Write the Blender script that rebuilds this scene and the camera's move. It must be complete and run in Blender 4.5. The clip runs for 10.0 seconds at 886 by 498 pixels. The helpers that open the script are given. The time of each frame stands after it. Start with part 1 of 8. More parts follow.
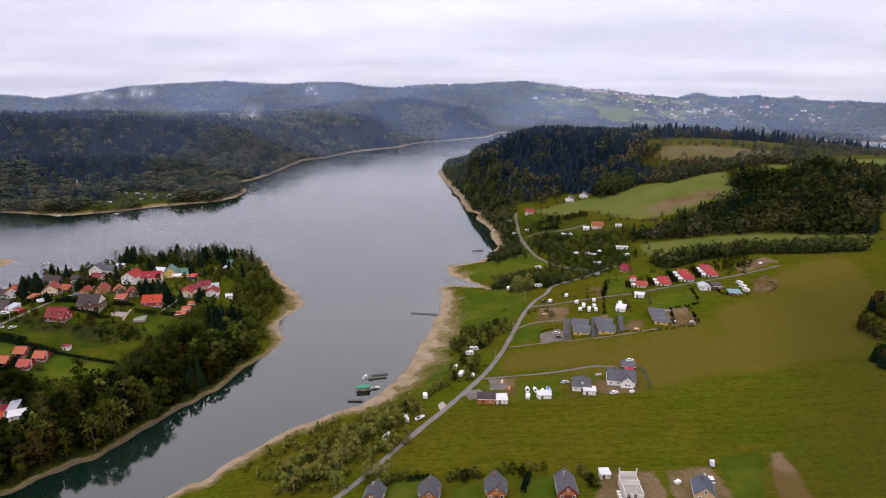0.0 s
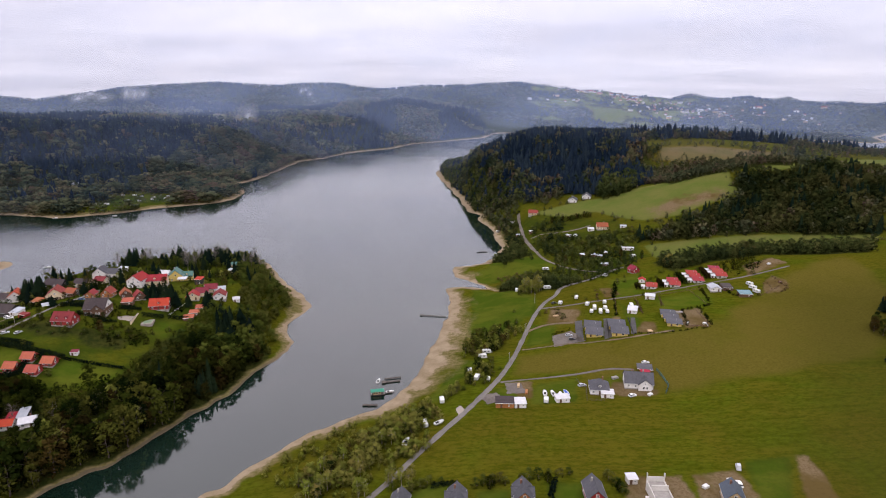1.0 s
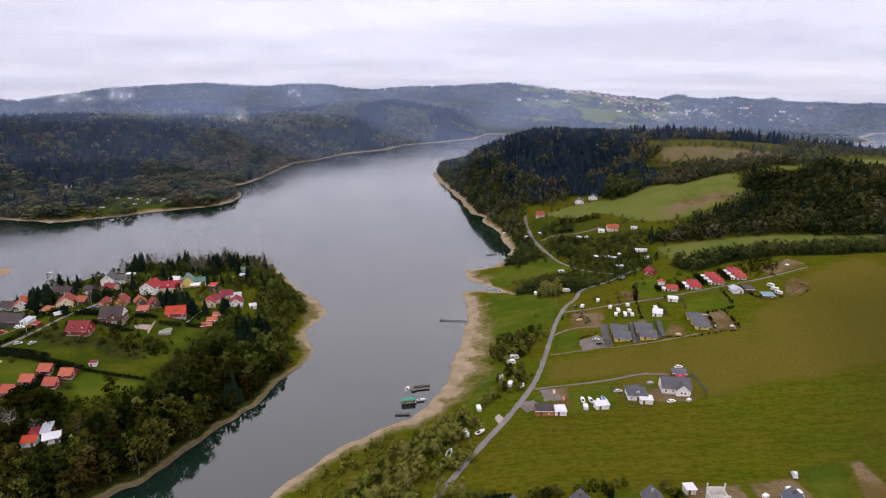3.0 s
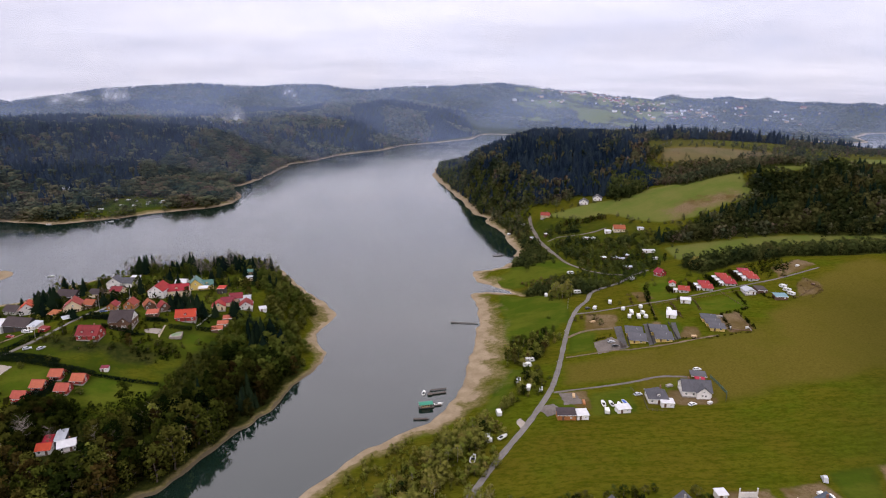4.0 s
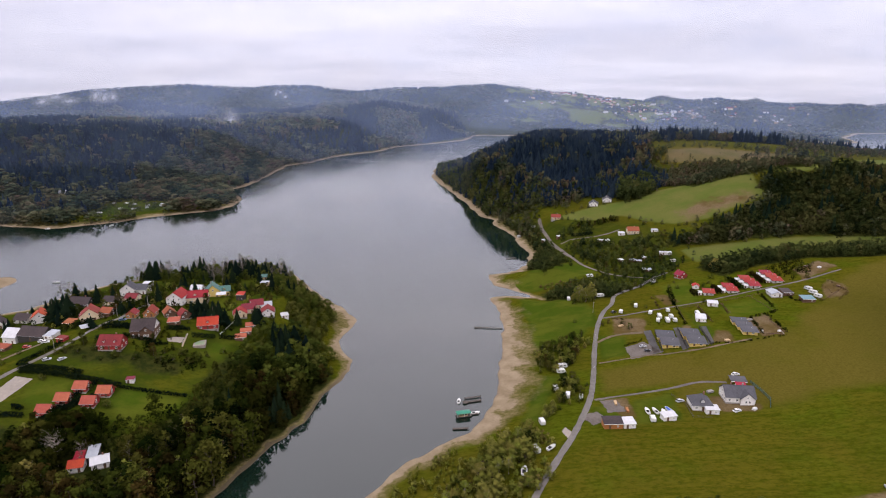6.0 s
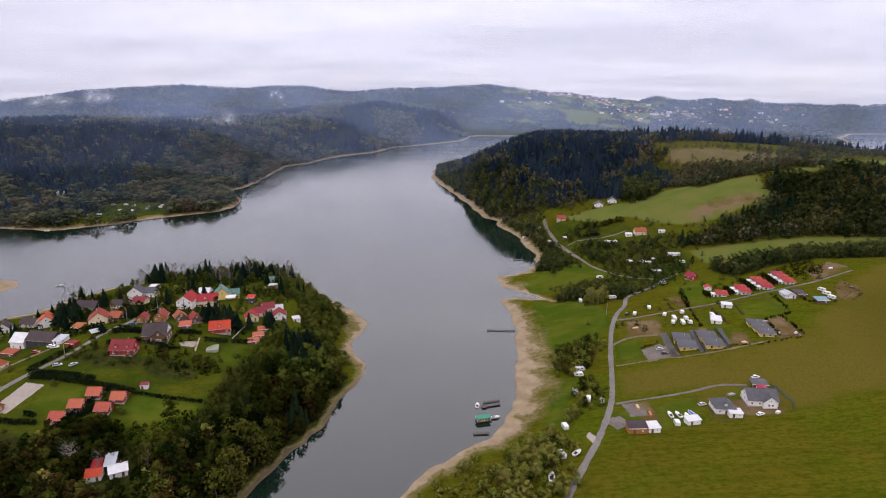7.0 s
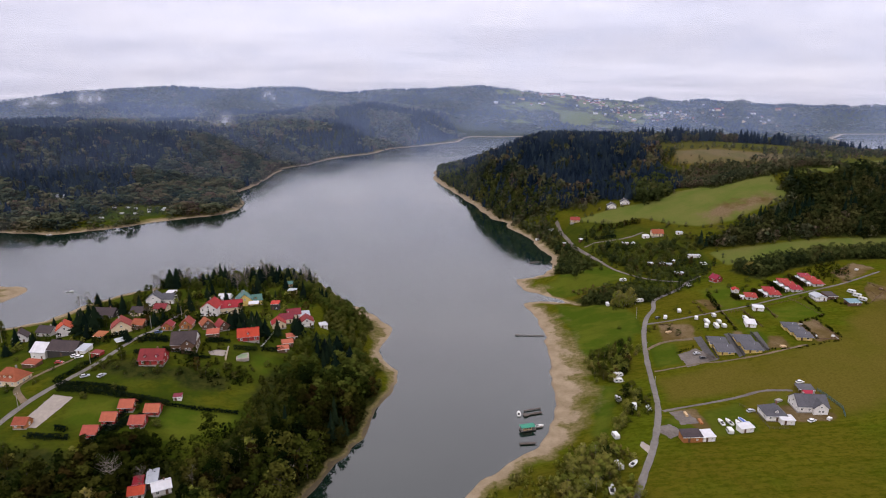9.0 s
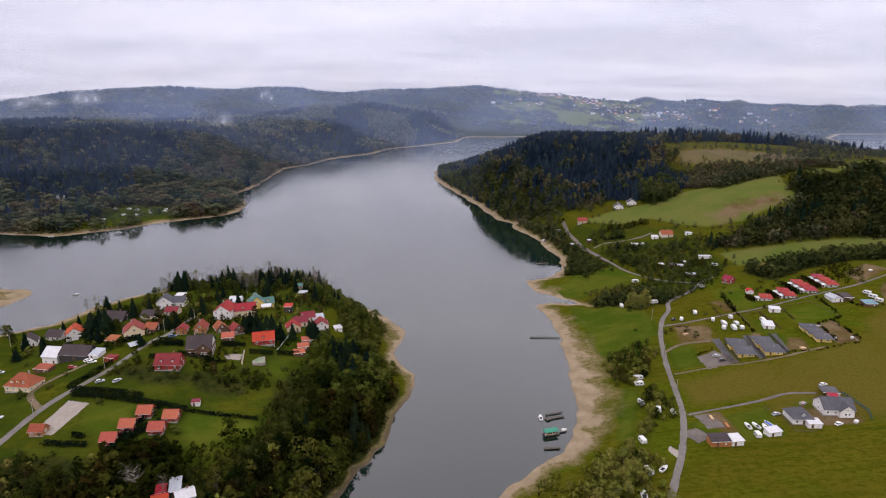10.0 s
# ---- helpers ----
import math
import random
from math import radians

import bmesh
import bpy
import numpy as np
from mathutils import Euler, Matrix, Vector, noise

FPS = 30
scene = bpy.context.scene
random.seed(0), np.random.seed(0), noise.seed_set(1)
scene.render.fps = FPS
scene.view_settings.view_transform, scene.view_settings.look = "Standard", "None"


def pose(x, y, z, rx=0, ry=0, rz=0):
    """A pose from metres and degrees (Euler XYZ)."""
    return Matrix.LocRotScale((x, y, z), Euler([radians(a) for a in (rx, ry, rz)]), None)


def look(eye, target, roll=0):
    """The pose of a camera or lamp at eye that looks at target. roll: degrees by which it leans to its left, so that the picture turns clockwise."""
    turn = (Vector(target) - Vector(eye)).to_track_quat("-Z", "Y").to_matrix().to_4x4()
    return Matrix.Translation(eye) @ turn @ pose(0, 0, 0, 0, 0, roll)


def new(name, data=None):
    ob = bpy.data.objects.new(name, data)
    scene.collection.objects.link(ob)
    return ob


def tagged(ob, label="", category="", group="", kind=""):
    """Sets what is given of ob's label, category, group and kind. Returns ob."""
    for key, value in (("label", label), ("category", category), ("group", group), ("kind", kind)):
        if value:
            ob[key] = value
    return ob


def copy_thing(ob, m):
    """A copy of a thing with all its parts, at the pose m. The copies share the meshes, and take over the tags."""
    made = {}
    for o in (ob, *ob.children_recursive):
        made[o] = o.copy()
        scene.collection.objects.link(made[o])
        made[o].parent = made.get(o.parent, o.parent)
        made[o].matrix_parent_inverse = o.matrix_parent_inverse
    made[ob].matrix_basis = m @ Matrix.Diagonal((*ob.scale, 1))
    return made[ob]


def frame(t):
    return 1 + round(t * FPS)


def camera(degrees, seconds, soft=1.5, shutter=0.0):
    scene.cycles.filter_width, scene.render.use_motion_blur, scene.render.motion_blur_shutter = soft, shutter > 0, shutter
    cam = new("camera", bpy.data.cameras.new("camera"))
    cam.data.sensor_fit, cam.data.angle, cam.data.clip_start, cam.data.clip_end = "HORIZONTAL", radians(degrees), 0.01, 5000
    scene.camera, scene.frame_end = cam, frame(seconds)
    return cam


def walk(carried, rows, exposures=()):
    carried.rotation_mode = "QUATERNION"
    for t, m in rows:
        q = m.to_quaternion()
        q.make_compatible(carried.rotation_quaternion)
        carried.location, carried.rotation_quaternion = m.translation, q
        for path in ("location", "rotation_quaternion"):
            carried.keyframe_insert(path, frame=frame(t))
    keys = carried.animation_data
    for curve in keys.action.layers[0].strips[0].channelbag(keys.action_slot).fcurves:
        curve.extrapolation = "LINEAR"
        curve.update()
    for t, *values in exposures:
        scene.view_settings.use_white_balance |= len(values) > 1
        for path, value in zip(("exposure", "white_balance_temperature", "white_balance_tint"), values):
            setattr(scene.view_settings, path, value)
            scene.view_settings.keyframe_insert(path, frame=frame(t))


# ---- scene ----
cam = camera(72.4, 10.0, soft=1.1)
METRES, EYE, TILT, LEAN, TURN = 130.0, 155.0, -14.0, 0.0, 0.0
ROWS = [
    (0.0, 0.0, 0.0, 0.0, 0.0, 0.0, -0.0),
    (0.5, -0.0454, 0.0133, 0.0032, -0.34, 0.03, 0.1),
    (1.0, -0.091, 0.0265, 0.0066, -0.68, 0.07, 0.18),
    (1.5, -0.1368, 0.0404, 0.0106, -1.03, 0.11, 0.28),
    (2.0, -0.1828, 0.055, 0.0144, -1.36, 0.13, 0.4),
    (2.5, -0.2288, 0.0703, 0.0184, -1.68, 0.14, 0.5),
    (4.0, -0.3676, 0.1172, 0.0325, -2.56, 0.16, 0.75),
    (4.5, -0.4139, 0.1341, 0.0368, -2.83, 0.18, 0.84),
    (5.0, -0.4609, 0.1512, 0.0413, -3.11, 0.2, 0.91),
    (5.5, -0.5079, 0.1683, 0.0464, -3.4, 0.22, 1.0),
    (7.0, -0.6492, 0.2236, 0.0615, -4.24, 0.27, 1.21),
    (7.5, -0.6967, 0.2425, 0.0667, -4.52, 0.29, 1.3),
    (8.0, -0.7443, 0.2618, 0.0716, -4.75, 0.3, 1.38),
    (8.5, -0.7919, 0.2815, 0.0765, -4.97, 0.32, 1.45),
    (9.0, -0.8392, 0.3014, 0.0818, -5.17, 0.33, 1.51),
    (9.5, -0.8869, 0.3217, 0.0871, -5.39, 0.33, 1.57),
    (10.0, -0.9342, 0.3421, 0.0926, -5.61, 0.33, 1.63),
]
walk(cam, [(t, pose(0, 0, EYE, TILT, LEAN, TURN) @ pose(METRES * x, METRES * y, METRES * z, 90 + pitch, roll, yaw)) for t, x, y, z, yaw, pitch, roll in ROWS],
     exposures=((0.0, 0.0), (5.5, -0.02), (7.0, -0.04), (8.0, -0.09), (10.0, -0.11)))


# ---- sky, sun ----
world = bpy.data.worlds.new("overcast_sky")
scene.world = world
world.use_nodes = True
wn, wl = world.node_tree.nodes, world.node_tree.links
wn.clear()
SUN_ELEVATION, SUN_TURN = 38.0, 215.0


def world_node(kind, **values):
    n = wn.new(kind)
    for key, value in values.items():
        n.inputs[key].default_value = value
    return n


sky = wn.new("ShaderNodeTexSky")
sky.sky_type, sky.sun_disc = "NISHITA", False
sky.sun_elevation, sky.sun_rotation = radians(SUN_ELEVATION), radians(SUN_TURN)
sky.altitude, sky.air_density, sky.dust_density = 500, 1.2, 2.0
coord = wn.new("ShaderNodeTexCoord")
split = wn.new("ShaderNodeSeparateXYZ")
wl.new(coord.outputs["Generated"], split.inputs[0])


def world_math(op, a, b=None):
    n = wn.new("ShaderNodeMath")
    n.operation = op
    for k, v in enumerate((a, b)):
        if v is None:
            continue
        if isinstance(v, (int, float)):
            n.inputs[k].default_value = v
        else:
            wl.new(v, n.inputs[k])
    return n.outputs[0]


# the cloud deck as a flat layer overhead: streaks close up towards the horizon
lift = world_math("ADD", world_math("MAXIMUM", split.outputs[2], 0.0), 0.07)
flat = wn.new("ShaderNodeCombineXYZ")
wl.new(world_math("DIVIDE", split.outputs[0], lift), flat.inputs[0])
wl.new(world_math("DIVIDE", split.outputs[1], lift), flat.inputs[1])
stretch = wn.new("ShaderNodeMapping")
stretch.inputs["Scale"].default_value = (0.55, 1.0, 1.0)
stretch.inputs["Location"].default_value = (3.1, 0.6, 0.0)
wl.new(flat.outputs[0], stretch.inputs[0])
puffs = world_node("ShaderNodeTexNoise", Scale=0.55, Detail=7.0, Roughness=0.58, Distortion=0.35)
wl.new(stretch.outputs[0], puffs.inputs["Vector"])
tone = wn.new("ShaderNodeValToRGB")
tone.color_ramp.elements[0].position, tone.color_ramp.elements[0].color = 0.36, (0.748, 0.692, 0.775, 1)
tone.color_ramp.elements[1].position, tone.color_ramp.elements[1].color = 0.64, (0.995, 0.922, 0.998, 1)
wl.new(puffs.outputs[0], tone.inputs[0])
mix = wn.new("ShaderNodeMix")
mix.data_type = "RGBA"
mix.inputs[0].default_value = 0.94
thin = wn.new("ShaderNodeVectorMath")
thin.operation = "SCALE"
thin.inputs[3].default_value = 0.10
wl.new(sky.outputs[0], thin.inputs[0])
wl.new(thin.outputs[0], mix.inputs[6])
wl.new(tone.outputs[0], mix.inputs[7])
back = wn.new("ShaderNodeBackground")
# an overcast deck is brighter overhead than low down
up = world_math("MAXIMUM", split.outputs[2], 0.0)
rise = wn.new("ShaderNodeMapRange")
rise.interpolation_type = "SMOOTHSTEP"
for k, v in enumerate((0.13, 0.5, 0.0, 0.95)):
    rise.inputs[k + 1].default_value = v
wl.new(up, rise.inputs[0])
low_sky = world_math("ADD", world_math("MULTIPLY", world_math("MINIMUM", up, 0.16), 1.3), 0.93)
wl.new(world_math("ADD", low_sky, world_math("ADD", rise.outputs[0], world_math("MULTIPLY", up, 0.2))), back.inputs[1])
wl.new(mix.outputs[2], back.inputs[0])
wl.new(back.outputs[0], wn.new("ShaderNodeOutputWorld").inputs[0])

sun_data = bpy.data.lights.new("sun", "SUN")
sun_data.energy, sun_data.angle, sun_data.color = 0.6, radians(25), (1.0, 0.96, 0.9)
sun = new("sun", sun_data)
a, e = radians(SUN_TURN), radians(SUN_ELEVATION)
sun.matrix_world = look((600 * math.sin(a) * math.cos(e), 600 * math.cos(a) * math.cos(e), 900 * math.sin(e)), (0, 0, 0))
scene.view_settings.exposure = 0.0


# ---- materials ----
class Nodes:
    """A small builder for node materials."""

    def __init__(self, name):
        self.mat = bpy.data.materials.new(name)
        self.mat.use_nodes = True
        self.tree = self.mat.node_tree
        self.tree.nodes.clear()
        self.out = self.tree.nodes.new("ShaderNodeOutputMaterial")
        self.bsdf = self.add("ShaderNodeBsdfPrincipled")
        self.tree.links.new(self.bsdf.outputs[0], self.out.inputs[0])

    def add(self, kind, **values):
        n = self.tree.nodes.new(kind)
        for key, value in values.items():
            self.put(n.inputs[key.replace("_", " ")], value)
        return n

    def put(self, socket, value):
        if isinstance(value, bpy.types.NodeSocket):
            self.tree.links.new(value, socket)
        else:
            socket.default_value = value

    def math(self, op, a, b=0.0, c=0.0):
        n = self.tree.nodes.new("ShaderNodeMath")
        n.operation = op
        for s, v in zip(n.inputs, (a, b, c)):
            self.put(s, v)
        return n.outputs[0]

    def smooth(self, v, a, b):
        n = self.tree.nodes.new("ShaderNodeMapRange")
        n.interpolation_type = "SMOOTHSTEP"
        for s, w in zip(n.inputs, (v, a, b, 0.0, 1.0)):
            self.put(s, w)
        return n.outputs[0]

    def mix(self, k, a, b):
        n = self.tree.nodes.new("ShaderNodeMix")
        n.data_type = "RGBA"
        self.put(n.inputs[0], k)
        for s, v in ((n.inputs[6], a), (n.inputs[7], b)):
            self.put(s, v if isinstance(v, bpy.types.NodeSocket) else (*v, 1))
        return n.outputs[2]

    def noise(self, scale, detail=4.0, rough=0.55, space="Object", stretch=None, turn=0.0):
        c = self.tree.nodes.new("ShaderNodeTexCoord").outputs[space]
        if stretch:
            m = self.add("ShaderNodeMapping", Scale=stretch, Rotation=(0, 0, radians(turn)))
            self.put(m.inputs[0], c)
            c = m.outputs[0]
        return self.add("ShaderNodeTexNoise", Vector=c, Scale=scale, Detail=detail, Roughness=rough).outputs[0]

    def attr(self, name):
        n = self.tree.nodes.new("ShaderNodeAttribute")
        n.attribute_name = name
        return n.outputs["Fac"]

    def bump(self, height, strength, distance):
        n = self.add("ShaderNodeBump", Height=height, Strength=strength, Distance=distance)
        self.put(self.bsdf.inputs["Normal"], n.outputs[0])

    def finish(self, colour, rough=0.8, metal=0.0, spec=0.3):
        self.put(self.bsdf.inputs["Base Color"], colour if isinstance(colour, bpy.types.NodeSocket) else (*colour, 1))
        self.put(self.bsdf.inputs["Roughness"], rough)
        self.put(self.bsdf.inputs["Metallic"], metal)
        self.put(self.bsdf.inputs["Specular IOR Level"], spec)
        return self.mat


def surface(name, light, dark, scale=1.5, rough=0.8, metal=0.0, spec=0.3, bump=0.3, stretch=None, vary=0.0):
    """A worn surface: two tones at two scales, light relief, and some change from thing to thing."""
    n = Nodes(name)
    k = n.math("ADD", n.math("MULTIPLY", n.noise(scale, 6, 0.6, stretch=stretch), 0.6), n.math("MULTIPLY", n.noise(scale * 0.13, 3), 0.5))
    c = n.mix(n.smooth(k, 0.35, 0.75), dark, light)
    if vary:
        r = n.tree.nodes.new("ShaderNodeObjectInfo").outputs["Random"]
        h = n.add("ShaderNodeHueSaturation", Hue=n.math("ADD", 0.5, n.math("MULTIPLY", n.math("SUBTRACT", r, 0.5), vary * 0.15)),
                  Value=n.math("ADD", 1.0, n.math("MULTIPLY", n.math("SUBTRACT", r, 0.5), vary)), Color=c)
        c = h.outputs[0]
    if bump:
        n.bump(n.noise(scale * 3, 4, stretch=stretch), bump, 0.05)
    return n.finish(c, rough, metal, spec)


def foliage(name, tones, by, grain=0.35, deep=0.55, lift=1.4):
    """Leaves: tones picked tree by tree, broken up within the crown."""
    tones = [tuple(lift * v for v in c) for c in tones]
    n = Nodes(name)
    r = n.attr("tint") if by == "tint" else n.tree.nodes.new("ShaderNodeObjectInfo").outputs["Random"]
    ramp_node = n.tree.nodes.new("ShaderNodeValToRGB")
    els = ramp_node.color_ramp.elements
    els[0].color, els[1].color = (*tones[0], 1), (*tones[-1], 1)
    for k, c in list(enumerate(tones))[1:-1]:
        els.new(k / (len(tones) - 1)).color = (*c, 1)
    n.put(ramp_node.inputs[0], r)
    v = n.noise(grain, 5, 0.7, space="Object")
    h = n.add("ShaderNodeHueSaturation", Value=n.math("MAXIMUM", 0.25, n.math("ADD", n.math("MULTIPLY", n.math("SUBTRACT", v, 0.5), deep), 1.0)), Color=ramp_node.outputs[0])
    # leaves catch the light as the rounded crown does
    lean = n.tree.nodes.new("ShaderNodeAttribute")
    lean.attribute_name = "crown_normal"
    turn = n.tree.nodes.new("ShaderNodeVectorTransform")
    turn.vector_type, turn.convert_from, turn.convert_to = "NORMAL", "OBJECT", "WORLD"
    n.put(turn.inputs[0], lean.outputs["Vector"])
    n.put(n.bsdf.inputs["Normal"], turn.outputs[0])
    mat = n.finish(h.outputs[0], 0.9, 0.0, 0.0)
    # thin leaves let part of the light through
    glow = n.add("ShaderNodeBsdfTranslucent", Color=h.outputs[0])
    both = n.add("ShaderNodeMixShader")
    n.put(both.inputs[0], 0.2)
    n.put(both.inputs[1], n.bsdf.outputs[0])
    n.put(both.inputs[2], glow.outputs[0])
    n.tree.links.new(both.outputs[0], n.out.inputs[0])
    return mat


def ground_material():
    n = Nodes("land")
    shore, lawn, soil, rough, pale = n.attr("shore"), n.attr("lawn"), n.attr("soil"), n.attr("wild"), n.attr("pale")
    dried = n.attr("dry")
    grain = n.noise(0.9, 6, 0.7)
    patch = n.noise(0.035, 5, 0.6)
    streak = n.noise(0.05, 4, 0.6, stretch=(0.75, 1.3, 1.0), turn=-12)
    broad = n.noise(0.009, 4, 0.6)
    rows = n.noise(0.32, 5, 0.7, stretch=(0.14, 1.0, 1.0), turn=7)
    meadow = n.mix(n.smooth(n.math("ADD", n.math("MULTIPLY", patch, 0.4), n.math("MULTIPLY", broad, 0.6)), 0.40, 0.58), (0.074, 0.065, 0.008), (0.058, 0.074, 0.006))
    meadow = n.mix(n.math("MULTIPLY", n.smooth(streak, 0.42, 0.62), 0.6), meadow, (0.082, 0.073, 0.008))
    meadow = n.mix(n.math("MULTIPLY", n.smooth(rows, 0.46, 0.66), 0.62), meadow, (0.038, 0.046, 0.003))
    fine = n.noise(0.42, 6, 0.75, stretch=(0.7, 1.3, 1.0), turn=7)
    meadow = n.mix(n.math("MULTIPLY", n.smooth(fine, 0.42, 0.64), 0.72), meadow, (0.030, 0.037, 0.002))
    green = n.mix(n.smooth(patch, 0.3, 0.7), (0.043, 0.054, 0.006), (0.018, 0.033, 0.004))
    green = n.mix(n.math("MULTIPLY", n.smooth(streak, 0.5, 0.62), 0.6), green, (0.058, 0.068, 0.008))
    green = n.mix(n.math("MULTIPLY", n.smooth(fine, 0.46, 0.66), 0.5), green, (0.026, 0.027, 0.005))
    c = n.mix(n.smooth(n.math("ADD", lawn, n.math("MULTIPLY", n.math("SUBTRACT", n.noise(0.05, 5, 0.65), 0.5), 1.6)), 0.25, 0.75), meadow, green)
    c = n.mix(n.smooth(n.math("ADD", dried, n.math("MULTIPLY", n.math("SUBTRACT", patch, 0.5), 1.2)), 0.2, 0.8), c, n.mix(n.smooth(grain, 0.3, 0.7), (0.092, 0.076, 0.016), (0.072, 0.061, 0.010)))
    c = n.mix(n.math("MULTIPLY", n.smooth(dried, 0.75, 1.0), 0.85), c, n.mix(n.smooth(patch, 0.35, 0.65), (0.118, 0.092, 0.052), (0.088, 0.080, 0.038)))
    straw = n.mix(n.smooth(patch, 0.3, 0.7), (0.074, 0.098, 0.020), (0.104, 0.108, 0.030))
    c = n.mix(n.smooth(n.math("ADD", pale, n.math("MULTIPLY", n.math("SUBTRACT", grain, 0.5), 0.4)), 0.3, 0.7), c, straw)
    c = n.mix(n.math("MULTIPLY", n.attr("fresh"), n.math("ADD", 0.25, n.math("MULTIPLY", patch, 0.9))), c, n.mix(n.smooth(streak, 0.4, 0.6), (0.044, 0.070, 0.007), (0.072, 0.086, 0.011)))
    # dulls the hill fields; at the meadow's east end it paints lens vignetting
    c = n.mix(n.math("MULTIPLY", n.attr("rank"), n.math("ADD", 0.3, n.math("MULTIPLY", grain, 0.6))), c, (0.036, 0.035, 0.007))
    earth = n.mix(n.smooth(grain, 0.35, 0.65), (0.098, 0.070, 0.036), (0.165, 0.122, 0.072))
    dry = n.mix(n.smooth(patch, 0.42, 0.6), (0.085, 0.060, 0.022), earth)
    wide = n.math("MULTIPLY", n.math("SUBTRACT", n.noise(0.06, 6, 0.65), 0.5), 1.6)
    c = n.mix(n.smooth(n.math("ADD", soil, wide), 0.3, 0.8), c, dry)
    # overgrown woodland floor, darkened to carry the shade under the trees
    wild = n.mix(n.smooth(n.noise(0.25, 5, 0.7), 0.35, 0.65), (0.014, 0.020, 0.005), (0.036, 0.038, 0.009))
    c = n.mix(n.smooth(n.math("ADD", rough, wide), 0.25, 0.75), c, wild)
    # the drawn-down beach: silt by the water, then dry sand, then grass creeping in
    sand = n.mix(n.smooth(n.noise(0.09, 5, 0.6), 0.3, 0.7), (0.200, 0.155, 0.100), (0.275, 0.218, 0.150))
    sand = n.mix(n.math("MULTIPLY", n.attr("silt"), 0.88), sand, n.mix(n.smooth(grain, 0.3, 0.7), (0.055, 0.045, 0.028), (0.095, 0.075, 0.048)))
    edge = n.math("ADD", shore, n.math("MULTIPLY", n.math("SUBTRACT", n.noise(0.07, 6, 0.66), 0.5), 3.6))
    turf = n.mix(n.smooth(n.noise(0.4, 5, 0.7), 0.35, 0.65), (0.088, 0.078, 0.024), (0.165, 0.132, 0.068))
    c = n.mix(n.smooth(n.math("ADD", edge, n.math("MULTIPLY", n.noise(0.05, 4, 0.6), 0.8)), 2.6, 1.5), c, turf)
    c = n.mix(n.smooth(edge, 1.1, 0.6), c, sand)
    c = n.mix(n.math("MULTIPLY", n.smooth(shore, 0.12, 0.0), 0.6), c, (0.15, 0.12, 0.098))
    c = n.mix(n.math("MULTIPLY", n.smooth(grain, 0.45, 0.72), 0.5), c, n.mix(0.4, c, (0.02, 0.02, 0.01)))
    c = n.add("ShaderNodeHueSaturation", Value=0.92, Saturation=1.02, Color=c).outputs[0]
    n.bump(grain, 0.5, 0.25)
    return n.finish(c, 1.0, 0.0, 0.0)


def water_material():
    n = Nodes("lake_water")
    calm = n.smooth(n.noise(0.006, 4, 0.6, stretch=(0.6, 1.6, 1.0)), 0.3, 0.75)
    lee = n.attr("shelter")
    rough = n.math("ADD", 0.035, n.math("MULTIPLY", n.math("SUBTRACT", 1.0, lee), n.math("ADD", 0.08, n.math("MULTIPLY", calm, 0.07))))
    n.put(n.bsdf.inputs["IOR"], 1.43)
    silt = n.smooth(n.noise(0.011, 5, 0.6), 0.3, 0.7)
    n.finish(n.mix(silt, (0.002, 0.008, 0.005), (0.006, 0.014, 0.010)), rough, 0.0, 1.0)
    return n.mat


def mist_material(name, strength, soft):
    """Thin mist: mostly see-through, lit by the sky. The wide sheets paint distance haze with a blue tint."""
    n = Nodes(name)
    n.tree.nodes.remove(n.bsdf)
    a = n.smooth(n.noise(0.0035 if not soft else 1.5, 4, 0.5, stretch=(1, 1, 2.5 if not soft else 1)), 0.25, 0.75)
    if soft:
        g = n.add("ShaderNodeTexGradient")
        g.gradient_type = "SPHERICAL"
        n.put(g.inputs[0], n.tree.nodes.new("ShaderNodeTexCoord").outputs["Object"])
        a = n.math("MULTIPLY", n.math("ADD", 0.5, n.math("MULTIPLY", a, 0.5)), n.math("POWER", g.outputs[0], 1.6))
    else:
        a = n.math("ADD", 0.45, n.math("MULTIPLY", a, 0.7))
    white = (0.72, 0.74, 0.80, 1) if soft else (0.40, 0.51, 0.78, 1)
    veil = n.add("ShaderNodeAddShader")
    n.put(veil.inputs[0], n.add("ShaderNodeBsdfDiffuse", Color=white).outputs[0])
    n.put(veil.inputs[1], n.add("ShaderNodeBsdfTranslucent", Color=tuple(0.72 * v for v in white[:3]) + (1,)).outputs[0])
    m = n.add("ShaderNodeMixShader")
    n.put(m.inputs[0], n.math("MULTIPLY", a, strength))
    n.put(m.inputs[1], n.add("ShaderNodeBsdfTransparent").outputs[0])
    n.put(m.inputs[2], veil.outputs[0])
    n.tree.links.new(m.outputs[0], n.out.inputs[0])
    return n.mat


LAND, WATER = ground_material(), water_material()
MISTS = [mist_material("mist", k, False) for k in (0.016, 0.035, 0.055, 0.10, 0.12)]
PLUME = mist_material("mist_plume", 0.45, True)
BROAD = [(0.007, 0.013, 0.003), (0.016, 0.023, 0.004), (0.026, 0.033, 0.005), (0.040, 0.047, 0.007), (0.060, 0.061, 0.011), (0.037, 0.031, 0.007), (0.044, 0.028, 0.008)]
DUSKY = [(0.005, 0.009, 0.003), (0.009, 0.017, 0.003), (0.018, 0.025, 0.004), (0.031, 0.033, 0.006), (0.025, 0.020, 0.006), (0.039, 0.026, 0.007)]
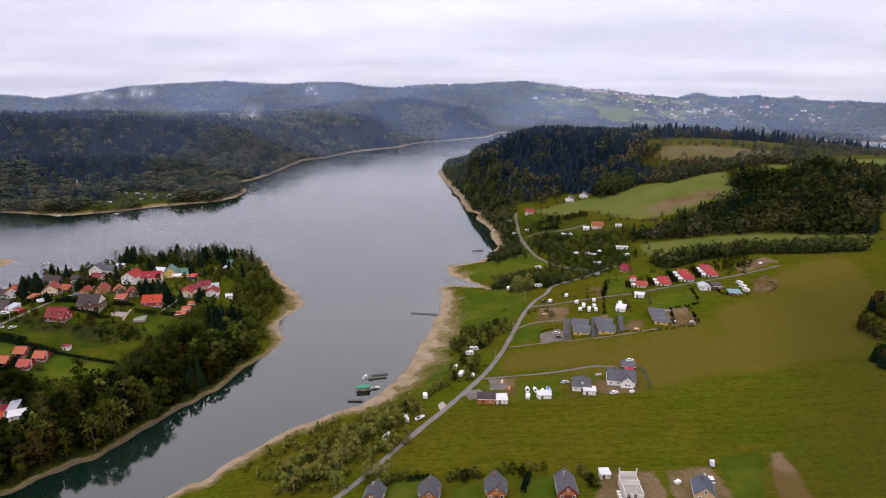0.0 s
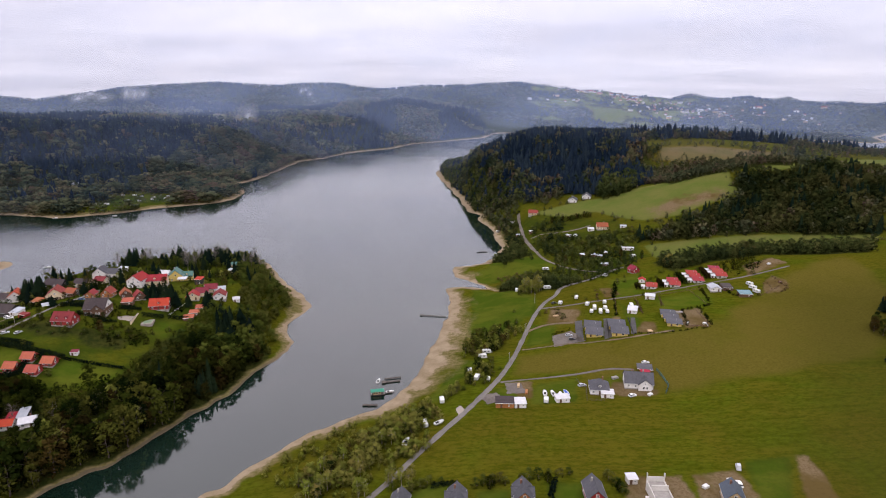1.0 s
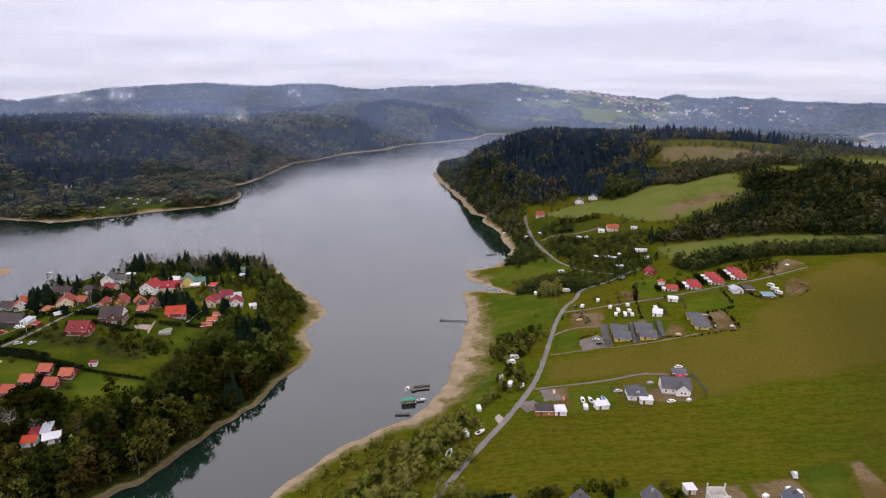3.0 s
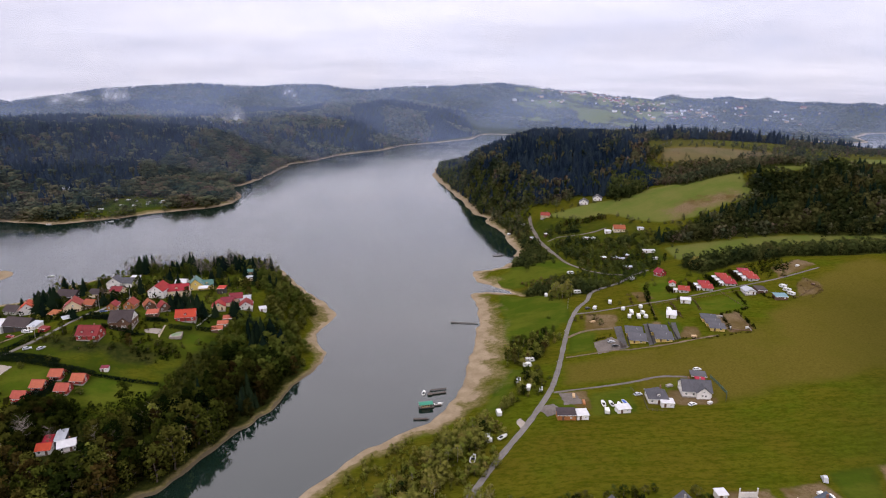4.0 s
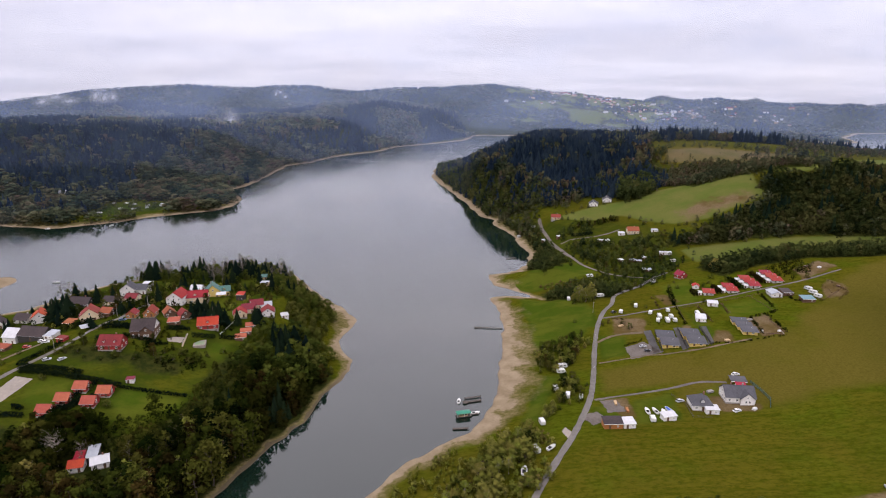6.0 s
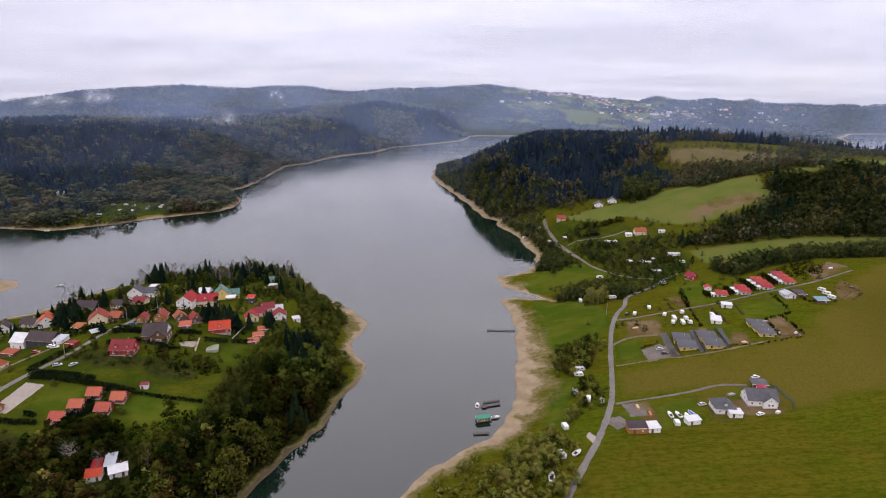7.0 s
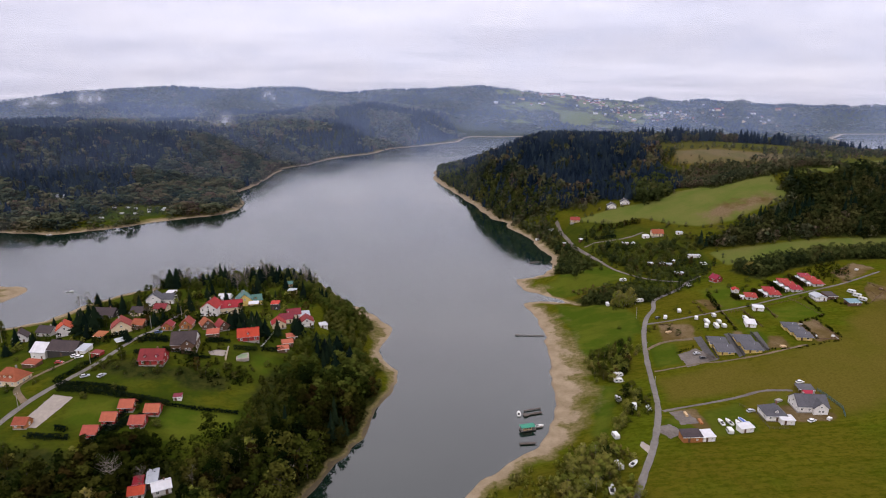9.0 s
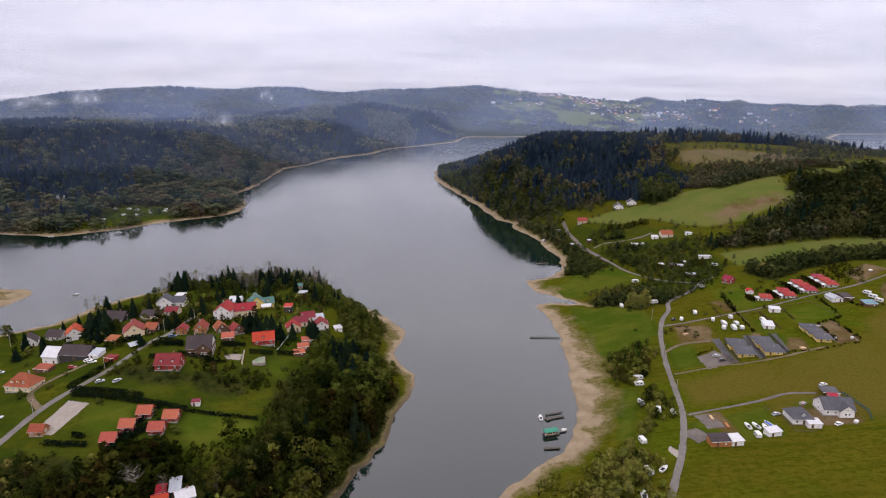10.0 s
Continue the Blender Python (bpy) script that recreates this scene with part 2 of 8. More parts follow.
# autumn tones of the far trees, greyed and blued to paint in haze
HAZED_BROAD = [(0.020, 0.030, 0.018), (0.037, 0.046, 0.023), (0.057, 0.062, 0.031), (0.084, 0.078, 0.040), (0.081, 0.059, 0.040), (0.067, 0.046, 0.036)]
# needles of the far spruces: distance haze put in as extra blue
HAZED_NEEDLE = [(0.004, 0.008, 0.014), (0.008, 0.014, 0.025), (0.016, 0.024, 0.030), (0.006, 0.011, 0.020)]
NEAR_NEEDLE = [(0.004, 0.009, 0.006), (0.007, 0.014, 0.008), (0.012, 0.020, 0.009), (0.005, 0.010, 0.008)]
WILLOW = [(0.096, 0.112, 0.018), (0.160, 0.150, 0.034), (0.115, 0.135, 0.020), (0.165, 0.136, 0.036)]
# leaves across the lake: autumn tones with haze mixed into the colour
NORTH_LEAF = foliage("hazed_hillside_leaves", [(0.017, 0.029, 0.023), (0.035, 0.048, 0.032), (0.062, 0.071, 0.042), (0.096, 0.091, 0.052), (0.082, 0.062, 0.044), (0.062, 0.048, 0.041)], "tint", 0.12, 0.6)
LEAF_STUFF, FAR_LEAF_STUFF, HAZED_NEEDLE_STUFF = foliage("mixed_leaves", BROAD, "tint", lift=1.1), foliage("hazed_far_leaves", HAZED_BROAD, "tint", 0.12, 0.6), foliage("hazed_spruce_needles", HAZED_NEEDLE, "tint")
# dusky lift set low: shade in the gaps between crowns goes into the colour
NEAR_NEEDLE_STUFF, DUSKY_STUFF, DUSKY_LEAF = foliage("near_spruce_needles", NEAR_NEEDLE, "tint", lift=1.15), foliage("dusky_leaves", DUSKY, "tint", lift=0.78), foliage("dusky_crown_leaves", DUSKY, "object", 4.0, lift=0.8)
BANK = [(0.024, 0.036, 0.007), (0.040, 0.054, 0.009), (0.062, 0.072, 0.013), (0.078, 0.080, 0.018), (0.050, 0.046, 0.013)]
BANK_STUFF = foliage("bank_leaves", BANK, "tint")
RUST_STUFF = foliage("reed_leaves", [(0.060, 0.040, 0.018), (0.095, 0.062, 0.030), (0.075, 0.056, 0.020)], "tint")
WILLOW_STUFF = foliage("willow_scrub_leaves", [tuple(0.8 * v for v in c) for c in WILLOW] + [(0.07, 0.052, 0.018)], "tint")
SHRUB_LEAF = foliage("shrub_leaves", [tuple(0.75 * v for v in c) for c in BANK], "object", 4.0)
LEAF, SPRUCE, WILLOW_LEAF = foliage("crown_leaves", BROAD, "object", 4.0), foliage("spruce_branches", NEAR_NEEDLE, "object", 4.0, lift=1.15), foliage("willow_leaves", WILLOW, "object", 4.0)
BARK = surface("bark", (0.13, 0.10, 0.08), (0.05, 0.04, 0.03), 2.0, stretch=(1, 1, 0.3))
GREY_BARK = surface("grey_bark", (0.20, 0.17, 0.15), (0.09, 0.075, 0.065), 2.5, stretch=(1, 1, 2.0))
PALE_BARK = surface("pale_bark", (0.42, 0.38, 0.32), (0.20, 0.17, 0.14), 2.5, stretch=(1, 1, 2.0))


# ---- the lie of the land: shores, hills, far ridges ----
EAST_SHORE = [(-420, -1500), (-260, -100), (-200, 60), (-150, 150), (-111, 210), (-98, 226), (-88, 244), (-77, 259),
              (-64, 272), (-53, 280), (-42, 287), (-32, 304), (-23, 326), (-17, 353), (-11, 382), (-4, 419), (0, 455),
              (-5, 489), (10, 495), (28, 491), (37, 485), (22, 506), (5, 527), (5, 557), (30, 565), (47, 587), (58, 637),
              (58, 700), (52, 750), (44, 785), (50, 820), (32, 846), (28, 948), (8, 1112), (-10, 1270), (0, 1450),
              (60, 1600), (250, 1750), (600, 1900), (1000, 1960), (1400, 1900), (2200, 1700), (9000, 1500), (9000, -1500)]
NORTH_SHORE = [(-9000, 900), (-1200, 880), (-800, 860), (-605, 832), (-550, 816), (-517, 804), (-490, 820), (-454, 842),
               (-423, 876), (-384, 900), (-347, 927), (-331, 963), (-339, 1045), (-352, 1075), (-378, 1110), (-382, 1142),
               (-364, 1195), (-360, 1340), (-358, 1560), (-310, 1640), (-265, 1800), (-230, 1860), (-152, 1964),
               (-94, 2170), (36, 2305), (187, 2514), (256, 2800), (300, 2870), (400, 2830), (600, 2850), (1000, 2600),
               (1400, 2360), (1560, 2170), (1640, 2220), (1800, 2500), (2074, 2796), (2300, 2760), (3000, 2700),
               (9000, 2600), (9000, 9000), (-9000, 9000)]
WEST_SHORE = [(-600, -1500), (-420, -150), (-280, 40), (-230, 120), (-200, 170), (-177, 211), (-165, 227), (-152, 241),
              (-143, 261), (-137, 277), (-128, 292), (-121, 307), (-118, 330), (-107, 352), (-105, 375), (-115, 396),
              (-117, 406), (-112, 425), (-107, 445), (-121, 471), (-139, 502), (-157, 538), (-173, 570), (-195, 592),
              (-235, 598), (-290, 580), (-330, 552), (-350, 524), (-359, 490), (-378, 478), (-400, 462), (-470, 455),
              (-600, 470), (-9000, 500), (-9000, -1500)]
SAND_SPIT = [(-416, 567), (-427, 580), (-460, 588), (-700, 605), (-900, 600), (-900, 520), (-700, 515), (-440, 522),
             (-421, 538)]


def outline_distance(x, y, corners):
    """Metres to a closed outline, positive inside."""
    best, inside = np.full(x.shape, 1e12), np.zeros(x.shape, bool)
    for (ax, ay), (bx, by) in zip(corners, corners[1:] + corners[:1]):
        ux, uy = bx - ax, by - ay
        k = np.clip(((x - ax) * ux + (y - ay) * uy) / (ux * ux + uy * uy), 0, 1)
        best = np.minimum(best, (x - ax - k * ux) ** 2 + (y - ay - k * uy) ** 2)
        if ay != by:
            inside ^= ((ay > y) != (by > y)) & (x < (by - ay and (y - ay) * ux / uy + ax))
    return np.where(inside, 1, -1) * np.sqrt(best)


def waves(x, y, size, seed):
    """A cheap smooth unevenness between about -1 and 1."""
    rs, total = np.random.RandomState(seed), 0
    for k in range(6):
        a, ph, f = rs.uniform(0, 6.283), rs.uniform(0, 6.283), rs.uniform(0.6, 1.9) * 6.283 / size
        total = total + np.sin((x * np.cos(a) + y * np.sin(a)) * f + ph + 0.7 * np.sin((y * np.cos(a) - x * np.sin(a)) * f * 0.6 + k))
    return total / 3.2


def ramp(v, a, b):
    k = np.clip((v - a) / (b - a), 0, 1)
    return k * k * (3 - 2 * k)


def inland(x, y):
    """Metres from the nearest shore, negative over water."""
    far = np.hypot(x, y)
    d = np.maximum(np.maximum(outline_distance(x, y, EAST_SHORE), outline_distance(x, y, NORTH_SHORE)),
                   np.maximum(outline_distance(x, y, WEST_SHORE), outline_distance(x, y, SAND_SPIT)))
    return d + 1.3 * waves(x, y, 21, 3) + np.clip(far / 500, 0.6, 6) * waves(x, y, 70, 4)


HILLS_EAST = [
    (22, 274, 75, 9.4), (101, 298, 75, -2.2), (66, 285, 75, -5.1), (86, 353, 75, 2.2), (133, 362, 75, 4.6),
    (190, 438, 75, 12.9), (155, 487, 75, -6.4), (162, 601, 115, 0.4), (163, 725, 115, 17.2), (196, 977, 200, 71.4),
    (325, 970, 200, -9.6), (311, 657, 115, 34.4), (439, 1028, 200, 44.7), (-5, 193, 75, 9.2), (75, 207, 75, 3.6),
    (42, 766, 115, 1.4), (88, 716, 115, -5.4), (81, 590, 115, 1.6), (88, 518, 75, 0.3), (485, 941, 200, 16.4),
    (266, 714, 115, -3.8), (181, 545, 115, 0.5), (313, 599, 115, 18.2), (388, 653, 115, 59.7)]
HILLS_EAST += [
    (66, 426, 75, 3.3), (21, 306, 75, 2.8), (253, 451, 75, 4.8), (194, 404, 75, -6.8), (16, 339, 75, -7.1),
    (24, 393, 75, -7.5), (386, 590, 115, -51.6), (161, 1532, 200, 17.9), (-3, 1322, 200, 5.1), (188, 1201, 200, 29.3),
    (292, 885, 200, -16.6), (349, 466, 115, 36.7), (300, 400, 75, 1.0), (200, 300, 75, 2.0), (250, 230, 75, 8.2),
    (150, 220, 75, 3.7), (60, 240, 75, -5.6), (250, 520, 115, 1.4), (330, 530, 115, -29.5), (430, 520, 115, 21.0),
    (500, 640, 115, -1.3), (600, 700, 200, 42.2), (600, 950, 200, 6.6), (800, 1000, 200, 36.8)]
HILLS_EAST += [
    (450, 1300, 200, 27.7), (700, 1300, 200, 33.7), (1000, 1300, 200, 26.8), (300, 100, 75, 9.7), (100, 50, 75, 2.9),
    (600, 400, 115, 27.8), (800, 600, 200, 34.5), (1200, 900, 200, 34.0), (-40, 210, 75, -7.6), (-20, 240, 75, -5.7)]
HILLS_WEST = [
    (-191, 376, 55, -2.7), (-230, 343, 55, 13.1), (-217, 409, 55, 9.8), (-206, 443, 55, 1.1), (-230, 311, 55, -1.7),
    (-205, 256, 55, -5.5), (-174, 403, 55, -0.3), (-184, 495, 55, -4.4), (-280, 521, 55, -0.4), (-187, 551, 55, 7.1),
    (-312, 389, 55, -2.3), (-313, 424, 55, 2.2), (-264, 393, 55, 3.5), (-327, 445, 55, -5.8), (-331, 495, 55, -2.6),
    (-283, 471, 55, 9.4), (-201, 353, 55, 4.3), (-195, 328, 55, -4.9), (-127, 331, 55, -6.1), (-305, 350, 55, 2.5),
    (-300, 250, 55, -2.7), (-250, 200, 55, -2.7), (-400, 400, 120, 1.9), (-500, 300, 120, 2.8)]
HILLS_WEST += [
    (-150, 300, 55, 0.2), (-170, 260, 55, 5.9), (-140, 420, 55, 7.8), (-155, 470, 55, 3.9), (-600, 350, 120, 11.9),
    (-240, 550, 55, -6.7), (-224, 306, 26, 1.5)]
HILLS_NORTH = [
    (-590, 976, 330, -13.1), (-638, 1259, 330, 44.2), (-509, 1192, 330, -30.5), (-446, 1949, 330, -7.4), (-295, 2162, 330, 35.7),
    (-110, 2531, 330, -17.9), (-418, 1404, 330, 5.2), (-564, 1717, 330, 31.4), (-900, 1100, 330, 26.3), (-1000, 1300, 330, 36.9),
    (-1000, 1700, 330, 55.7), (-700, 2200, 330, 26.6), (-400, 2500, 330, 29.6), (-150, 2900, 520, 47.6), (100, 2800, 520, 4.8),
    (-1000, 2500, 520, 41.6), (-1400, 2000, 330, 49.1), (-1500, 2700, 520, 42.4), (-2200, 2500, 520, 56.9), (-1500, 1300, 330, 68.8),
    (-1300, 1100, 330, 16.6), (800, 3200, 520, -30.4), (1500, 3000, 520, 15.3), (2200, 3300, 520, 14.4)]
HILLS_NORTH += [
    (700, 3600, 520, 47.0), (950, 3700, 520, 82.8), (500, 3300, 520, -17.3), (-300, 3200, 520, 90.0), (300, 3500, 520, 36.5),
    (1300, 3600, 520, 8.3), (-450, 1600, 330, 24.8)]


# the skyline all round: azimuth in degrees from north, height in metres at RIM metres from the place
RIM = 4300
SKYLINE = [(-180, 60), (-60, 90), (-45, 161), (-35.4, 161), (-33.6, 155), (-32.7, 142), (-29.8, 178), (-26.6, 213), (-22.7, 239), (-19.1, 252), (-15.3, 236), (-9.4, 252),
            (-4.8, 212), (-1.2, 239), (2.4, 239), (7.0, 261), (11.0, 226), (12.5, 208), (15.4, 200), (17.4, 170), (20.6, 156), (22.4, 173),
            (24.6, 152), (26.7, 162), (28.8, 142), (29.5, 155), (30.4, 136), (35.4, 121), (40, 118), (46, 122), (60, 100), (180, 60)]


def skyline(az):
    a, h = np.array(SKYLINE).T
    return np.interp(az, a, h)


def land(x, y):
    """Height of the ground above the lake."""
    x, y = np.asarray(x, float), np.asarray(y, float)
    d = inland(x, y)
    hills = 12.0 + 0 * x
    for group in (HILLS_EAST, HILLS_WEST, HILLS_NORTH):
        for cx, cy, r, a in group:
            hills = hills + a * np.exp(-((x - cx) ** 2 + (y - cy) ** 2) / (r * r))
    out = np.hypot(x, y)
    az = np.degrees(np.arctan2(x, y))
    spread = np.clip(out / 1500, 0, 1)
    rim = (skyline(az) + 5 * waves(x, y, 330, 8)) * np.exp(-((out - RIM) / np.where(out < RIM, 900.0, 500.0)) ** 2)
    hills = np.maximum(hills, 3) + 9 * spread * waves(x, y, 420, 5) * np.clip(hills / 60, 0, 1)
    hills = (hills ** 4 + np.maximum(rim, 0) ** 4) ** 0.25
    reach = np.where(out < 1100, 46.0, 90.0 + 0.06 * out)
    dry = np.clip(d, 0, 16) * 0.11 + (hills - 1.76) * ramp(d, 6, reach) + 0.10 * waves(x, y, 9, 6) * np.clip(d / 10, 0, 1)
    return np.where(d > 0, dry, np.maximum(d * 0.12, -9))

# ---- plan of fields, woods and clearings ----
HILL_FOOT_TREES = [(50, 943), (75, 834), (109, 776), (144, 772), (152, 747), (124, 722), (92, 741), (87, 701), (81, 645), (70, 678), (61, 720), (53, 783), (41, 831), (37, 904)]
CORNER_TREES = [(182, 731), (207, 795), (235, 823), (263, 814), (226, 722), (202, 701), (183, 703)]
VALLEY_TREES = [(90, 642), (103, 659), (131, 628), (165, 612), (174, 599), (200, 581), (180, 557), (166, 562), (151, 567), (137, 590), (120, 589), (95, 581), (88, 591)]
TRACK_TREES = [(72, 532), (80, 575), (90, 583), (119, 568), (112, 546), (98, 534), (88, 545)]
SHORE_TREES = [(44, 582), (58, 651), (72, 691), (77, 652), (76, 583), (81, 549), (71, 529), (56, 538), (50, 548)]
TRACK_SIDES = [[(76, 724), (94, 724), (91, 640), (90, 596), (93, 545), (104, 519), (92, 510), (77, 543), (74, 596), (75, 640)], [(85, 620), (130, 621), (174, 632), (178, 598), (140, 588), (110, 606), (85, 606)]]
REED_BED = [(40, 508), (66, 499), (65, 480), (48, 493)]
BROWN_FIELD = [(309, 901), (337, 974), (415, 973), (477, 951), (543, 923), (505, 891), (419, 889), (370, 894)]
BUSH_BELT = [(283, 867), (371, 897), (445, 891), (559, 882), (380, 667), (316, 667), (257, 687), (256, 778)]
BRIGHT_FIELD = [(99, 698), (156, 714), (201, 709), (239, 735), (276, 714), (314, 675), (303, 642), (304, 620), (265, 612), (232, 603), (200, 609), (179, 630), (165, 661), (130, 665)]
TOP_FIELD = [(318, 670), (363, 671), (557, 866), (692, 905), (643, 846), (414, 669), (352, 652)]
BARE_PATCH = [(205, 636), (238, 643), (293, 634), (299, 617), (259, 611), (228, 606), (211, 606)]
WOOD_EAST = [(306, 649), (359, 644), (543, 728), (396, 543), (314, 556), (210, 555), (176, 569), (225, 587), (265, 601), (301, 615)]
SECOND_FIELD = [(184, 555), (241, 552), (307, 554), (407, 556), (385, 528), (284, 533), (217, 516), (183, 522)]
HEDGE_BELT = [(175, 510), (222, 516), (278, 525), (376, 517), (337, 472), (257, 492), (180, 471)]
VALLEY_BUSH = [(83, 587), (124, 603), (147, 586), (173, 568), (165, 510), (140, 485), (101, 454), (80, 456), (69, 498), (93, 499), (95, 524), (87, 550)]
VALLEY_LOW = [(38, 497), (71, 490), (87, 465), (111, 470), (81, 445), (60, 448), (41, 478)]
HILL_FOOT = [(53, 785), (85, 725), (80, 625), (73, 548), (50, 524), (44, 559), (62, 637), (58, 723)]
PENINSULA_WOOD = [(-177, 578), (-153, 490), (-123, 444), (-110, 402), (-114, 342), (-117, 321), (-129, 295), (-142, 264), (-150, 236), (-167, 230), (-193, 226), (-224, 223), (-247, 257), (-228, 272), (-223, 282), (-192, 269), (-177, 309), (-179, 332), (-171, 358), (-162, 386), (-166, 433)]
LOWER_WOOD = [(-174, 208), (-161, 223), (-147, 240), (-139, 267), (-123, 300), (-120, 336), (-135, 351), (-151, 331), (-166, 307), (-170, 287), (-186, 266), (-229, 289)]
LEFT_LAWN = [(-274, 333), (-238, 320), (-214, 317), (-176, 313), (-197, 283), (-203, 286), (-225, 294), (-241, 294), (-253, 289), (-281, 335)]
CAMP = [(-499, 824), (-510, 890), (-512, 962), (-438, 990), (-405, 900), (-457, 857)]
MAIN_ROAD = [(-46, 189), (-40, 198), (-30, 213), (-20, 230), (-9, 247), (4, 267), (20, 298), (32, 330), (44, 366), (55, 396), (66, 418), (77, 432)]
UPPER_ROAD = [(88, 722), (86, 694), (83, 636), (82, 596), (85, 543), (96, 517)]
LANE_A = [(63, 410), (85, 409), (127, 414), (174, 426), (220, 434), (259, 447)]
LANE_B = [(22, 297), (36, 301), (66, 308), (83, 312), (97, 309)]
LANE_C = [(41, 348), (58, 349), (71, 349)]
VILLAGE_ROAD = [(-293, 284), (-289, 299), (-284, 317), (-277, 330), (-261, 349), (-250, 376), (-244, 384), (-240, 419)]
FIELD_DRIVE = [(49, 377), (62, 382), (79, 379)]
UPPER_DRIVE = [(87, 615), (128, 616), (150, 623)]
PLOT_A = [(53, 384), (68, 379), (59, 353), (44, 353)]
PLOT_B = [(112, 407), (117, 405), (112, 375), (111, 354), (118, 356), (121, 387)]
PLOT_C = [(141, 405), (185, 417), (176, 393), (140, 383)]
PLOT_D = [(78, 301), (92, 308), (89, 300), (80, 289)]
PLOT_E = [(41, 294), (64, 303), (57, 275), (33, 269)]
PLOT_F = [(18, 288), (33, 294), (28, 278), (12, 270)]
PLOT_G = [(127, 464), (157, 481), (135, 419), (116, 411)]
DRY_A = [(37, 339), (133, 350), (113, 316), (71, 312), (29, 305)]
DRY_B = [(69, 407), (88, 405), (79, 374), (62, 382)]
SHORE_LAWN = [(21, 454), (48, 441), (53, 404), (39, 382), (17, 371), (8, 382)]
STRIP_LAWN = [(6, 337), (13, 334), (-11, 281), (-21, 277), (-13, 266), (-17, 287)]
GREEN_END = [(111, 215), (129, 217), (112, 184), (102, 184)]
NB_LAWN = [(-21, 205), (-7, 207), (-9, 187), (-23, 189)]
NB_LAWN_B = [(30, 201), (43, 202), (40, 183), (28, 183)]
NB_LAWN_C = [(4, 199), (15, 199), (14, 184), (3, 185)]
SHORE_MEADOW = [(12, 500), (36, 500), (70, 500), (95, 515), (80, 545), (50, 545), (35, 530), (15, 528)]
JETTY_LAWN = [(20, 395), (55, 400), (62, 425), (55, 470), (20, 480), (14, 440)]
VILLAGE_GREEN = [(-420, 300), (-300, 270), (-240, 262), (-190, 262), (-165, 320), (-160, 400), (-150, 470), (-170, 560), (-290, 570), (-345, 500), (-380, 450), (-440, 440)]
HILL_FOOT_GREEN = [(60, 560), (100, 520), (180, 520), (185, 600), (160, 650), (100, 700), (62, 700)]
# east end of the meadow, its colour darkened to imitate lens vignetting
DIMMED_END = [(112, 150), (132, 222), (168, 262), (200, 330), (232, 400), (340, 420), (340, 150)]
GARDENS = [VILLAGE_GREEN, HILL_FOOT_GREEN, VALLEY_BUSH]
HILL_FIELDS = [(60, 600), (200, 520), (420, 520), (800, 700), (900, 1150), (300, 1150), (100, 760)]
UPPER_MEADOW = [(61, 277), (91, 280), (151, 288), (229, 305), (294, 386), (316, 471), (251, 435), (170, 370), (72, 332)]
LAWNS = [LEFT_LAWN, CAMP, SHORE_MEADOW, JETTY_LAWN, PLOT_A, PLOT_B, PLOT_D, PLOT_E, PLOT_F, SHORE_LAWN, STRIP_LAWN, GREEN_END, NB_LAWN, NB_LAWN_B, NB_LAWN_C]
PARCEL_A = [(-217, 302), (-211, 314), (-182, 307), (-179, 298), (-194, 279), (-204, 288)]
PARCEL_B = [(-257, 303), (-260, 319), (-240, 317), (-236, 310), (-242, 296)]
PARCEL_C = [(-185, 389), (-195, 418), (-178, 420), (-178, 394)]
PARCEL_D = [(-187, 346), (-184, 362), (-175, 366), (-175, 348)]
FRESH = [PLOT_C, PLOT_G, PARCEL_A, PARCEL_B, PARCEL_C, PARCEL_D, PLOT_B, STRIP_LAWN, JETTY_LAWN, SHORE_LAWN, SHORE_MEADOW, PLOT_A, PLOT_D, PLOT_E, PLOT_F, GREEN_END, NB_LAWN, NB_LAWN_B, NB_LAWN_C]
PALE_FIELDS = [BRIGHT_FIELD, SECOND_FIELD, TOP_FIELD]
DRY_GRASS = [DRY_B, BROWN_FIELD]
SOILS = [BARE_PATCH]
DUG_PLOTS = [[(69, 407), (88, 399), (80, 376), (62, 384)], [(82, 297), (87, 295), (103, 286), (99, 279), (81, 281), (77, 289)], [(121, 368), (129, 366), (124, 351), (108, 351)],
             [(145, 382), (165, 386), (162, 357), (143, 354)], [(238, 434), (243, 416), (233, 405), (216, 402), (225, 421)], [(228, 458), (262, 478), (264, 456), (220, 432)],
             [(60, 207), (83, 208), (80, 182), (52, 182)], [(86, 208), (106, 212), (103, 182), (82, 182)], [(132, 218), (138, 218), (130, 170), (112, 170)], [(112, 440), (120, 440), (124, 420), (110, 416)],
             [(26, 299), (40, 299), (36, 276), (28, 276)], [(104, 380), (110, 378), (104, 350), (99, 350)]]
ROUGH_GARDEN = [(-262, 350), (-236, 344), (-205, 337), (-188, 341), (-192, 326), (-232, 329), (-258, 338)]
WOODS = [ROUGH_GARDEN, BUSH_BELT, WOOD_EAST, HEDGE_BELT, VALLEY_LOW, HILL_FOOT, PENINSULA_WOOD, LOWER_WOOD, [(-320, 288), (-250, 287), (-228, 276), (-235, 225), (-350, 220)],
         [(10, 1100), (36, 846), (70, 770), (150, 752), (230, 738), (285, 805), (318, 950), (340, 1040), (300, 1200), (50, 1500), (0, 1460)]]



def cover(x, y, zones, edge=4.0):
    """How far a place lies within any of the outlines, 0 to 1."""
    k = np.zeros(x.shape)
    for z in zones:
        k = np.maximum(k, ramp(outline_distance(x, y, z), -edge, edge))
    return k


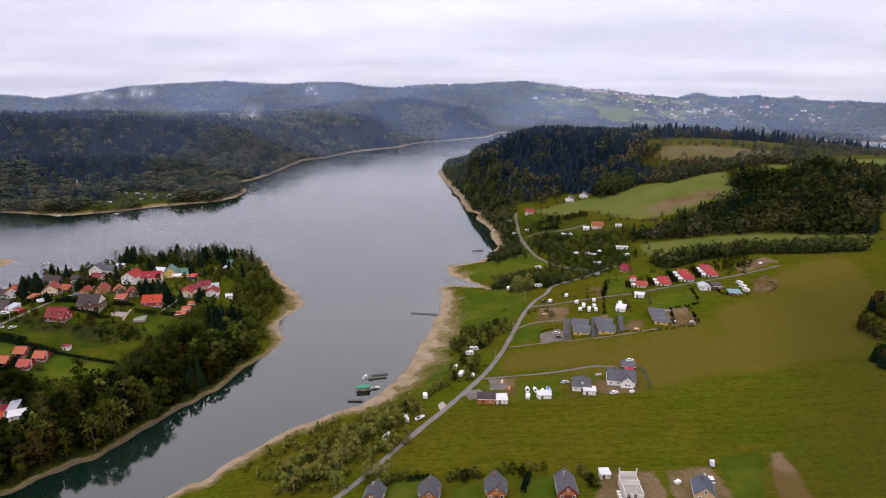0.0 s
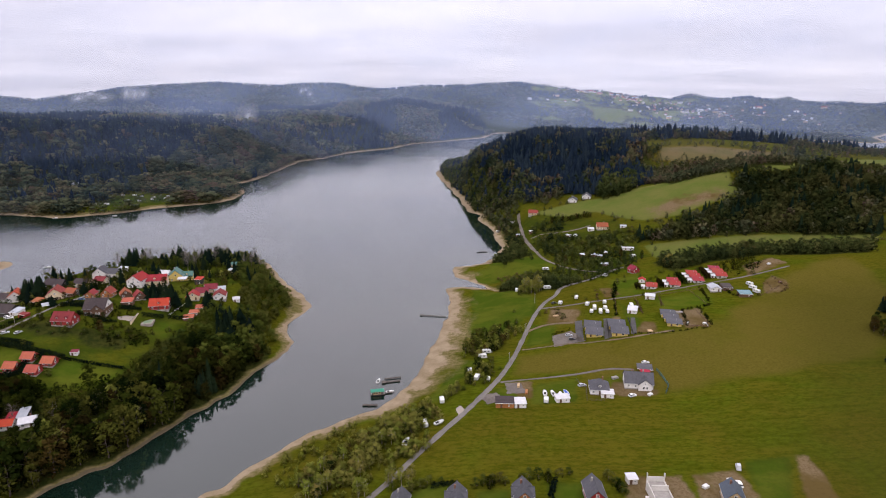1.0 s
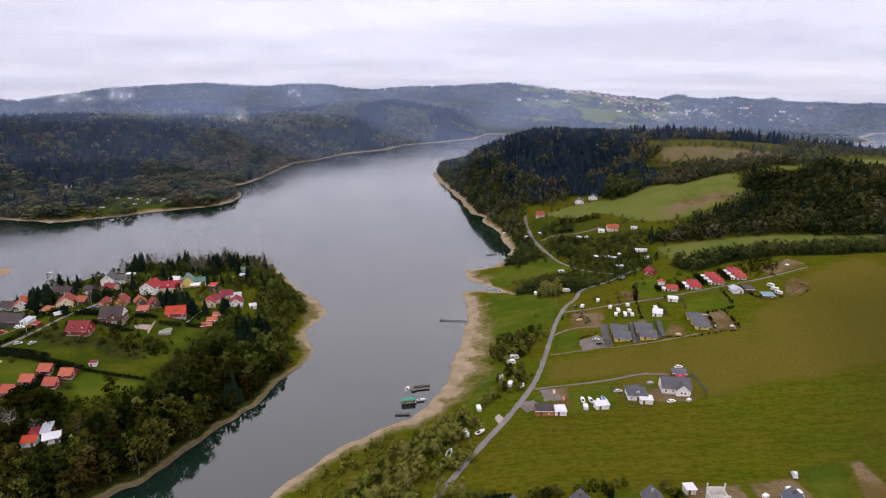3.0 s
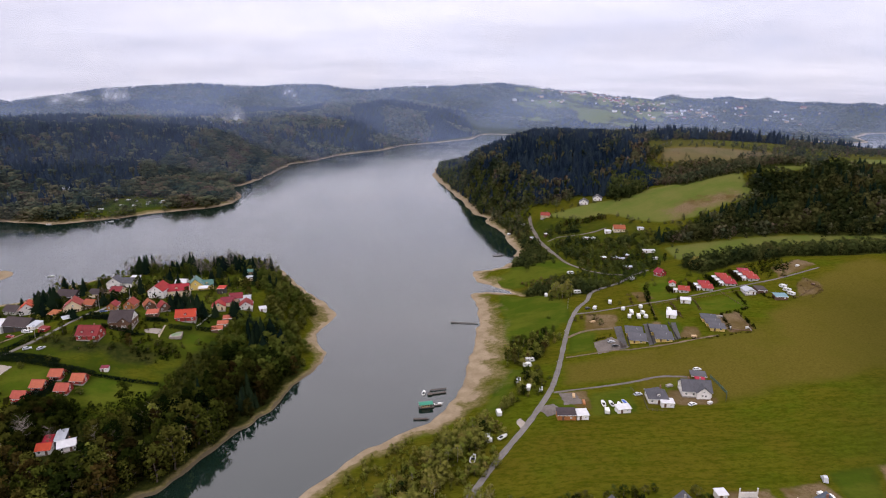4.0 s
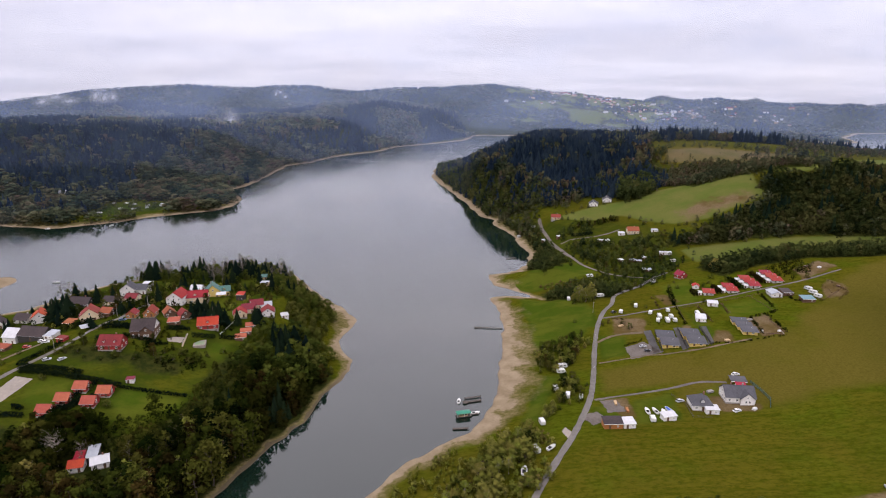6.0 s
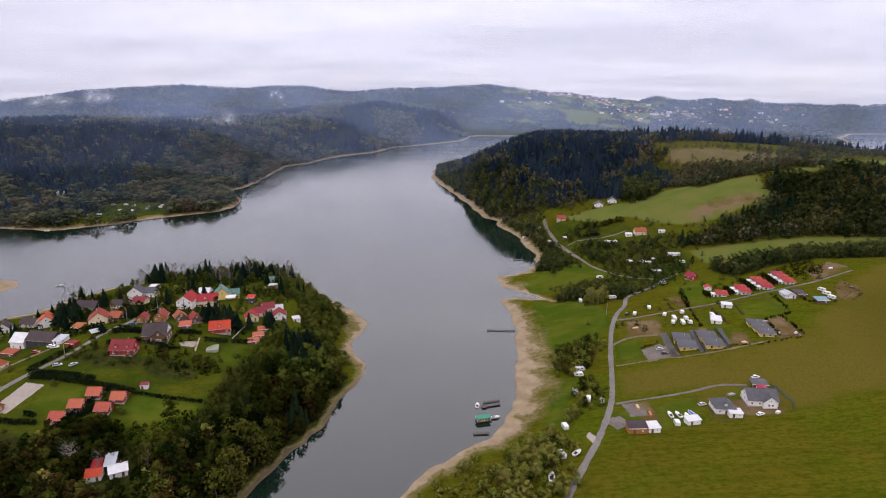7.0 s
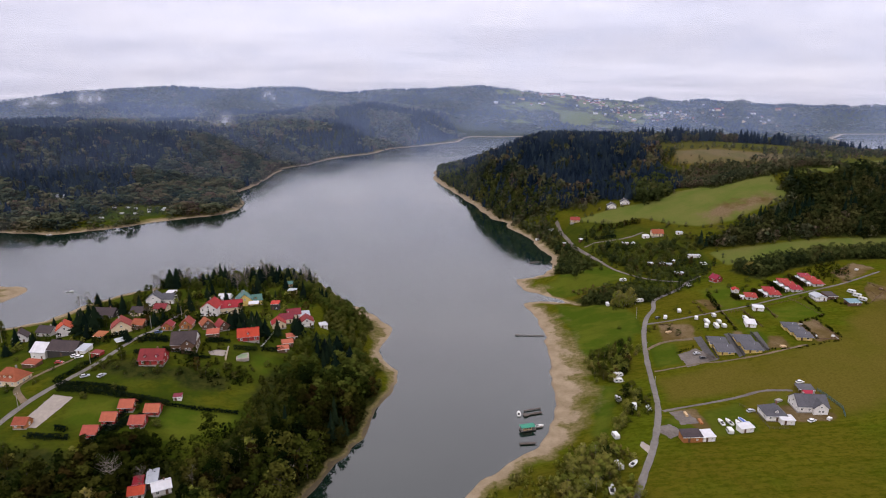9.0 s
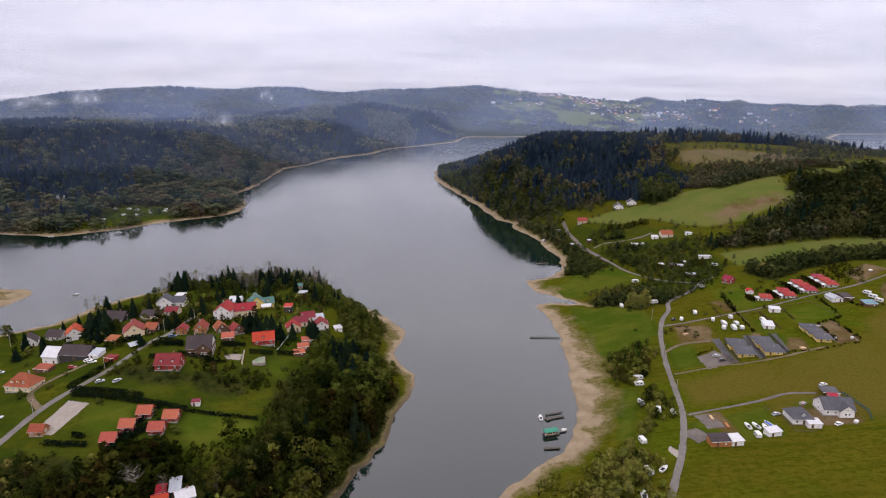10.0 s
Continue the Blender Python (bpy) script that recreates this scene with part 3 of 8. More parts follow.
def far_fields(x, y):
    """Above about a half where the distant hills are open pasture."""
    az, out = np.degrees(np.arctan2(x, y)), np.hypot(x, y)
    open_hill = np.exp(-((az - 16) / 9) ** 2) * ramp(out, 3000, 3300)
    return open_hill * (0.62 + 0.5 * waves(x, y, 300, 35) + 0.3 * waves(x, y, 120, 36)) + 0.5 * ramp(out, 2700, 2900) * (waves(x, y, 520, 38) > 1.1)


def beach_width(x, y):
    """Width of the drawn-down shore: broad by the jetties and on the headland's points, narrow in the cove and under the woods."""
    east = 7.0 - 3.5 * ramp(y, 310, 270) + 6 * np.exp(-((y - 345) / 80) ** 2) - 4 * ramp(y, 230, 150)
    east = np.where((x > 24) & (y > 455) & (y < 520), 2.2, east)
    west = 2.4 + 5.5 * np.exp(-((y - 452) / 30) ** 2) + 3.5 * np.exp(-((y - 384) / 13) ** 2) + 4 * ramp(y, 470, 520)
    wide = np.where(x > np.interp(y, [0, 150, 240, 300, 350, 600], [-300, -183, -120, -80, -60, -60]), east, west)
    wide = np.where(y > 640, 6.5, wide)
    wide = np.where((x < -400) & (y > 505) & (y < 620), 16.0, wide)
    wide = np.where(y > 780, 9.0 + np.clip((y - 900) / 250, 0, 4), wide)
    return np.maximum(wide, 1.0) + 9.0 * np.exp(-np.hypot(x + 385, (y - 1150) * 0.6) / 60)


def arrays_mesh(name, verts, faces, values=None):
    """A mesh from arrays of places and of triangles or quads, with values for every corner point."""
    me = bpy.data.meshes.new(name)
    count, sides = faces.shape
    me.vertices.add(len(verts))
    me.vertices.foreach_set("co", np.ascontiguousarray(verts, np.float32).ravel())
    me.loops.add(count * sides)
    me.loops.foreach_set("vertex_index", np.ascontiguousarray(faces, np.int32).ravel())
    me.polygons.add(count)
    me.polygons.foreach_set("loop_start", np.arange(0, count * sides, sides, dtype=np.int32))
    for key, v in (values or {}).items():
        if np.ndim(v) == 2:
            me.attributes.new(key, "FLOAT_VECTOR", "POINT").data.foreach_set("vector", np.ascontiguousarray(v, np.float32).ravel())
        else:
            me.attributes.new(key, "FLOAT", "POINT").data.foreach_set("value", np.ascontiguousarray(v, np.float32))
    me.update(calc_edges=True)
    return me


CENTRE = (-60.0, -60.0)


GRID_TURNS = np.concatenate([np.linspace(-46, 50, 600), np.linspace(50, 314, 70)[1:-1]])
GRID_RINGS = np.concatenate([[2.0, 40.0, 80.0], np.geomspace(120, 5400, 430)])


def build_ground():
    a, r = np.meshgrid(np.radians(GRID_TURNS), GRID_RINGS)
    x, y = CENTRE[0] + r * np.sin(a), CENTRE[1] + r * np.cos(a)
    z = land(x, y)
    land_grid = z.copy()
    m, n = x.shape
    i = np.arange(m * n).reshape(m, n)
    j = np.roll(i, -1, axis=1)
    quads = np.stack([i[:-1], i[1:], j[1:], j[:-1]], -1).reshape(-1, 4)[:, ::-1]
    x, y, z = x.ravel(), y.ravel(), z.ravel()
    d = inland(x, y)
    values = {"shore": d / beach_width(x, y), "lawn": np.maximum(cover(x, y, LAWNS), 0.66 * cover(x, y, GARDENS, 12)), "soil": np.maximum(0.75 * cover(x, y, SOILS, 14), 0.9 * cover(x, y, DUG_PLOTS, 3)),
              "wild": np.maximum(cover(x, y, WOODS, 8) * (1 - 0.8 * ramp(y, 335, 375) * (x < -90) * (y < 640)), ramp(np.hypot(x, y), 1050, 1250) * (1 - cover(x, y, LAWNS + PALE_FIELDS + DRY_GRASS)) * (1 - ramp(far_fields(x, y), 0.4, 0.6))),
              "silt": 1.0 * ramp(y, 385, 335) * (x > -330) * (x < np.interp(y, [0, 150, 240, 300, 350, 600], [-300, -183, -120, -80, -60, -60])) * (y < 640), "fresh": cover(x, y, FRESH, 3), "rank": np.maximum(0.8 * cover(x, y, [DIMMED_END], 30), 0.35 * cover(x, y, [HILL_FIELDS], 60) * (1 - cover(x, y, PALE_FIELDS + DRY_GRASS, 7))), "pale": np.maximum(cover(x, y, PALE_FIELDS, 7), 0.62 * ramp(far_fields(x, y), 0.4, 0.6)), "dry": np.maximum(np.maximum(cover(x, y, DRY_GRASS, 16), 0.25 * cover(x, y, [HILL_FIELDS], 60)), np.maximum(0.72 * cover(x, y, [DRY_A], 8), 0.72 * cover(x, y, [UPPER_MEADOW], 9)))}
    me = arrays_mesh("ground", np.stack([x, y, z], 1), quads, values)
    me.polygons.foreach_set("use_smooth", np.ones(len(quads), bool))
    me.materials.append(LAND)
    ob = tagged(new("ground", me), "olive autumn meadows, woodland floor and sandy drawn-down lake shores", "ground", kind="structure")
    return ob, land_grid


ground, GRID_HEIGHT = build_ground()


def gz(x, y):
    """Height of the ground mesh itself, between its points."""
    x, y = np.asarray(x, float) - CENTRE[0], np.asarray(y, float) - CENTRE[1]
    r, a = np.hypot(x, y), np.degrees(np.arctan2(x, y))
    a = np.where(a < -46, a + 360, a)
    turns = np.append(GRID_TURNS, 314.0)
    j = np.clip(np.searchsorted(turns, a) - 1, 0, len(turns) - 2)
    i = np.clip(np.searchsorted(GRID_RINGS, r) - 1, 0, len(GRID_RINGS) - 2)
    u = (a - turns[j]) / (turns[j + 1] - turns[j])
    v = np.clip((r - GRID_RINGS[i]) / (GRID_RINGS[i + 1] - GRID_RINGS[i]), 0, 1)
    k = (j + 1) % len(GRID_TURNS)
    g = GRID_HEIGHT
    return (g[i, j] * (1 - u) + g[i, k] * u) * (1 - v) + (g[i + 1, j] * (1 - u) + g[i + 1, k] * u) * v


def build_lake():
    turns = np.concatenate([np.linspace(-46, 50, 150), np.linspace(50, 314, 40)[1:-1]])
    rings = np.concatenate([[2.0], np.geomspace(60, 5400, 150)])
    a, r = np.meshgrid(np.radians(turns), rings)
    x, y = CENTRE[0] + r * np.sin(a), CENTRE[1] + r * np.cos(a)
    m, n = x.shape
    i = np.arange(m * n).reshape(m, n)
    j = np.roll(i, -1, axis=1)
    quads = np.stack([i[:-1], i[1:], j[1:], j[:-1]], -1).reshape(-1, 4)[:, ::-1]
    x, y = x.ravel(), y.ravel()
    # wooded banks shelter the water under them; the open beach does not
    lee = np.exp(-np.clip(-outline_distance(x, y, WEST_SHORE), 0, 400) / 30) * ramp(y, 400, 320) * ramp(x, -300, -240)
    lee = np.maximum(lee, 0.9 * ramp(y, 1250, 950) * np.exp(-np.clip(-outline_distance(x, y, NORTH_SHORE), 0, 900) / 45))
    lee = np.maximum(lee, ramp(y, 545, 600) * ramp(y, 1250, 950) * np.exp(-np.clip(-outline_distance(x, y, EAST_SHORE), 0, 900) / 70))
    me = arrays_mesh("lake", np.stack([x, y, 0 * x], 1), quads, {"shelter": lee})
    me.materials.append(WATER)
    return tagged(new("lake", me), "calm grey-green reservoir water mirroring an overcast sky", "water", kind="structure")


lake = build_lake()

# ---- trees ----
def spruce_shape(layers, sides, rs, slim=0.2):
    """A spruce 1 high: drooping ragged skirts of branches round a thin stem. Places, triangles, outward directions."""
    v, f = [], []
    for k in range(layers):
        low = 0.06 + 0.86 * k / layers
        top = min(1.0, low + 1.75 / layers + 0.03)
        wide = slim * (1 - 0.93 * (k / layers)) * rs.uniform(0.85, 1.12)
        start = len(v)
        v.append((rs.normal(0, 0.006), rs.normal(0, 0.006), top))
        turn = rs.uniform(0, 6.28)
        for s in range(sides):
            q = turn + 6.2832 * (s + rs.uniform(-0.25, 0.25)) / sides
            out = wide * (rs.uniform(0.85, 1.2) if s % 2 == 0 else rs.uniform(0.45, 0.7))
            v.append((out * math.cos(q), out * math.sin(q), low + (0.0 if s % 2 == 0 else 0.5 / layers) + rs.normal(0, 0.01)))
        for s in range(sides):
            f.append((start, start + 1 + s, start + 1 + (s + 1) % sides))
    v = np.array(v)
    lean = v * (1 / slim, 1 / slim, 0) + rs.normal(0, 0.2, v.shape) + (0, 0, 0.8)
    return v, np.array(f), lean / np.linalg.norm(lean, axis=1)[:, None]


def leaf_shape(clumps, size, rs, lobes=7, low=0.1, girth=0.3, peak=0.45):
    """A leafy crown 1 high: boughs set about an uneven egg, each a puff of small leaf sprays turned every way. Places, triangles, outward directions."""
    heads = []
    for k in range(lobes):
        up = (k + rs.uniform(0.1, 0.9)) / lobes
        belly = math.sin(math.pi * min(1.0, 0.22 + 0.70 * up ** (0.5 / peak) if up < 1 else 1.0)) ** 0.8
        q = 2.4 * k + rs.uniform(-0.7, 0.7)
        out = girth * belly * rs.uniform(0.45, 0.85)
        heads.append((out * math.cos(q), out * math.sin(q), low + 0.08 + (0.84 - low) * up, girth * rs.uniform(0.38, 0.58) * (1.1 - 0.4 * up)))
    heads.append((0, 0, 0.88, girth * 0.34))
    v, f, lean = [], [], []
    for k in range(clumps):
        hx, hy, hz, hr = heads[k % len(heads)]
        n = rs.normal(0, 1, 3)
        n[2] = n[2] * 0.9 + 0.22
        n /= np.linalg.norm(n)
        core = k % 5 == 4
        p = np.array((hx, hy, hz)) + n * hr * (rs.uniform(0.2, 0.6) if core else rs.uniform(0.7, 1.18)) * (1, 1, 1.05)
        tilt = n * 0.6 + rs.normal(0, 0.6, 3)
        tilt /= np.linalg.norm(tilt) + 1e-9
        a = np.cross(tilt, (0.3, 0.2, 1.0))
        a /= np.linalg.norm(a) + 1e-9
        b = np.cross(tilt, a)
        s, start = size * rs.uniform(0.55, 1.3) * (1.5 if core else 1.0), len(v)
        turn = rs.uniform(0, 6.28)
        face = np.array((p[0] / girth, p[1] / girth, (p[2] - 0.45) * 1.3)) + n * 0.3 + (0, 0, 0.2) + rs.normal(0, 0.08, 3)
        for c in range(3):
            q = turn + c * 2.094 + rs.uniform(-0.45, 0.45)
            v.append(p + s * (a * math.cos(q) + b * math.sin(q)) * rs.uniform(0.7, 1.3))
            lean.append(face)
        f.append((start, start + 1, start + 2))
    lean = np.array(lean)
    return np.array(v), np.array(f), lean / np.linalg.norm(lean, axis=1)[:, None]


def grove(name, shapes, x, y, height, width, material, label, category="wood", seed=1, drop=0.0):
    """Many trees that nobody could count, as one mesh: every tree turned, sized and toned on its own."""
    rs = np.random.RandomState(seed)
    z = gz(x, y) - drop
    kind = rs.randint(0, len(shapes), len(x))
    turn = rs.uniform(0, 6.283, len(x))
    tone = np.clip(0.44 + 0.25 * waves(x, y, 110, seed) + 0.2 * waves(x, y, 30, seed + 1) + rs.normal(-0.03, 0.13, len(x)), 0, 1)
    vs, fs, ts, ns, base = [], [], [], [], 0
    for k, (v, f, lean) in enumerate(shapes):
        pick = np.where(kind == k)[0]
        c, s = np.cos(turn[pick])[:, None], np.sin(turn[pick])[:, None]
        h, w = height[pick][:, None], (height * width)[pick][:, None]
        px = x[pick][:, None] + (v[:, 0] * c - v[:, 1] * s) * w
        py = y[pick][:, None] + (v[:, 0] * s + v[:, 1] * c) * w
        pz = z[pick][:, None] + v[:, 2] * h
        vs.append(np.stack([px, py, pz], -1).reshape(-1, 3))
        fs.append((f[None] + (np.arange(len(pick)) * len(v))[:, None, None] + base).reshape(-1, 3))
        ts.append(np.repeat(tone[pick], len(v)))
        ns.append(np.stack([lean[:, 0] * c - lean[:, 1] * s, lean[:, 0] * s + lean[:, 1] * c, np.broadcast_to(lean[:, 2], (len(pick), len(v)))], -1).reshape(-1, 3))
        base += len(pick) * len(v)
    me = arrays_mesh(name, np.concatenate(vs), np.concatenate(fs), {"tint": np.concatenate(ts), "crown_normal": np.concatenate(ns)})
    me.materials.append(material)
    return tagged(new(name, me), label, category, kind="stuff")


def sow(zone, step, seed, jitter=0.45, keep=1.0, off=(), edge=0.0, level=0.6):
    """Places on a loose grid inside an outline, clear of the outlines in off and of the water."""
    rs = np.random.RandomState(seed)
    xs, ys = [p[0] for p in zone], [p[1] for p in zone]
    gx, gy = np.meshgrid(np.arange(min(xs), max(xs), step), np.arange(min(ys), max(ys), step))
    gx, gy = gx.ravel() + rs.uniform(-jitter, jitter, gx.size) * step, gy.ravel() + rs.uniform(-jitter, jitter, gx.size) * step
    ok = (outline_distance(gx, gy, zone) + 3 * waves(gx, gy, 30, seed) > edge) & (rs.uniform(0, 1, gx.size) < keep)
    for z in off:
        ok &= outline_distance(gx, gy, z) < 0
    gx, gy = gx[ok], gy[ok]
    ok = gz(gx, gy) > level
    return gx[ok], gy[ok]


tree_rs = np.random.RandomState(7)
SPRUCE_FAR = [spruce_shape(4, 6, tree_rs, 0.2) for k in range(4)]
SPRUCE_TINY = [spruce_shape(2, 6, tree_rs, 0.2) for k in range(4)]
SPRUCE_MID = [spruce_shape(7, 8, tree_rs, 0.21) for k in range(5)]
LEAF_TINY = [leaf_shape(13, 0.17, tree_rs, 4, low=0.0, girth=0.34) for k in range(5)]
LEAF_FAR = [leaf_shape(56, 0.085, tree_rs, 6, low=0.0, girth=0.33) for k in range(7)]
LEAF_MID = [leaf_shape(120, 0.066, tree_rs, 9, low=0.0, girth=0.32) for k in range(7)]
BUSH_MID = [leaf_shape(84, 0.085, tree_rs, 8, low=-0.15, girth=0.36) for k in range(6)]



def spread(x, seed, low, high):
    return np.random.RandomState(seed).uniform(low, high, len(x))


# ---- woods across the lake ----
NORTH_WOOD = [(-1500, 800), (-330, 800), (-330, 1300), (-330, 1560), (-220, 1850), (-70, 2170), (60, 2300), (200, 2500), (260, 2780), (150, 3100), (-1500, 3100)]
x, y = sow(NORTH_WOOD, 8.4, 21, off=(CAMP,), edge=-6)
out = np.hypot(x, y)
seen = (out < 1750) & (np.degrees(np.arctan2(x, y)) > -41)
deep_in = inland(x, y)
conifer = 0.5 * waves(x, y, 260, 31) + 1.7 * ramp(deep_in, 110, 230) - 0.8 * ramp(deep_in, 420, 620) + 0.7 * waves(x, y, 70, 32) > 0.9
conifer &= np.random.RandomState(35).uniform(0, 1, len(x)) < 0.86
a = seen & conifer
grove("spruce_wood", SPRUCE_FAR, x[a], y[a], spread(x[a], 1, 9, 22), spread(x[a], 2, 1.2, 1.9), HAZED_NEEDLE_STUFF, "dark spruce forest covering the hillside across the lake", seed=3)
a = seen & ~conifer & (np.random.RandomState(36).uniform(0, 1, len(x)) < 0.62)
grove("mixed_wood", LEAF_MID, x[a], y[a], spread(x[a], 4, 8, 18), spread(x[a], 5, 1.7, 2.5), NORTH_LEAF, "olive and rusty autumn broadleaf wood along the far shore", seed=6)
x, y = sow([(-1700, 1400), (-330, 1400), (-60, 2150), (260, 2770), (100, 3400), (-1700, 3400)], 15.0, 22, edge=-10)
a = (np.hypot(x, y) >= 1750) & (np.degrees(np.arctan2(x, y)) > -41)
x, y = x[a], y[a]
conifer = waves(x, y, 380, 33) + 0.3 * waves(x, y, 110, 34) > 0.1
grove("far_spruce_wood", SPRUCE_TINY, x[conifer], y[conifer], spread(x[conifer], 7, 16, 26), spread(x[conifer], 8, 1.4, 2.1), HAZED_NEEDLE_STUFF, "dark spruce forest on the farther wooded ridge", seed=9)
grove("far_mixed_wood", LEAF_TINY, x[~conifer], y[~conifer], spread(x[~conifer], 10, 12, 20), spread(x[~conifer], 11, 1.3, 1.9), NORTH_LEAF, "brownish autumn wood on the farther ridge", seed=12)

x, y = sow(CAMP, 11.0, 24, keep=0.4)
grove("camp_bushes", LEAF_FAR, x, y, spread(x, 25, 4, 10), spread(x, 26, 1.2, 1.7), FAR_LEAF_STUFF, "trees and bushes about the camping meadow", seed=27)

# the rim of hills
x, y = sow([(-4200, 2200), (-1500, 2600), (300, 3050), (700, 2900), (1450, 2420), (1560, 2250), (1750, 2520), (2050, 2850), (4200, 2750), (4200, 4700), (-4200, 4700)], 30.0, 23)
az, out = np.degrees(np.arctan2(x, y)), np.hypot(x, y)
open_land = far_fields(x, y)
a = (out > 2700) & (out < 4800) & (az > -41) & (az < 46) & (open_land < 0.45)
x, y = x[a], y[a]
conifer = waves(x, y, 500, 37) > 0.15
grove("rim_spruce_wood", SPRUCE_TINY, x[conifer], y[conifer], spread(x[conifer], 13, 10, 16), spread(x[conifer], 14, 3.5, 5.0), HAZED_NEEDLE_STUFF, "distant dark forest on the skyline hills", seed=15)
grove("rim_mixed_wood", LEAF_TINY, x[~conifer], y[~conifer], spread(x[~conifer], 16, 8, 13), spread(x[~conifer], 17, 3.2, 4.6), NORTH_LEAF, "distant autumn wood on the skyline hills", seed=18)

MIXED_STUFF = foliage("slope_leaves", [(0.015, 0.023, 0.009), (0.029, 0.039, 0.012), (0.047, 0.057, 0.016), (0.071, 0.074, 0.022), (0.055, 0.045, 0.017)], "tint", 0.2, 0.9)

# ---- the wooded hill and the belts east of the lake ----
CONIFER_CORE = [(52, 1000), (76, 845), (100, 800), (140, 790), (190, 800), (240, 850), (285, 890), (318, 950), (340, 1040), (300, 1200), (150, 1500), (50, 1500)]
x, y = sow(CONIFER_CORE, 5.6, 41)
k = (waves(x, y, 60, 57) + 0.7 * waves(x, y, 19, 58) < 0.95 - 0.9 * ramp(x - 0.15 * (y - 800), 170, 300)) & (outline_distance(x, y, CONIFER_CORE) > 10 + 22 * waves(x, y, 50, 38))
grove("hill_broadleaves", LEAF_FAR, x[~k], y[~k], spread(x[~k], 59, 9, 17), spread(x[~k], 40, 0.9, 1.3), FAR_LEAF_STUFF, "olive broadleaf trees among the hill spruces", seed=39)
x, y = x[k], y[k]
grove("hill_spruce_wood", SPRUCE_MID, x, y, spread(x, 42, 9, 20), spread(x, 43, 1.25, 1.8), HAZED_NEEDLE_STUFF, "dense dark spruce plantation on the rounded hill", seed=44)
HILL_BELT = [(-12, 1240), (10, 1100), (28, 948), (36, 846), (52, 815), (70, 770), (110, 745), (150, 752), (190, 722), (230, 738), (285, 805), (282, 880), (240, 860), (180, 800), (110, 800), (70, 870), (55, 1050), (50, 1500), (0, 1460)]
x, y = sow(HILL_BELT, 5.6, 45, edge=1, level=1.2)
k = (np.random.RandomState(64).uniform(0, 1, len(x)) < 0.25 + 0.75 * ramp(inland(x, y), 20, 70)) & (waves(x, y, 40, 65) > -0.6)
grove("hill_margin_spruces", SPRUCE_MID, x[k], y[k], spread(x[k], 66, 8, 17), spread(x[k], 67, 1.2, 1.7), HAZED_NEEDLE_STUFF, "dark spruces at the foot of the rounded hill", seed=68)
x, y = x[~k], y[~k]
grove("hill_margin_wood", LEAF_FAR, x, y, spread(x, 46, 8, 16), spread(x, 47, 0.9, 1.3), MIXED_STUFF, "mixed grey-green and rusty trees round the foot of the hill", seed=48)
x, y = sow([(325, 1000), (450, 1015), (600, 1040), (1100, 1060), (1100, 1130), (600, 1110), (325, 1090)], 8.0, 49)
k = waves(x, y, 90, 50) > -0.1
grove("ridge_spruces", SPRUCE_MID, x[k], y[k], spread(x[k], 51, 13, 26), spread(x[k], 52, 1.0, 1.5), HAZED_NEEDLE_STUFF, "ragged row of tall spruces along the ridge", seed=53)
grove("ridge_broadleaves", LEAF_FAR, x[~k], y[~k], spread(x[~k], 54, 9, 16), spread(x[~k], 55, 0.8, 1.2), FAR_LEAF_STUFF, "bare-topped pale trees along the ridge", seed=56)
for k, (name, zone, step, tall, words) in enumerate([
        ("bush_belt", BUSH_BELT, 5.2, (4, 10), "grey-olive belt of bushes between the hill fields"),
        ("hedge_belt", HEDGE_BELT, 4.2, (4, 10), "bushy hedge belt along the field edge"),
        ("valley_bushes", VALLEY_BUSH, 5.6, (2.5, 6.5), "mixed bushes and fruit trees among the holiday plots"),
        ("stream_bushes", VALLEY_LOW, 4.2, (4, 8), "low grey-green willow scrub in the damp hollow"),
        ("hill_foot_bushes", HILL_FOOT, 6.0, (4, 9), "green bushes between shore and track"),
        ("ridge_scrub", [(420, 900), (560, 880), (700, 930), (1000, 990), (1100, 1060), (600, 1040), (540, 960), (480, 940)], 9.0, (4, 10), "scrub on the far ridge"),
]):
    x, y = sow(zone, step, 60 + k, level=1.0)
    grove(name, LEAF_FAR if name in ("ridge_scrub", "bush_belt") else BUSH_MID if tall[1] < 10 else LEAF_MID, x, y, spread(x, 70 + k, *tall), spread(x, 80 + k, 1.0, 1.5), MIXED_STUFF if name in ("hedge_belt", "valley_bushes", "stream_bushes", "hill_foot_bushes") else FAR_LEAF_STUFF, words, seed=90 + k)


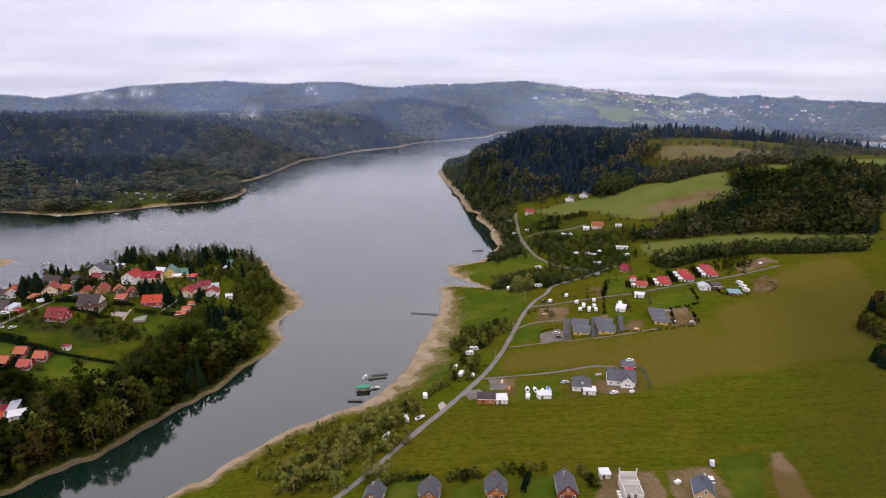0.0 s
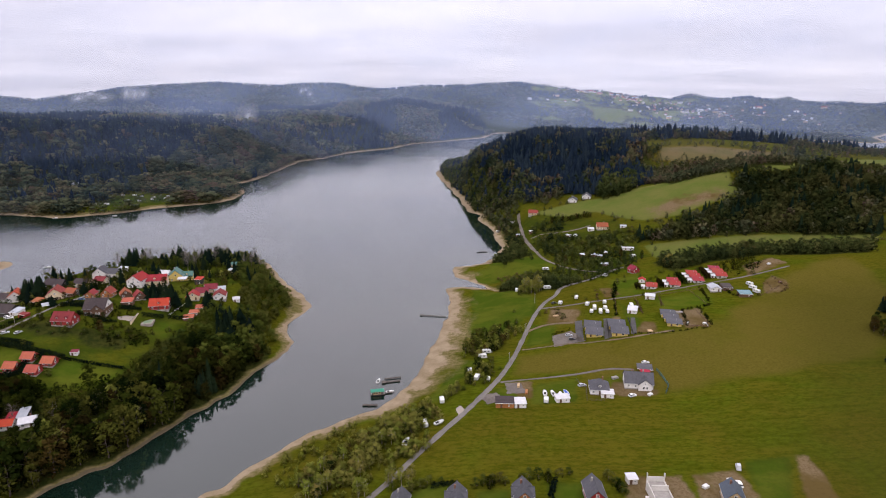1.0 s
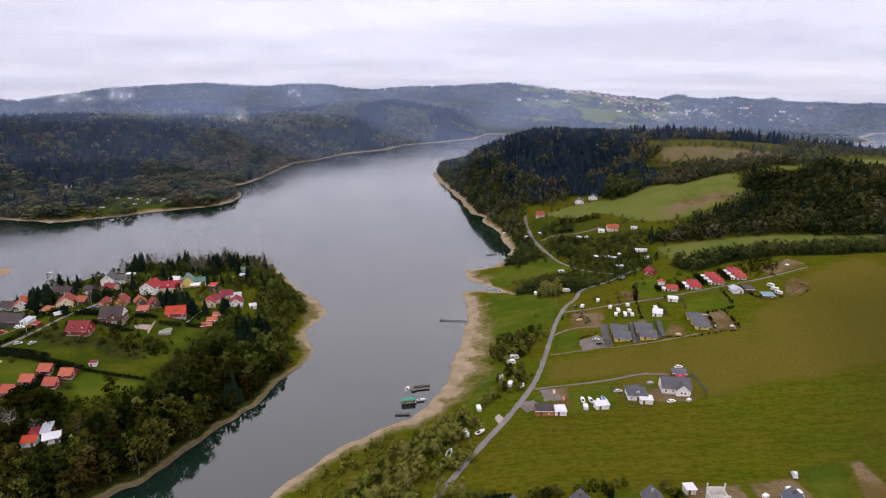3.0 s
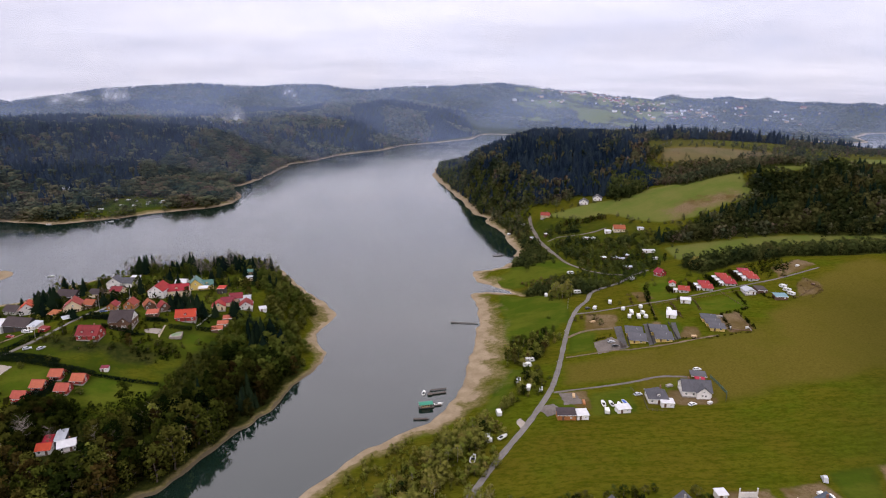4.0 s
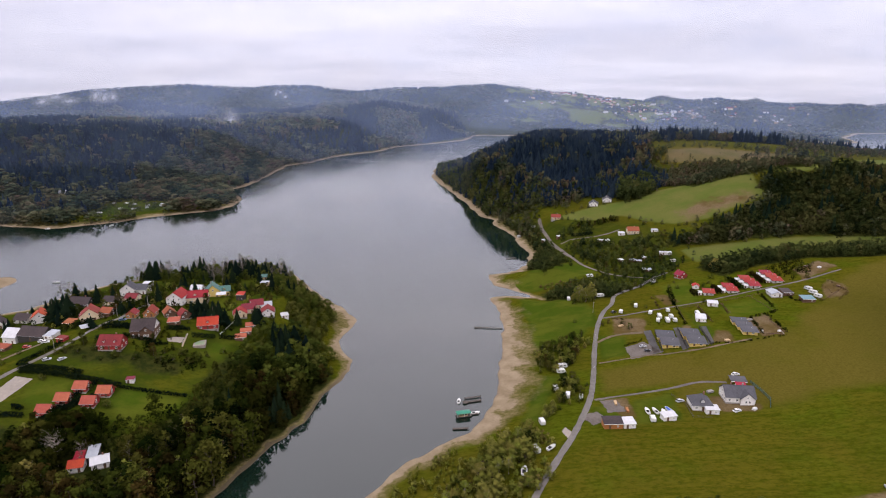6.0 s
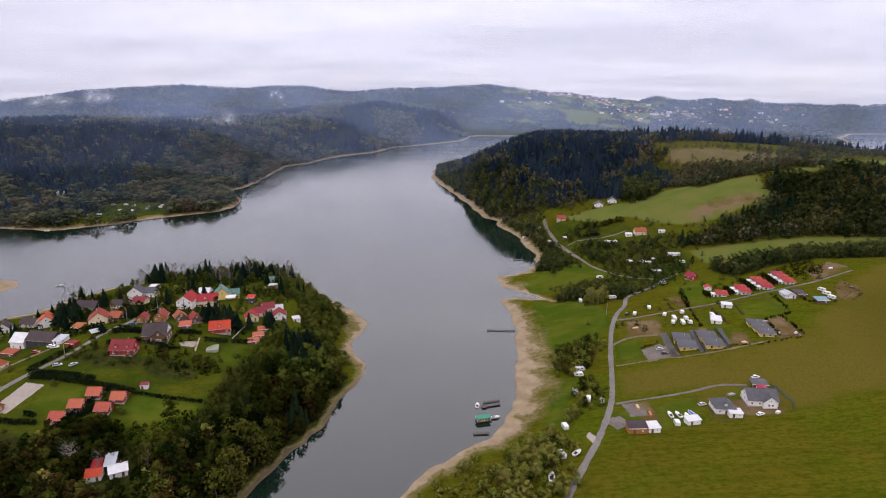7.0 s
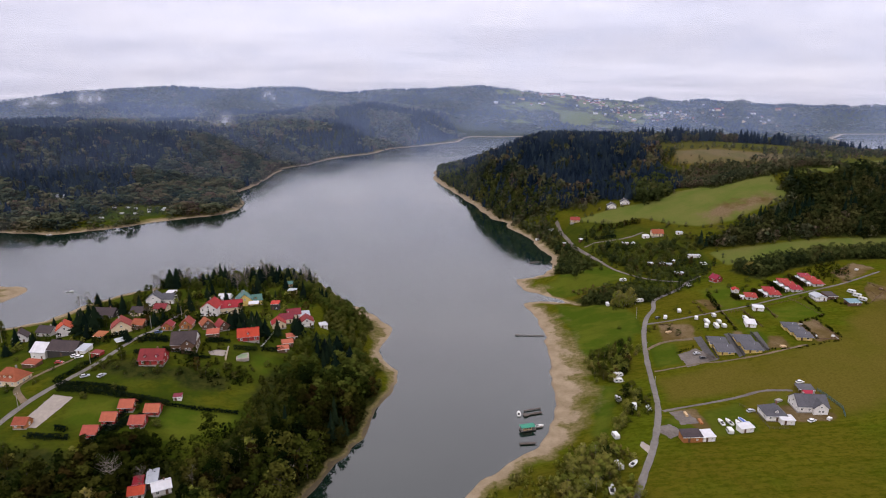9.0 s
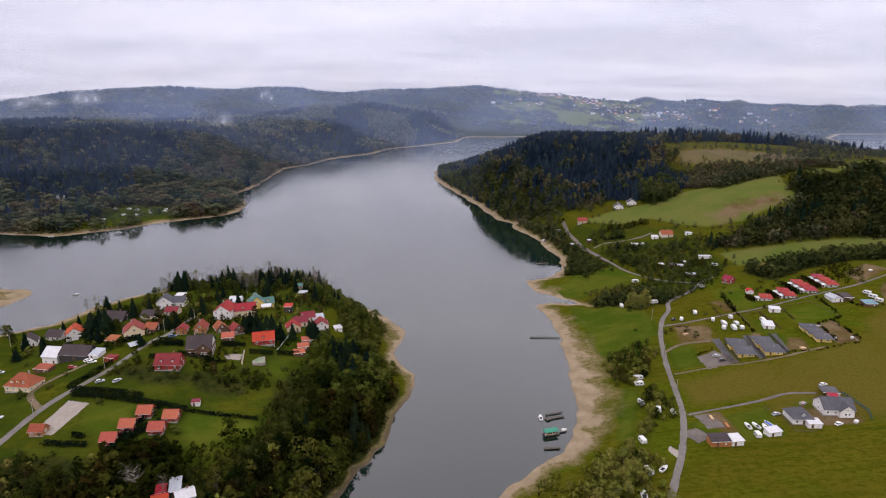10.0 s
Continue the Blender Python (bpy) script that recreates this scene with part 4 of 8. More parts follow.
for k, (name, zone, step, tall, wide, leaf, words) in enumerate([
        ("hill_foot_trees", HILL_FOOT_TREES, 6.2, (6, 12), (0.9, 1.4), FAR_LEAF_STUFF, "mixed olive trees between the track and the spruce hill"),
        ("field_corner_trees", CORNER_TREES, 5.5, (9, 17), (0.9, 1.3), MIXED_STUFF, "tall green trees at the corner of the hill field"),
        ("valley_trees", VALLEY_TREES, 5.8, (3, 7), (1.0, 1.6), MIXED_STUFF, "dark olive trees below the hill field"),
        ("track_trees", TRACK_TREES, 6.0, (3, 6), (1.0, 1.5), MIXED_STUFF, "olive trees beside the bend of the track"),
        ("shore_trees", SHORE_TREES, 6.0, (3, 8), (1.0, 1.6), MIXED_STUFF, "grey-green trees and bushes above the shore"),
        ("reed_bed", REED_BED, 3.0, (1.5, 3.0), (1.3, 2.0), RUST_STUFF, "rust-brown reeds and sedge beside the cove"),
]):
    x, y = sow(zone, step, 171 + k, keep=0.88, level=1.0, off=TRACK_SIDES)
    grove(name, BUSH_MID if tall[1] < 9 else LEAF_MID, x, y, spread(x, 181 + k, *tall), spread(x, 191 + k, *wide), leaf, words, seed=201 + k)

# the slope wood: olive trees, thinning grey-brown patches and dark spruce clumps
EAST_STUFF = foliage("slope_wood_leaves", [(0.010, 0.015, 0.005), (0.022, 0.029, 0.009), (0.038, 0.042, 0.013), (0.058, 0.056, 0.019), (0.050, 0.038, 0.016)], "tint", 0.2, 0.9)
x, y = sow(WOOD_EAST, 4.7, 61, level=1.0)
u = waves(x, y, 70, 165) + 0.6 * waves(x, y, 24, 166) + 0.25 * np.random.RandomState(167).normal(0, 1, len(x))
rim_side = ramp(outline_distance(x, y, WOOD_EAST), 22, 4) * ramp(x, 330, 270)
brown, dark = u > 0.75 - 0.9 * rim_side, u < -0.85
for name, shapes, k, tall, wide, leaf, words in (
        ("east_wood", LEAF_MID, ~brown & ~dark, (6, 14), (0.9, 1.4), EAST_STUFF, "dark olive wood on the slope above the field"),
        ("thinning_wood", LEAF_FAR, brown, (6, 12), (0.9, 1.3), FAR_LEAF_STUFF, "grey-brown half-bare trees in the slope wood"),
        ("east_wood_spruces", SPRUCE_MID, dark, (9, 18), (1.1, 1.6), NEAR_NEEDLE_STUFF, "dark spruces standing through the slope wood")):
    grove(name, shapes, x[k], y[k], spread(x[k], 162, *tall), spread(x[k], 163, *wide), leaf, words, seed=164)

# ---- building kit ----
WALLS = {
    "white": surface("white_render", (0.70, 0.68, 0.66), (0.55, 0.53, 0.51), 0.8, 0.85),
    "cream": surface("cream_render", (0.66, 0.55, 0.38), (0.55, 0.44, 0.29), 0.8, 0.85),
    "yellow": surface("yellow_render", (0.66, 0.50, 0.16), (0.55, 0.40, 0.12), 0.8, 0.85),
    "pine": surface("pine_boards", (0.36, 0.155, 0.05), (0.24, 0.09, 0.028), 1.2, 0.6, stretch=(0.2, 0.2, 6)),
    "red": surface("red_boards", (0.30, 0.030, 0.025), (0.20, 0.018, 0.016), 1.2, 0.6, stretch=(0.2, 0.2, 6)),
    "brown": surface("brown_boards", (0.13, 0.07, 0.04), (0.07, 0.04, 0.025), 1.2, 0.65, stretch=(0.2, 0.2, 6)),
    "grey": surface("grey_blocks", (0.55, 0.52, 0.48), (0.42, 0.40, 0.37), 1.4, 0.9),
    "dark": surface("dark_boards", (0.05, 0.045, 0.042), (0.025, 0.024, 0.024), 1.2, 0.7, stretch=(0.2, 0.2, 6)),
    "sandy": surface("sandy_boards", (0.50, 0.36, 0.20), (0.38, 0.26, 0.14), 1.2, 0.7, stretch=(0.2, 0.2, 6)),
}
ROOFS = {
    "scarlet": surface("scarlet_sheet", (0.34, 0.020, 0.013), (0.26, 0.015, 0.010), 0.6, 0.7, spec=0.25, vary=0.25),
    "crimson": surface("crimson_sheet", (0.25, 0.013, 0.020), (0.18, 0.010, 0.015), 0.6, 0.7, spec=0.25, vary=0.2),
    "orange": surface("orange_tiles", (0.24, 0.052, 0.026), (0.16, 0.034, 0.018), 1.3, 0.8, vary=0.3),
    "salmon": surface("salmon_shingles", (0.32, 0.074, 0.048), (0.245, 0.054, 0.035), 0.9, 0.85, vary=0.15),
    "maroon": surface("maroon_tiles", (0.17, 0.018, 0.028), (0.11, 0.013, 0.02), 1.3, 0.8, vary=0.2),
    "slate": surface("slate_tiles", (0.070, 0.070, 0.080), (0.044, 0.044, 0.052), 1.3, 0.75, vary=0.2),
    "blue_slate": surface("blue_slate_tiles", (0.060, 0.075, 0.100), (0.042, 0.052, 0.072), 1.3, 0.55, vary=0.2),
    "brown": surface("brown_tiles", (0.050, 0.036, 0.037), (0.028, 0.021, 0.023), 1.3, 0.85, vary=0.2),
    "pale": surface("pale_sheet", (0.52, 0.52, 0.54), (0.40, 0.40, 0.42), 0.5, 0.4, spec=0.5),
    "steel": surface("steel_sheet", (0.34, 0.36, 0.40), (0.25, 0.27, 0.30), 0.5, 0.45, spec=0.5),
    "green": surface("green_sheet", (0.035, 0.120, 0.095), (0.025, 0.085, 0.070), 0.6, 0.5, spec=0.5),
    "teal": surface("teal_sheet", (0.10, 0.20, 0.23), (0.07, 0.15, 0.18), 0.6, 0.5, spec=0.5),
}
CONCRETE = surface("concrete", (0.30, 0.28, 0.255), (0.21, 0.195, 0.18), 0.7, 0.9)
BRICK = surface("brick", (0.20, 0.10, 0.07), (0.13, 0.07, 0.05), 2.0, 0.85)
FRAME = surface("painted_frame", (0.78, 0.78, 0.76), (0.66, 0.66, 0.64), 2.0, 0.5)
PLANK = surface("weathered_planks", (0.10, 0.082, 0.07), (0.05, 0.042, 0.036), 1.4, 0.8, stretch=(0.3, 4, 1))
SHELL = surface("white_shell", (0.64, 0.64, 0.62), (0.48, 0.48, 0.46), 0.9, 0.35, spec=0.5)
RUBBER = surface("rubber", (0.03, 0.03, 0.03), (0.018, 0.018, 0.018), 3, 0.8)
STEEL = surface("galvanised_steel", (0.42, 0.43, 0.45), (0.30, 0.31, 0.33), 2, 0.45, metal=0.6)
TARP_BLUE = surface("blue_tarpaulin", (0.05, 0.12, 0.42), (0.035, 0.085, 0.32), 1.2, 0.55)
CANOPY = surface("green_canopy", (0.030, 0.205, 0.130), (0.022, 0.155, 0.100), 0.8, 0.6)
PAINTS = [surface("car_paint_" + k, c, tuple(v * 0.8 for v in c), 0.7, 0.28, spec=0.6, bump=0) for k, c in
          (("silver", (0.45, 0.46, 0.48)), ("black", (0.025, 0.025, 0.028)), ("white", (0.75, 0.75, 0.74)), ("blue", (0.05, 0.09, 0.2)), ("red", (0.35, 0.03, 0.03)))]


def glass_material():
    n = Nodes("window_glass")
    n.bsdf.inputs["IOR"].default_value = 1.5
    return n.finish(n.mix(n.noise(0.6, 2), (0.012, 0.015, 0.018), (0.03, 0.036, 0.042)), 0.06, 0.0, 0.6)


GLASS = glass_material()


def part(name, mesh_or_bm, material, parent, label=""):
    """Link a bmesh or a shared mesh as one part of a thing."""
    if isinstance(mesh_or_bm, bmesh.types.BMesh):
        me = bpy.data.meshes.new(name)
        mesh_or_bm.normal_update()
        mesh_or_bm.to_mesh(me)
        mesh_or_bm.free()
    else:
        me = mesh_or_bm
    if material and not me.materials:
        me.materials.append(material)
    ob = new(name, me)
    ob.parent = parent
    if label:
        ob["label"] = label
    return ob


def thing(name, x, y, turn=0.0, z=None, label="", category="", group=""):
    root = new(name)
    root.empty_display_size = 0.5
    root.matrix_basis = pose(x, y, float(gz(x, y)) if z is None else z, 0, 0, turn)
    return tagged(root, label, category, group)


def block(bm, x0, x1, y0, y1, z0, z1, soft=0.0):
    """A box between two corners, its edges eased by soft metres."""
    made = bmesh.ops.create_cube(bm, size=1.0, matrix=Matrix.Translation(((x0 + x1) / 2, (y0 + y1) / 2, (z0 + z1) / 2)) @ Matrix.Diagonal((abs(x1 - x0), abs(y1 - y0), abs(z1 - z0), 1)))
    if soft:
        edges = list({e for v in made["verts"] for e in v.link_edges})
        bmesh.ops.bevel(bm, geom=edges, offset=soft, segments=2, affect="EDGES", profile=0.6)
    return bm


def box(x0, x1, y0, y1, z0, z1, soft=0.0):
    return block(bmesh.new(), x0, x1, y0, y1, z0, z1, soft)


def prism(bm, ring, axis, a, b):
    """A solid from an outline (pairs) drawn along an axis: 'x' puts pairs on y, z; 'y' on x, z; 'z' on x, y."""
    def at(p, k):
        return {"x": (k, p[0], p[1]), "y": (p[0], k, p[1]), "z": (p[0], p[1], k)}[axis]
    lo, hi = [bm.verts.new(at(p, a)) for p in ring], [bm.verts.new(at(p, b)) for p in ring]
    bm.faces.new(lo)
    bm.faces.new(hi[::-1])
    for i in range(len(ring)):
        j = (i + 1) % len(ring)
        bm.faces.new((lo[i], hi[i], hi[j], lo[j]))
    bmesh.ops.recalc_face_normals(bm, faces=bm.faces[:])
    return bm


def rod(bm, p, q, r, r2=None, sides=7):
    p, q = Vector(p), Vector(q)
    m = Matrix.Translation((p + q) / 2) @ (q - p).to_track_quat("Z", "Y").to_matrix().to_4x4()
    bmesh.ops.create_cone(bm, cap_ends=True, segments=sides, radius1=r, radius2=r if r2 is None else r2, depth=(q - p).length, matrix=m)
    return bm


SHARED = {}


def shared(key, make, material):
    """One mesh for all alike parts."""
    if key not in SHARED:
        bm = make()
        me = bpy.data.meshes.new(str(key[0]))
        bm.normal_update()
        bm.to_mesh(me)
        bm.free()
        me.materials.append(material)
        SHARED[key] = me
    return SHARED[key]


def frame_ring(w, h):
    bm = bmesh.new()
    for x0, x1, z0, z1 in ((-w / 2, -w / 2 + 0.12, 0, h), (w / 2 - 0.12, w / 2, 0, h), (-w / 2 + 0.12, w / 2 - 0.12, 0, 0.12), (-w / 2 + 0.12, w / 2 - 0.12, h - 0.12, h), (-0.04, 0.04, 0.12, h - 0.12)):
        block(bm, x0, x1, -0.09, 0.03, z0, z1)
    return bm


def add_window(root, x, y, z, turn, w=1.1, h=1.3):
    f = part("window", shared(("window_frame", w, h), lambda: frame_ring(w, h), FRAME), None, root)
    f.matrix_basis = pose(x, y, z, 0, 0, turn)
    p = part("pane", shared(("pane", w, h), lambda: box(-w / 2 + 0.1, w / 2 - 0.1, -0.05, 0.02, 0.1, h - 0.1), GLASS), None, f)
    return f


def add_door(root, x, y, turn, w=1.0, h=2.05, material=None):
    d = part("door", shared(("door", w, h, material.name if material else ""), lambda: box(-w / 2, w / 2, -0.07, 0.03, 0, h, 0.02), material or WALLS["brown"]), None, root)
    d.matrix_basis = pose(x, y, 0.05, 0, 0, turn)
    part("handle", shared(("door_handle",), lambda: box(0.3, 0.42, -0.12, -0.07, 0.98, 1.02), STEEL), None, d)


def gable_shell(s, c, h, rise, z0=-2.2):
    """Outline across the ridge of a house: walls and gable."""
    return [(-c, z0), (c, z0), (c, h), (0, h + rise), (-c, h)]


def house(name, x, y, turn, w, d, h, pitch, ridge, wall, roof, label, category="house", over=0.45, chimney=1, rows=1, front=3, side=2,
          door=True, dormers=0, hip=False, plinth=True, gable_wall="", group="", balcony=False, wing=0, lift=0.0):
    """A pitched-roof house whose front middle stands at x, y; its front faces the way turn - 90 points. ridge: 'x' along the front, 'y' away from it."""
    mx, my = x - math.sin(radians(turn)) * d / 2, y + math.cos(radians(turn)) * d / 2
    root = thing(name, x, y, turn, float(gz(mx, my)) * 0.5 + float(gz(x, y)) * 0.5 + 0.15 + lift, label, category, group)
    span, long = (d, w) if ridge == "x" else (w, d)
    c, s = span / 2, long / 2
    rise = c * math.tan(radians(pitch))
    spin = pose(0, d / 2, 0) if ridge == "x" else pose(0, d / 2, 0, 0, 0, 90)

    def fit(ob):
        ob.matrix_basis = spin
        return ob
    if hip:
        bm = box(-s, s, -c, c, -2.2, h)
    else:
        bm = prism(bmesh.new(), gable_shell(s, c, h, rise - 0.02), "x", -s, s)
    fit(part("wall", bm, WALLS[wall], root))
    if gable_wall and not hip:
        for e in (-s - 0.03, s - 0.03):
            fit(part("gable_boarding", prism(bmesh.new(), [(-c + 0.05, h + 0.02), (c - 0.05, h + 0.02), (0, h + rise - 0.08)], "x", e, e + 0.06), WALLS[gable_wall], root))
    if plinth:
        fit(part("plinth", box(-s - 0.06, s + 0.06, -c - 0.06, c + 0.06, -2.4, 0.25), CONCRETE, root))
    o, th = over, 0.2
    drop = o * math.tan(radians(pitch))
    bm = bmesh.new()
    if hip:
        e = max(s - c * 0.9, 0.3)
        v = [bm.verts.new(p) for p in ((-s - o, -c - o, h - drop), (s + o, -c - o, h - drop), (s + o, c + o, h - drop), (-s - o, c + o, h - drop), (-e, 0, h + rise + th), (e, 0, h + rise + th))]
        for f in ((0, 1, 5, 4), (1, 2, 5), (2, 3, 4, 5), (3, 0, 4), (3, 2, 1, 0)):
            bm.faces.new([v[i] for i in f])
    else:
        for sg in (-1, 1):
            prism(bm, [(0, h + rise), (sg * (c + o), h - drop), (sg * (c + o), h - drop + th), (0, h + rise + th)], "x", -s - o, s + o)
    fit(part("roof", bm, ROOFS[roof], root))
    fit(part("ridge_cap", box(-s - o if not hip else -0.5, s + o if not hip else 0.5, -0.13, 0.13, h + rise + th * 0.6, h + rise + th + 0.07, 0.03), ROOFS[roof], root))
    for sg in (-1, 1):
        fit(part("gutter", rod(bmesh.new(), (-s - o, sg * (c + o + 0.07), h - drop + 0.03), (s + o, sg * (c + o + 0.07), h - drop + 0.03), 0.07, sides=6), STEEL, root))
    for k in range(chimney):
        q = fit(part("chimney", box(-0.3, 0.3, -0.35, 0.35, h, h + rise + 0.9, 0.03), BRICK if (k + int(abs(x))) % 2 else CONCRETE, root))
        q.matrix_basis = spin @ pose(s * (0.35 - 0.8 * k), c * 0.22, 0)
    for k in range(dormers):
        dx = 0 if dormers == 1 else -long * 0.24 + k * long * 0.48 / (dormers - 1)
        dr = part("dormer", prism(bmesh.new(), [(-0.75, 0), (0.75, 0), (0.75, 0.95), (0, 1.6), (-0.75, 0.95)], "y", 0, c * 0.62), WALLS[wall], root)
        dr.matrix_basis = spin @ pose(dx, -c * 0.78, h + rise * 0.2)
        bm = bmesh.new()
        for sg in (-1, 1):
            prism(bm, [(0, 1.62), (sg * 1.0, 0.82), (sg * 1.0, 0.95), (0, 1.76)], "y", -0.25, c * 0.66)
        part("dormer_roof", bm, ROOFS[roof], dr)
        add_window(dr, 0, -0.02, 0.1, 0, 0.9, 0.85)
    if wing:
        g = part("front_gable", prism(bmesh.new(), [(-wing / 2, -2.0), (wing / 2, -2.0), (wing / 2, h), (0, h + wing * 0.42), (-wing / 2, h)], "y", -1.6, d * 0.5), WALLS[wall], root)
        g.matrix_basis = pose(w * 0.2, 0, 0)
        bm = bmesh.new()
        for sg in (-1, 1):
            prism(bm, [(0, h + wing * 0.42 + 0.02), (sg * (wing / 2 + 0.4), h - 0.32), (sg * (wing / 2 + 0.4), h - 0.12), (0, h + wing * 0.42 + 0.22)], "y", -2.0, d * 0.5)
        part("gable_roof", bm, ROOFS[roof], g)
        add_window(g, -0.7, -1.62, 0.9, 0)
        add_window(g, 0.9, -1.62, 0.9, 0)
        add_window(g, 0, -1.62, h + 0.1, 0, 0.9, 1.0)
    if balcony:
        b = part("balcony", box(-w * 0.32, w * 0.32, -1.1, -0.02, h - 0.25, h - 0.1), WALLS["pine"], root)
        bm = bmesh.new()
        block(bm, -w * 0.32, w * 0.32, -1.1, -1.02, h + 0.8, h + 0.88)
        for k in range(13):
            q = -w * 0.32 + w * 0.64 * k / 12
            block(bm, q - 0.04, q + 0.04, -1.09, -1.03, h - 0.1, h + 0.8)
        part("railing", bm, WALLS["pine"], b)
    door_at = front // 2 if door else -1
    for r in range(rows):
        for k in range(front):
            q = -w / 2 + w * (k + 0.5) / front
            if r == 0 and k == door_at:
                add_door(root, q, -0.02, 0)
            else:
                add_window(root, q, -0.02, 0.9 + 2.7 * r, 0)
        for k in range(side):
            q = d * (k + 0.5) / side
            add_window(root, w / 2 + 0.02, q, 0.9 + 2.7 * r, 90)
            add_window(root, -w / 2 - 0.02, q, 0.9 + 2.7 * r, -90)
    if not hip and rise > 2.2:
        if ridge == "y":
            add_window(root, 0, -0.04, h + 0.3, 0)
        else:
            add_window(root, w / 2 + 0.04, d / 2, h + 0.3, 90)
            add_window(root, -w / 2 - 0.04, d / 2, h + 0.3, -90)
    return root


def shed(name, x, y, turn, w, d, h, wall, roof, label, slope=8.0, category="shed", opened=False, group=""):
    """A small outbuilding with a single-pitch roof."""
    root = thing(name, x, y, turn, None, label, category, group)
    fall = d * math.tan(radians(slope))
    if opened:
        for sx in (-w / 2, w / 2 - 0.14):
            for sy in (0.0, d - 0.14):
                part("post", shared(("shed_post", h), lambda: box(0, 0.14, 0, 0.14, -1, h), WALLS["brown"]), None, root).matrix_basis = pose(sx, sy, 0)
    else:
        part("wall", prism(bmesh.new(), [(0, -1.2), (d, -1.2), (d, h + fall), (0, h)], "x", -w / 2, w / 2), WALLS[wall], root)
        add_door(root, -w * 0.2, -0.02, 0, min(1.0, w * 0.4), min(2.0, h * 0.92))
        if w > 3:
            add_window(root, w * 0.22, -0.02, min(0.9, h * 0.4), 0, 0.8, 0.8)
    part("roof", prism(bmesh.new(), [(-0.3, h - 0.04), (d + 0.3, h + fall + 0.04), (d + 0.3, h + fall + 0.16), (-0.3, h + 0.08)], "x", -w / 2 - 0.3, w / 2 + 0.3), ROOFS[roof], root)
    part("fascia", box(-w / 2 - 0.3, w / 2 + 0.3, -0.36, -0.3, h - 0.1, h + 0.1), FRAME, root)
    return root


def lathe_wheel(r, w):
    bm = bmesh.new()
    rod(bm, (0, -w / 2, 0), (0, w / 2, 0), r, sides=14)
    return bm


def add_wheel(root, x, y, r=0.31):
    t = part("wheel", shared(("tyre", r), lambda: lathe_wheel(r, 0.2), RUBBER), None, root)
    t.matrix_basis = pose(x, y, r)
    part("rim", shared(("rim", r), lambda: lathe_wheel(r * 0.62, 0.22), STEEL), None, t)


def caravan(x, y, turn, long=5.0, label="white touring caravan parked on the grass", group="caravans", tone=None):
    root = thing("caravan", x, y, turn, None, label, "caravan", group)
    s = long / 2
    ring = [(-s + 0.25, 0.45), (s - 0.35, 0.45), (s, 0.9), (s - 0.12, 1.8), (s - 0.5, 2.45), (-s + 0.4, 2.5), (-s, 2.2), (-s - 0.02, 0.8)]
    bm = prism(bmesh.new(), ring, "y", -1.1, 1.1)
    bmesh.ops.bevel(bm, geom=bm.edges[:], offset=0.08, segments=2, affect="EDGES")
    part("body", bm, tone or SHELL, root)
    part("roof_hatch", box(-0.4, 0.4, -0.35, 0.35, 2.48, 2.58, 0.03), FRAME, root)
    for sx, sy, rot in ((-s * 0.5, -1.11, 0), (s * 0.35, -1.11, 0), (-s * 0.5, 1.11, 180), (s * 0.35, 1.11, 180)):
        part("window", shared(("caravan_window",), lambda: box(-0.55, 0.55, -0.02, 0.02, 0, 0.6, 0.015), GLASS), None, root).matrix_basis = pose(sx, sy, 1.35, 0, 0, rot)
    add_wheel(root, 0, -1.0)
    add_wheel(root, 0, 1.0)
    bm = bmesh.new()
    rod(bm, (s - 0.1, -0.5, 0.45), (s + 1.1, 0, 0.45), 0.05)
    rod(bm, (s - 0.1, 0.5, 0.45), (s + 1.1, 0, 0.45), 0.05)
    part("drawbar", bm, STEEL, root)
    return root


def car(x, y, turn, paint=0, label="silver car parked on the gravel", tall=0.0, category="car"):
    root = thing("van" if tall else "car", x, y, turn, None, label, category)
    low = [(-2.15, 0.32), (2.1, 0.32), (2.2, 0.62), (2.0, 0.86), (0.95, 0.98), (-2.1, 1.0), (-2.22, 0.7)]
    bm = prism(bmesh.new(), low, "y", -0.87, 0.87)
    bmesh.ops.bevel(bm, geom=bm.edges[:], offset=0.06, segments=2, affect="EDGES")
    part("body", bm, PAINTS[paint], root)
    top = 1.46 + tall
    bm = prism(bmesh.new(), [(-2.0, 0.97), (1.05, 0.97), (0.35, top - 0.04), (-1.55, top - 0.04)], "y", -0.76, 0.76)
    part("cabin", bm, GLASS if not tall else PAINTS[paint], root)
    part("roof", box(-1.5, 0.32, -0.74, 0.74, top - 0.06, top + 0.02, 0.03), PAINTS[paint], root)
    for sx in (-1.35, 1.35):
        for sy in (-0.82, 0.82):
            add_wheel(root, sx, sy, 0.32)
    for sy in (-0.62, 0.62):
        part("headlight", shared(("headlight",), lambda: box(-0.04, 0.04, -0.16, 0.16, -0.07, 0.07, 0.02), FRAME), None, root).matrix_basis = pose(2.17, sy, 0.68)
    return root


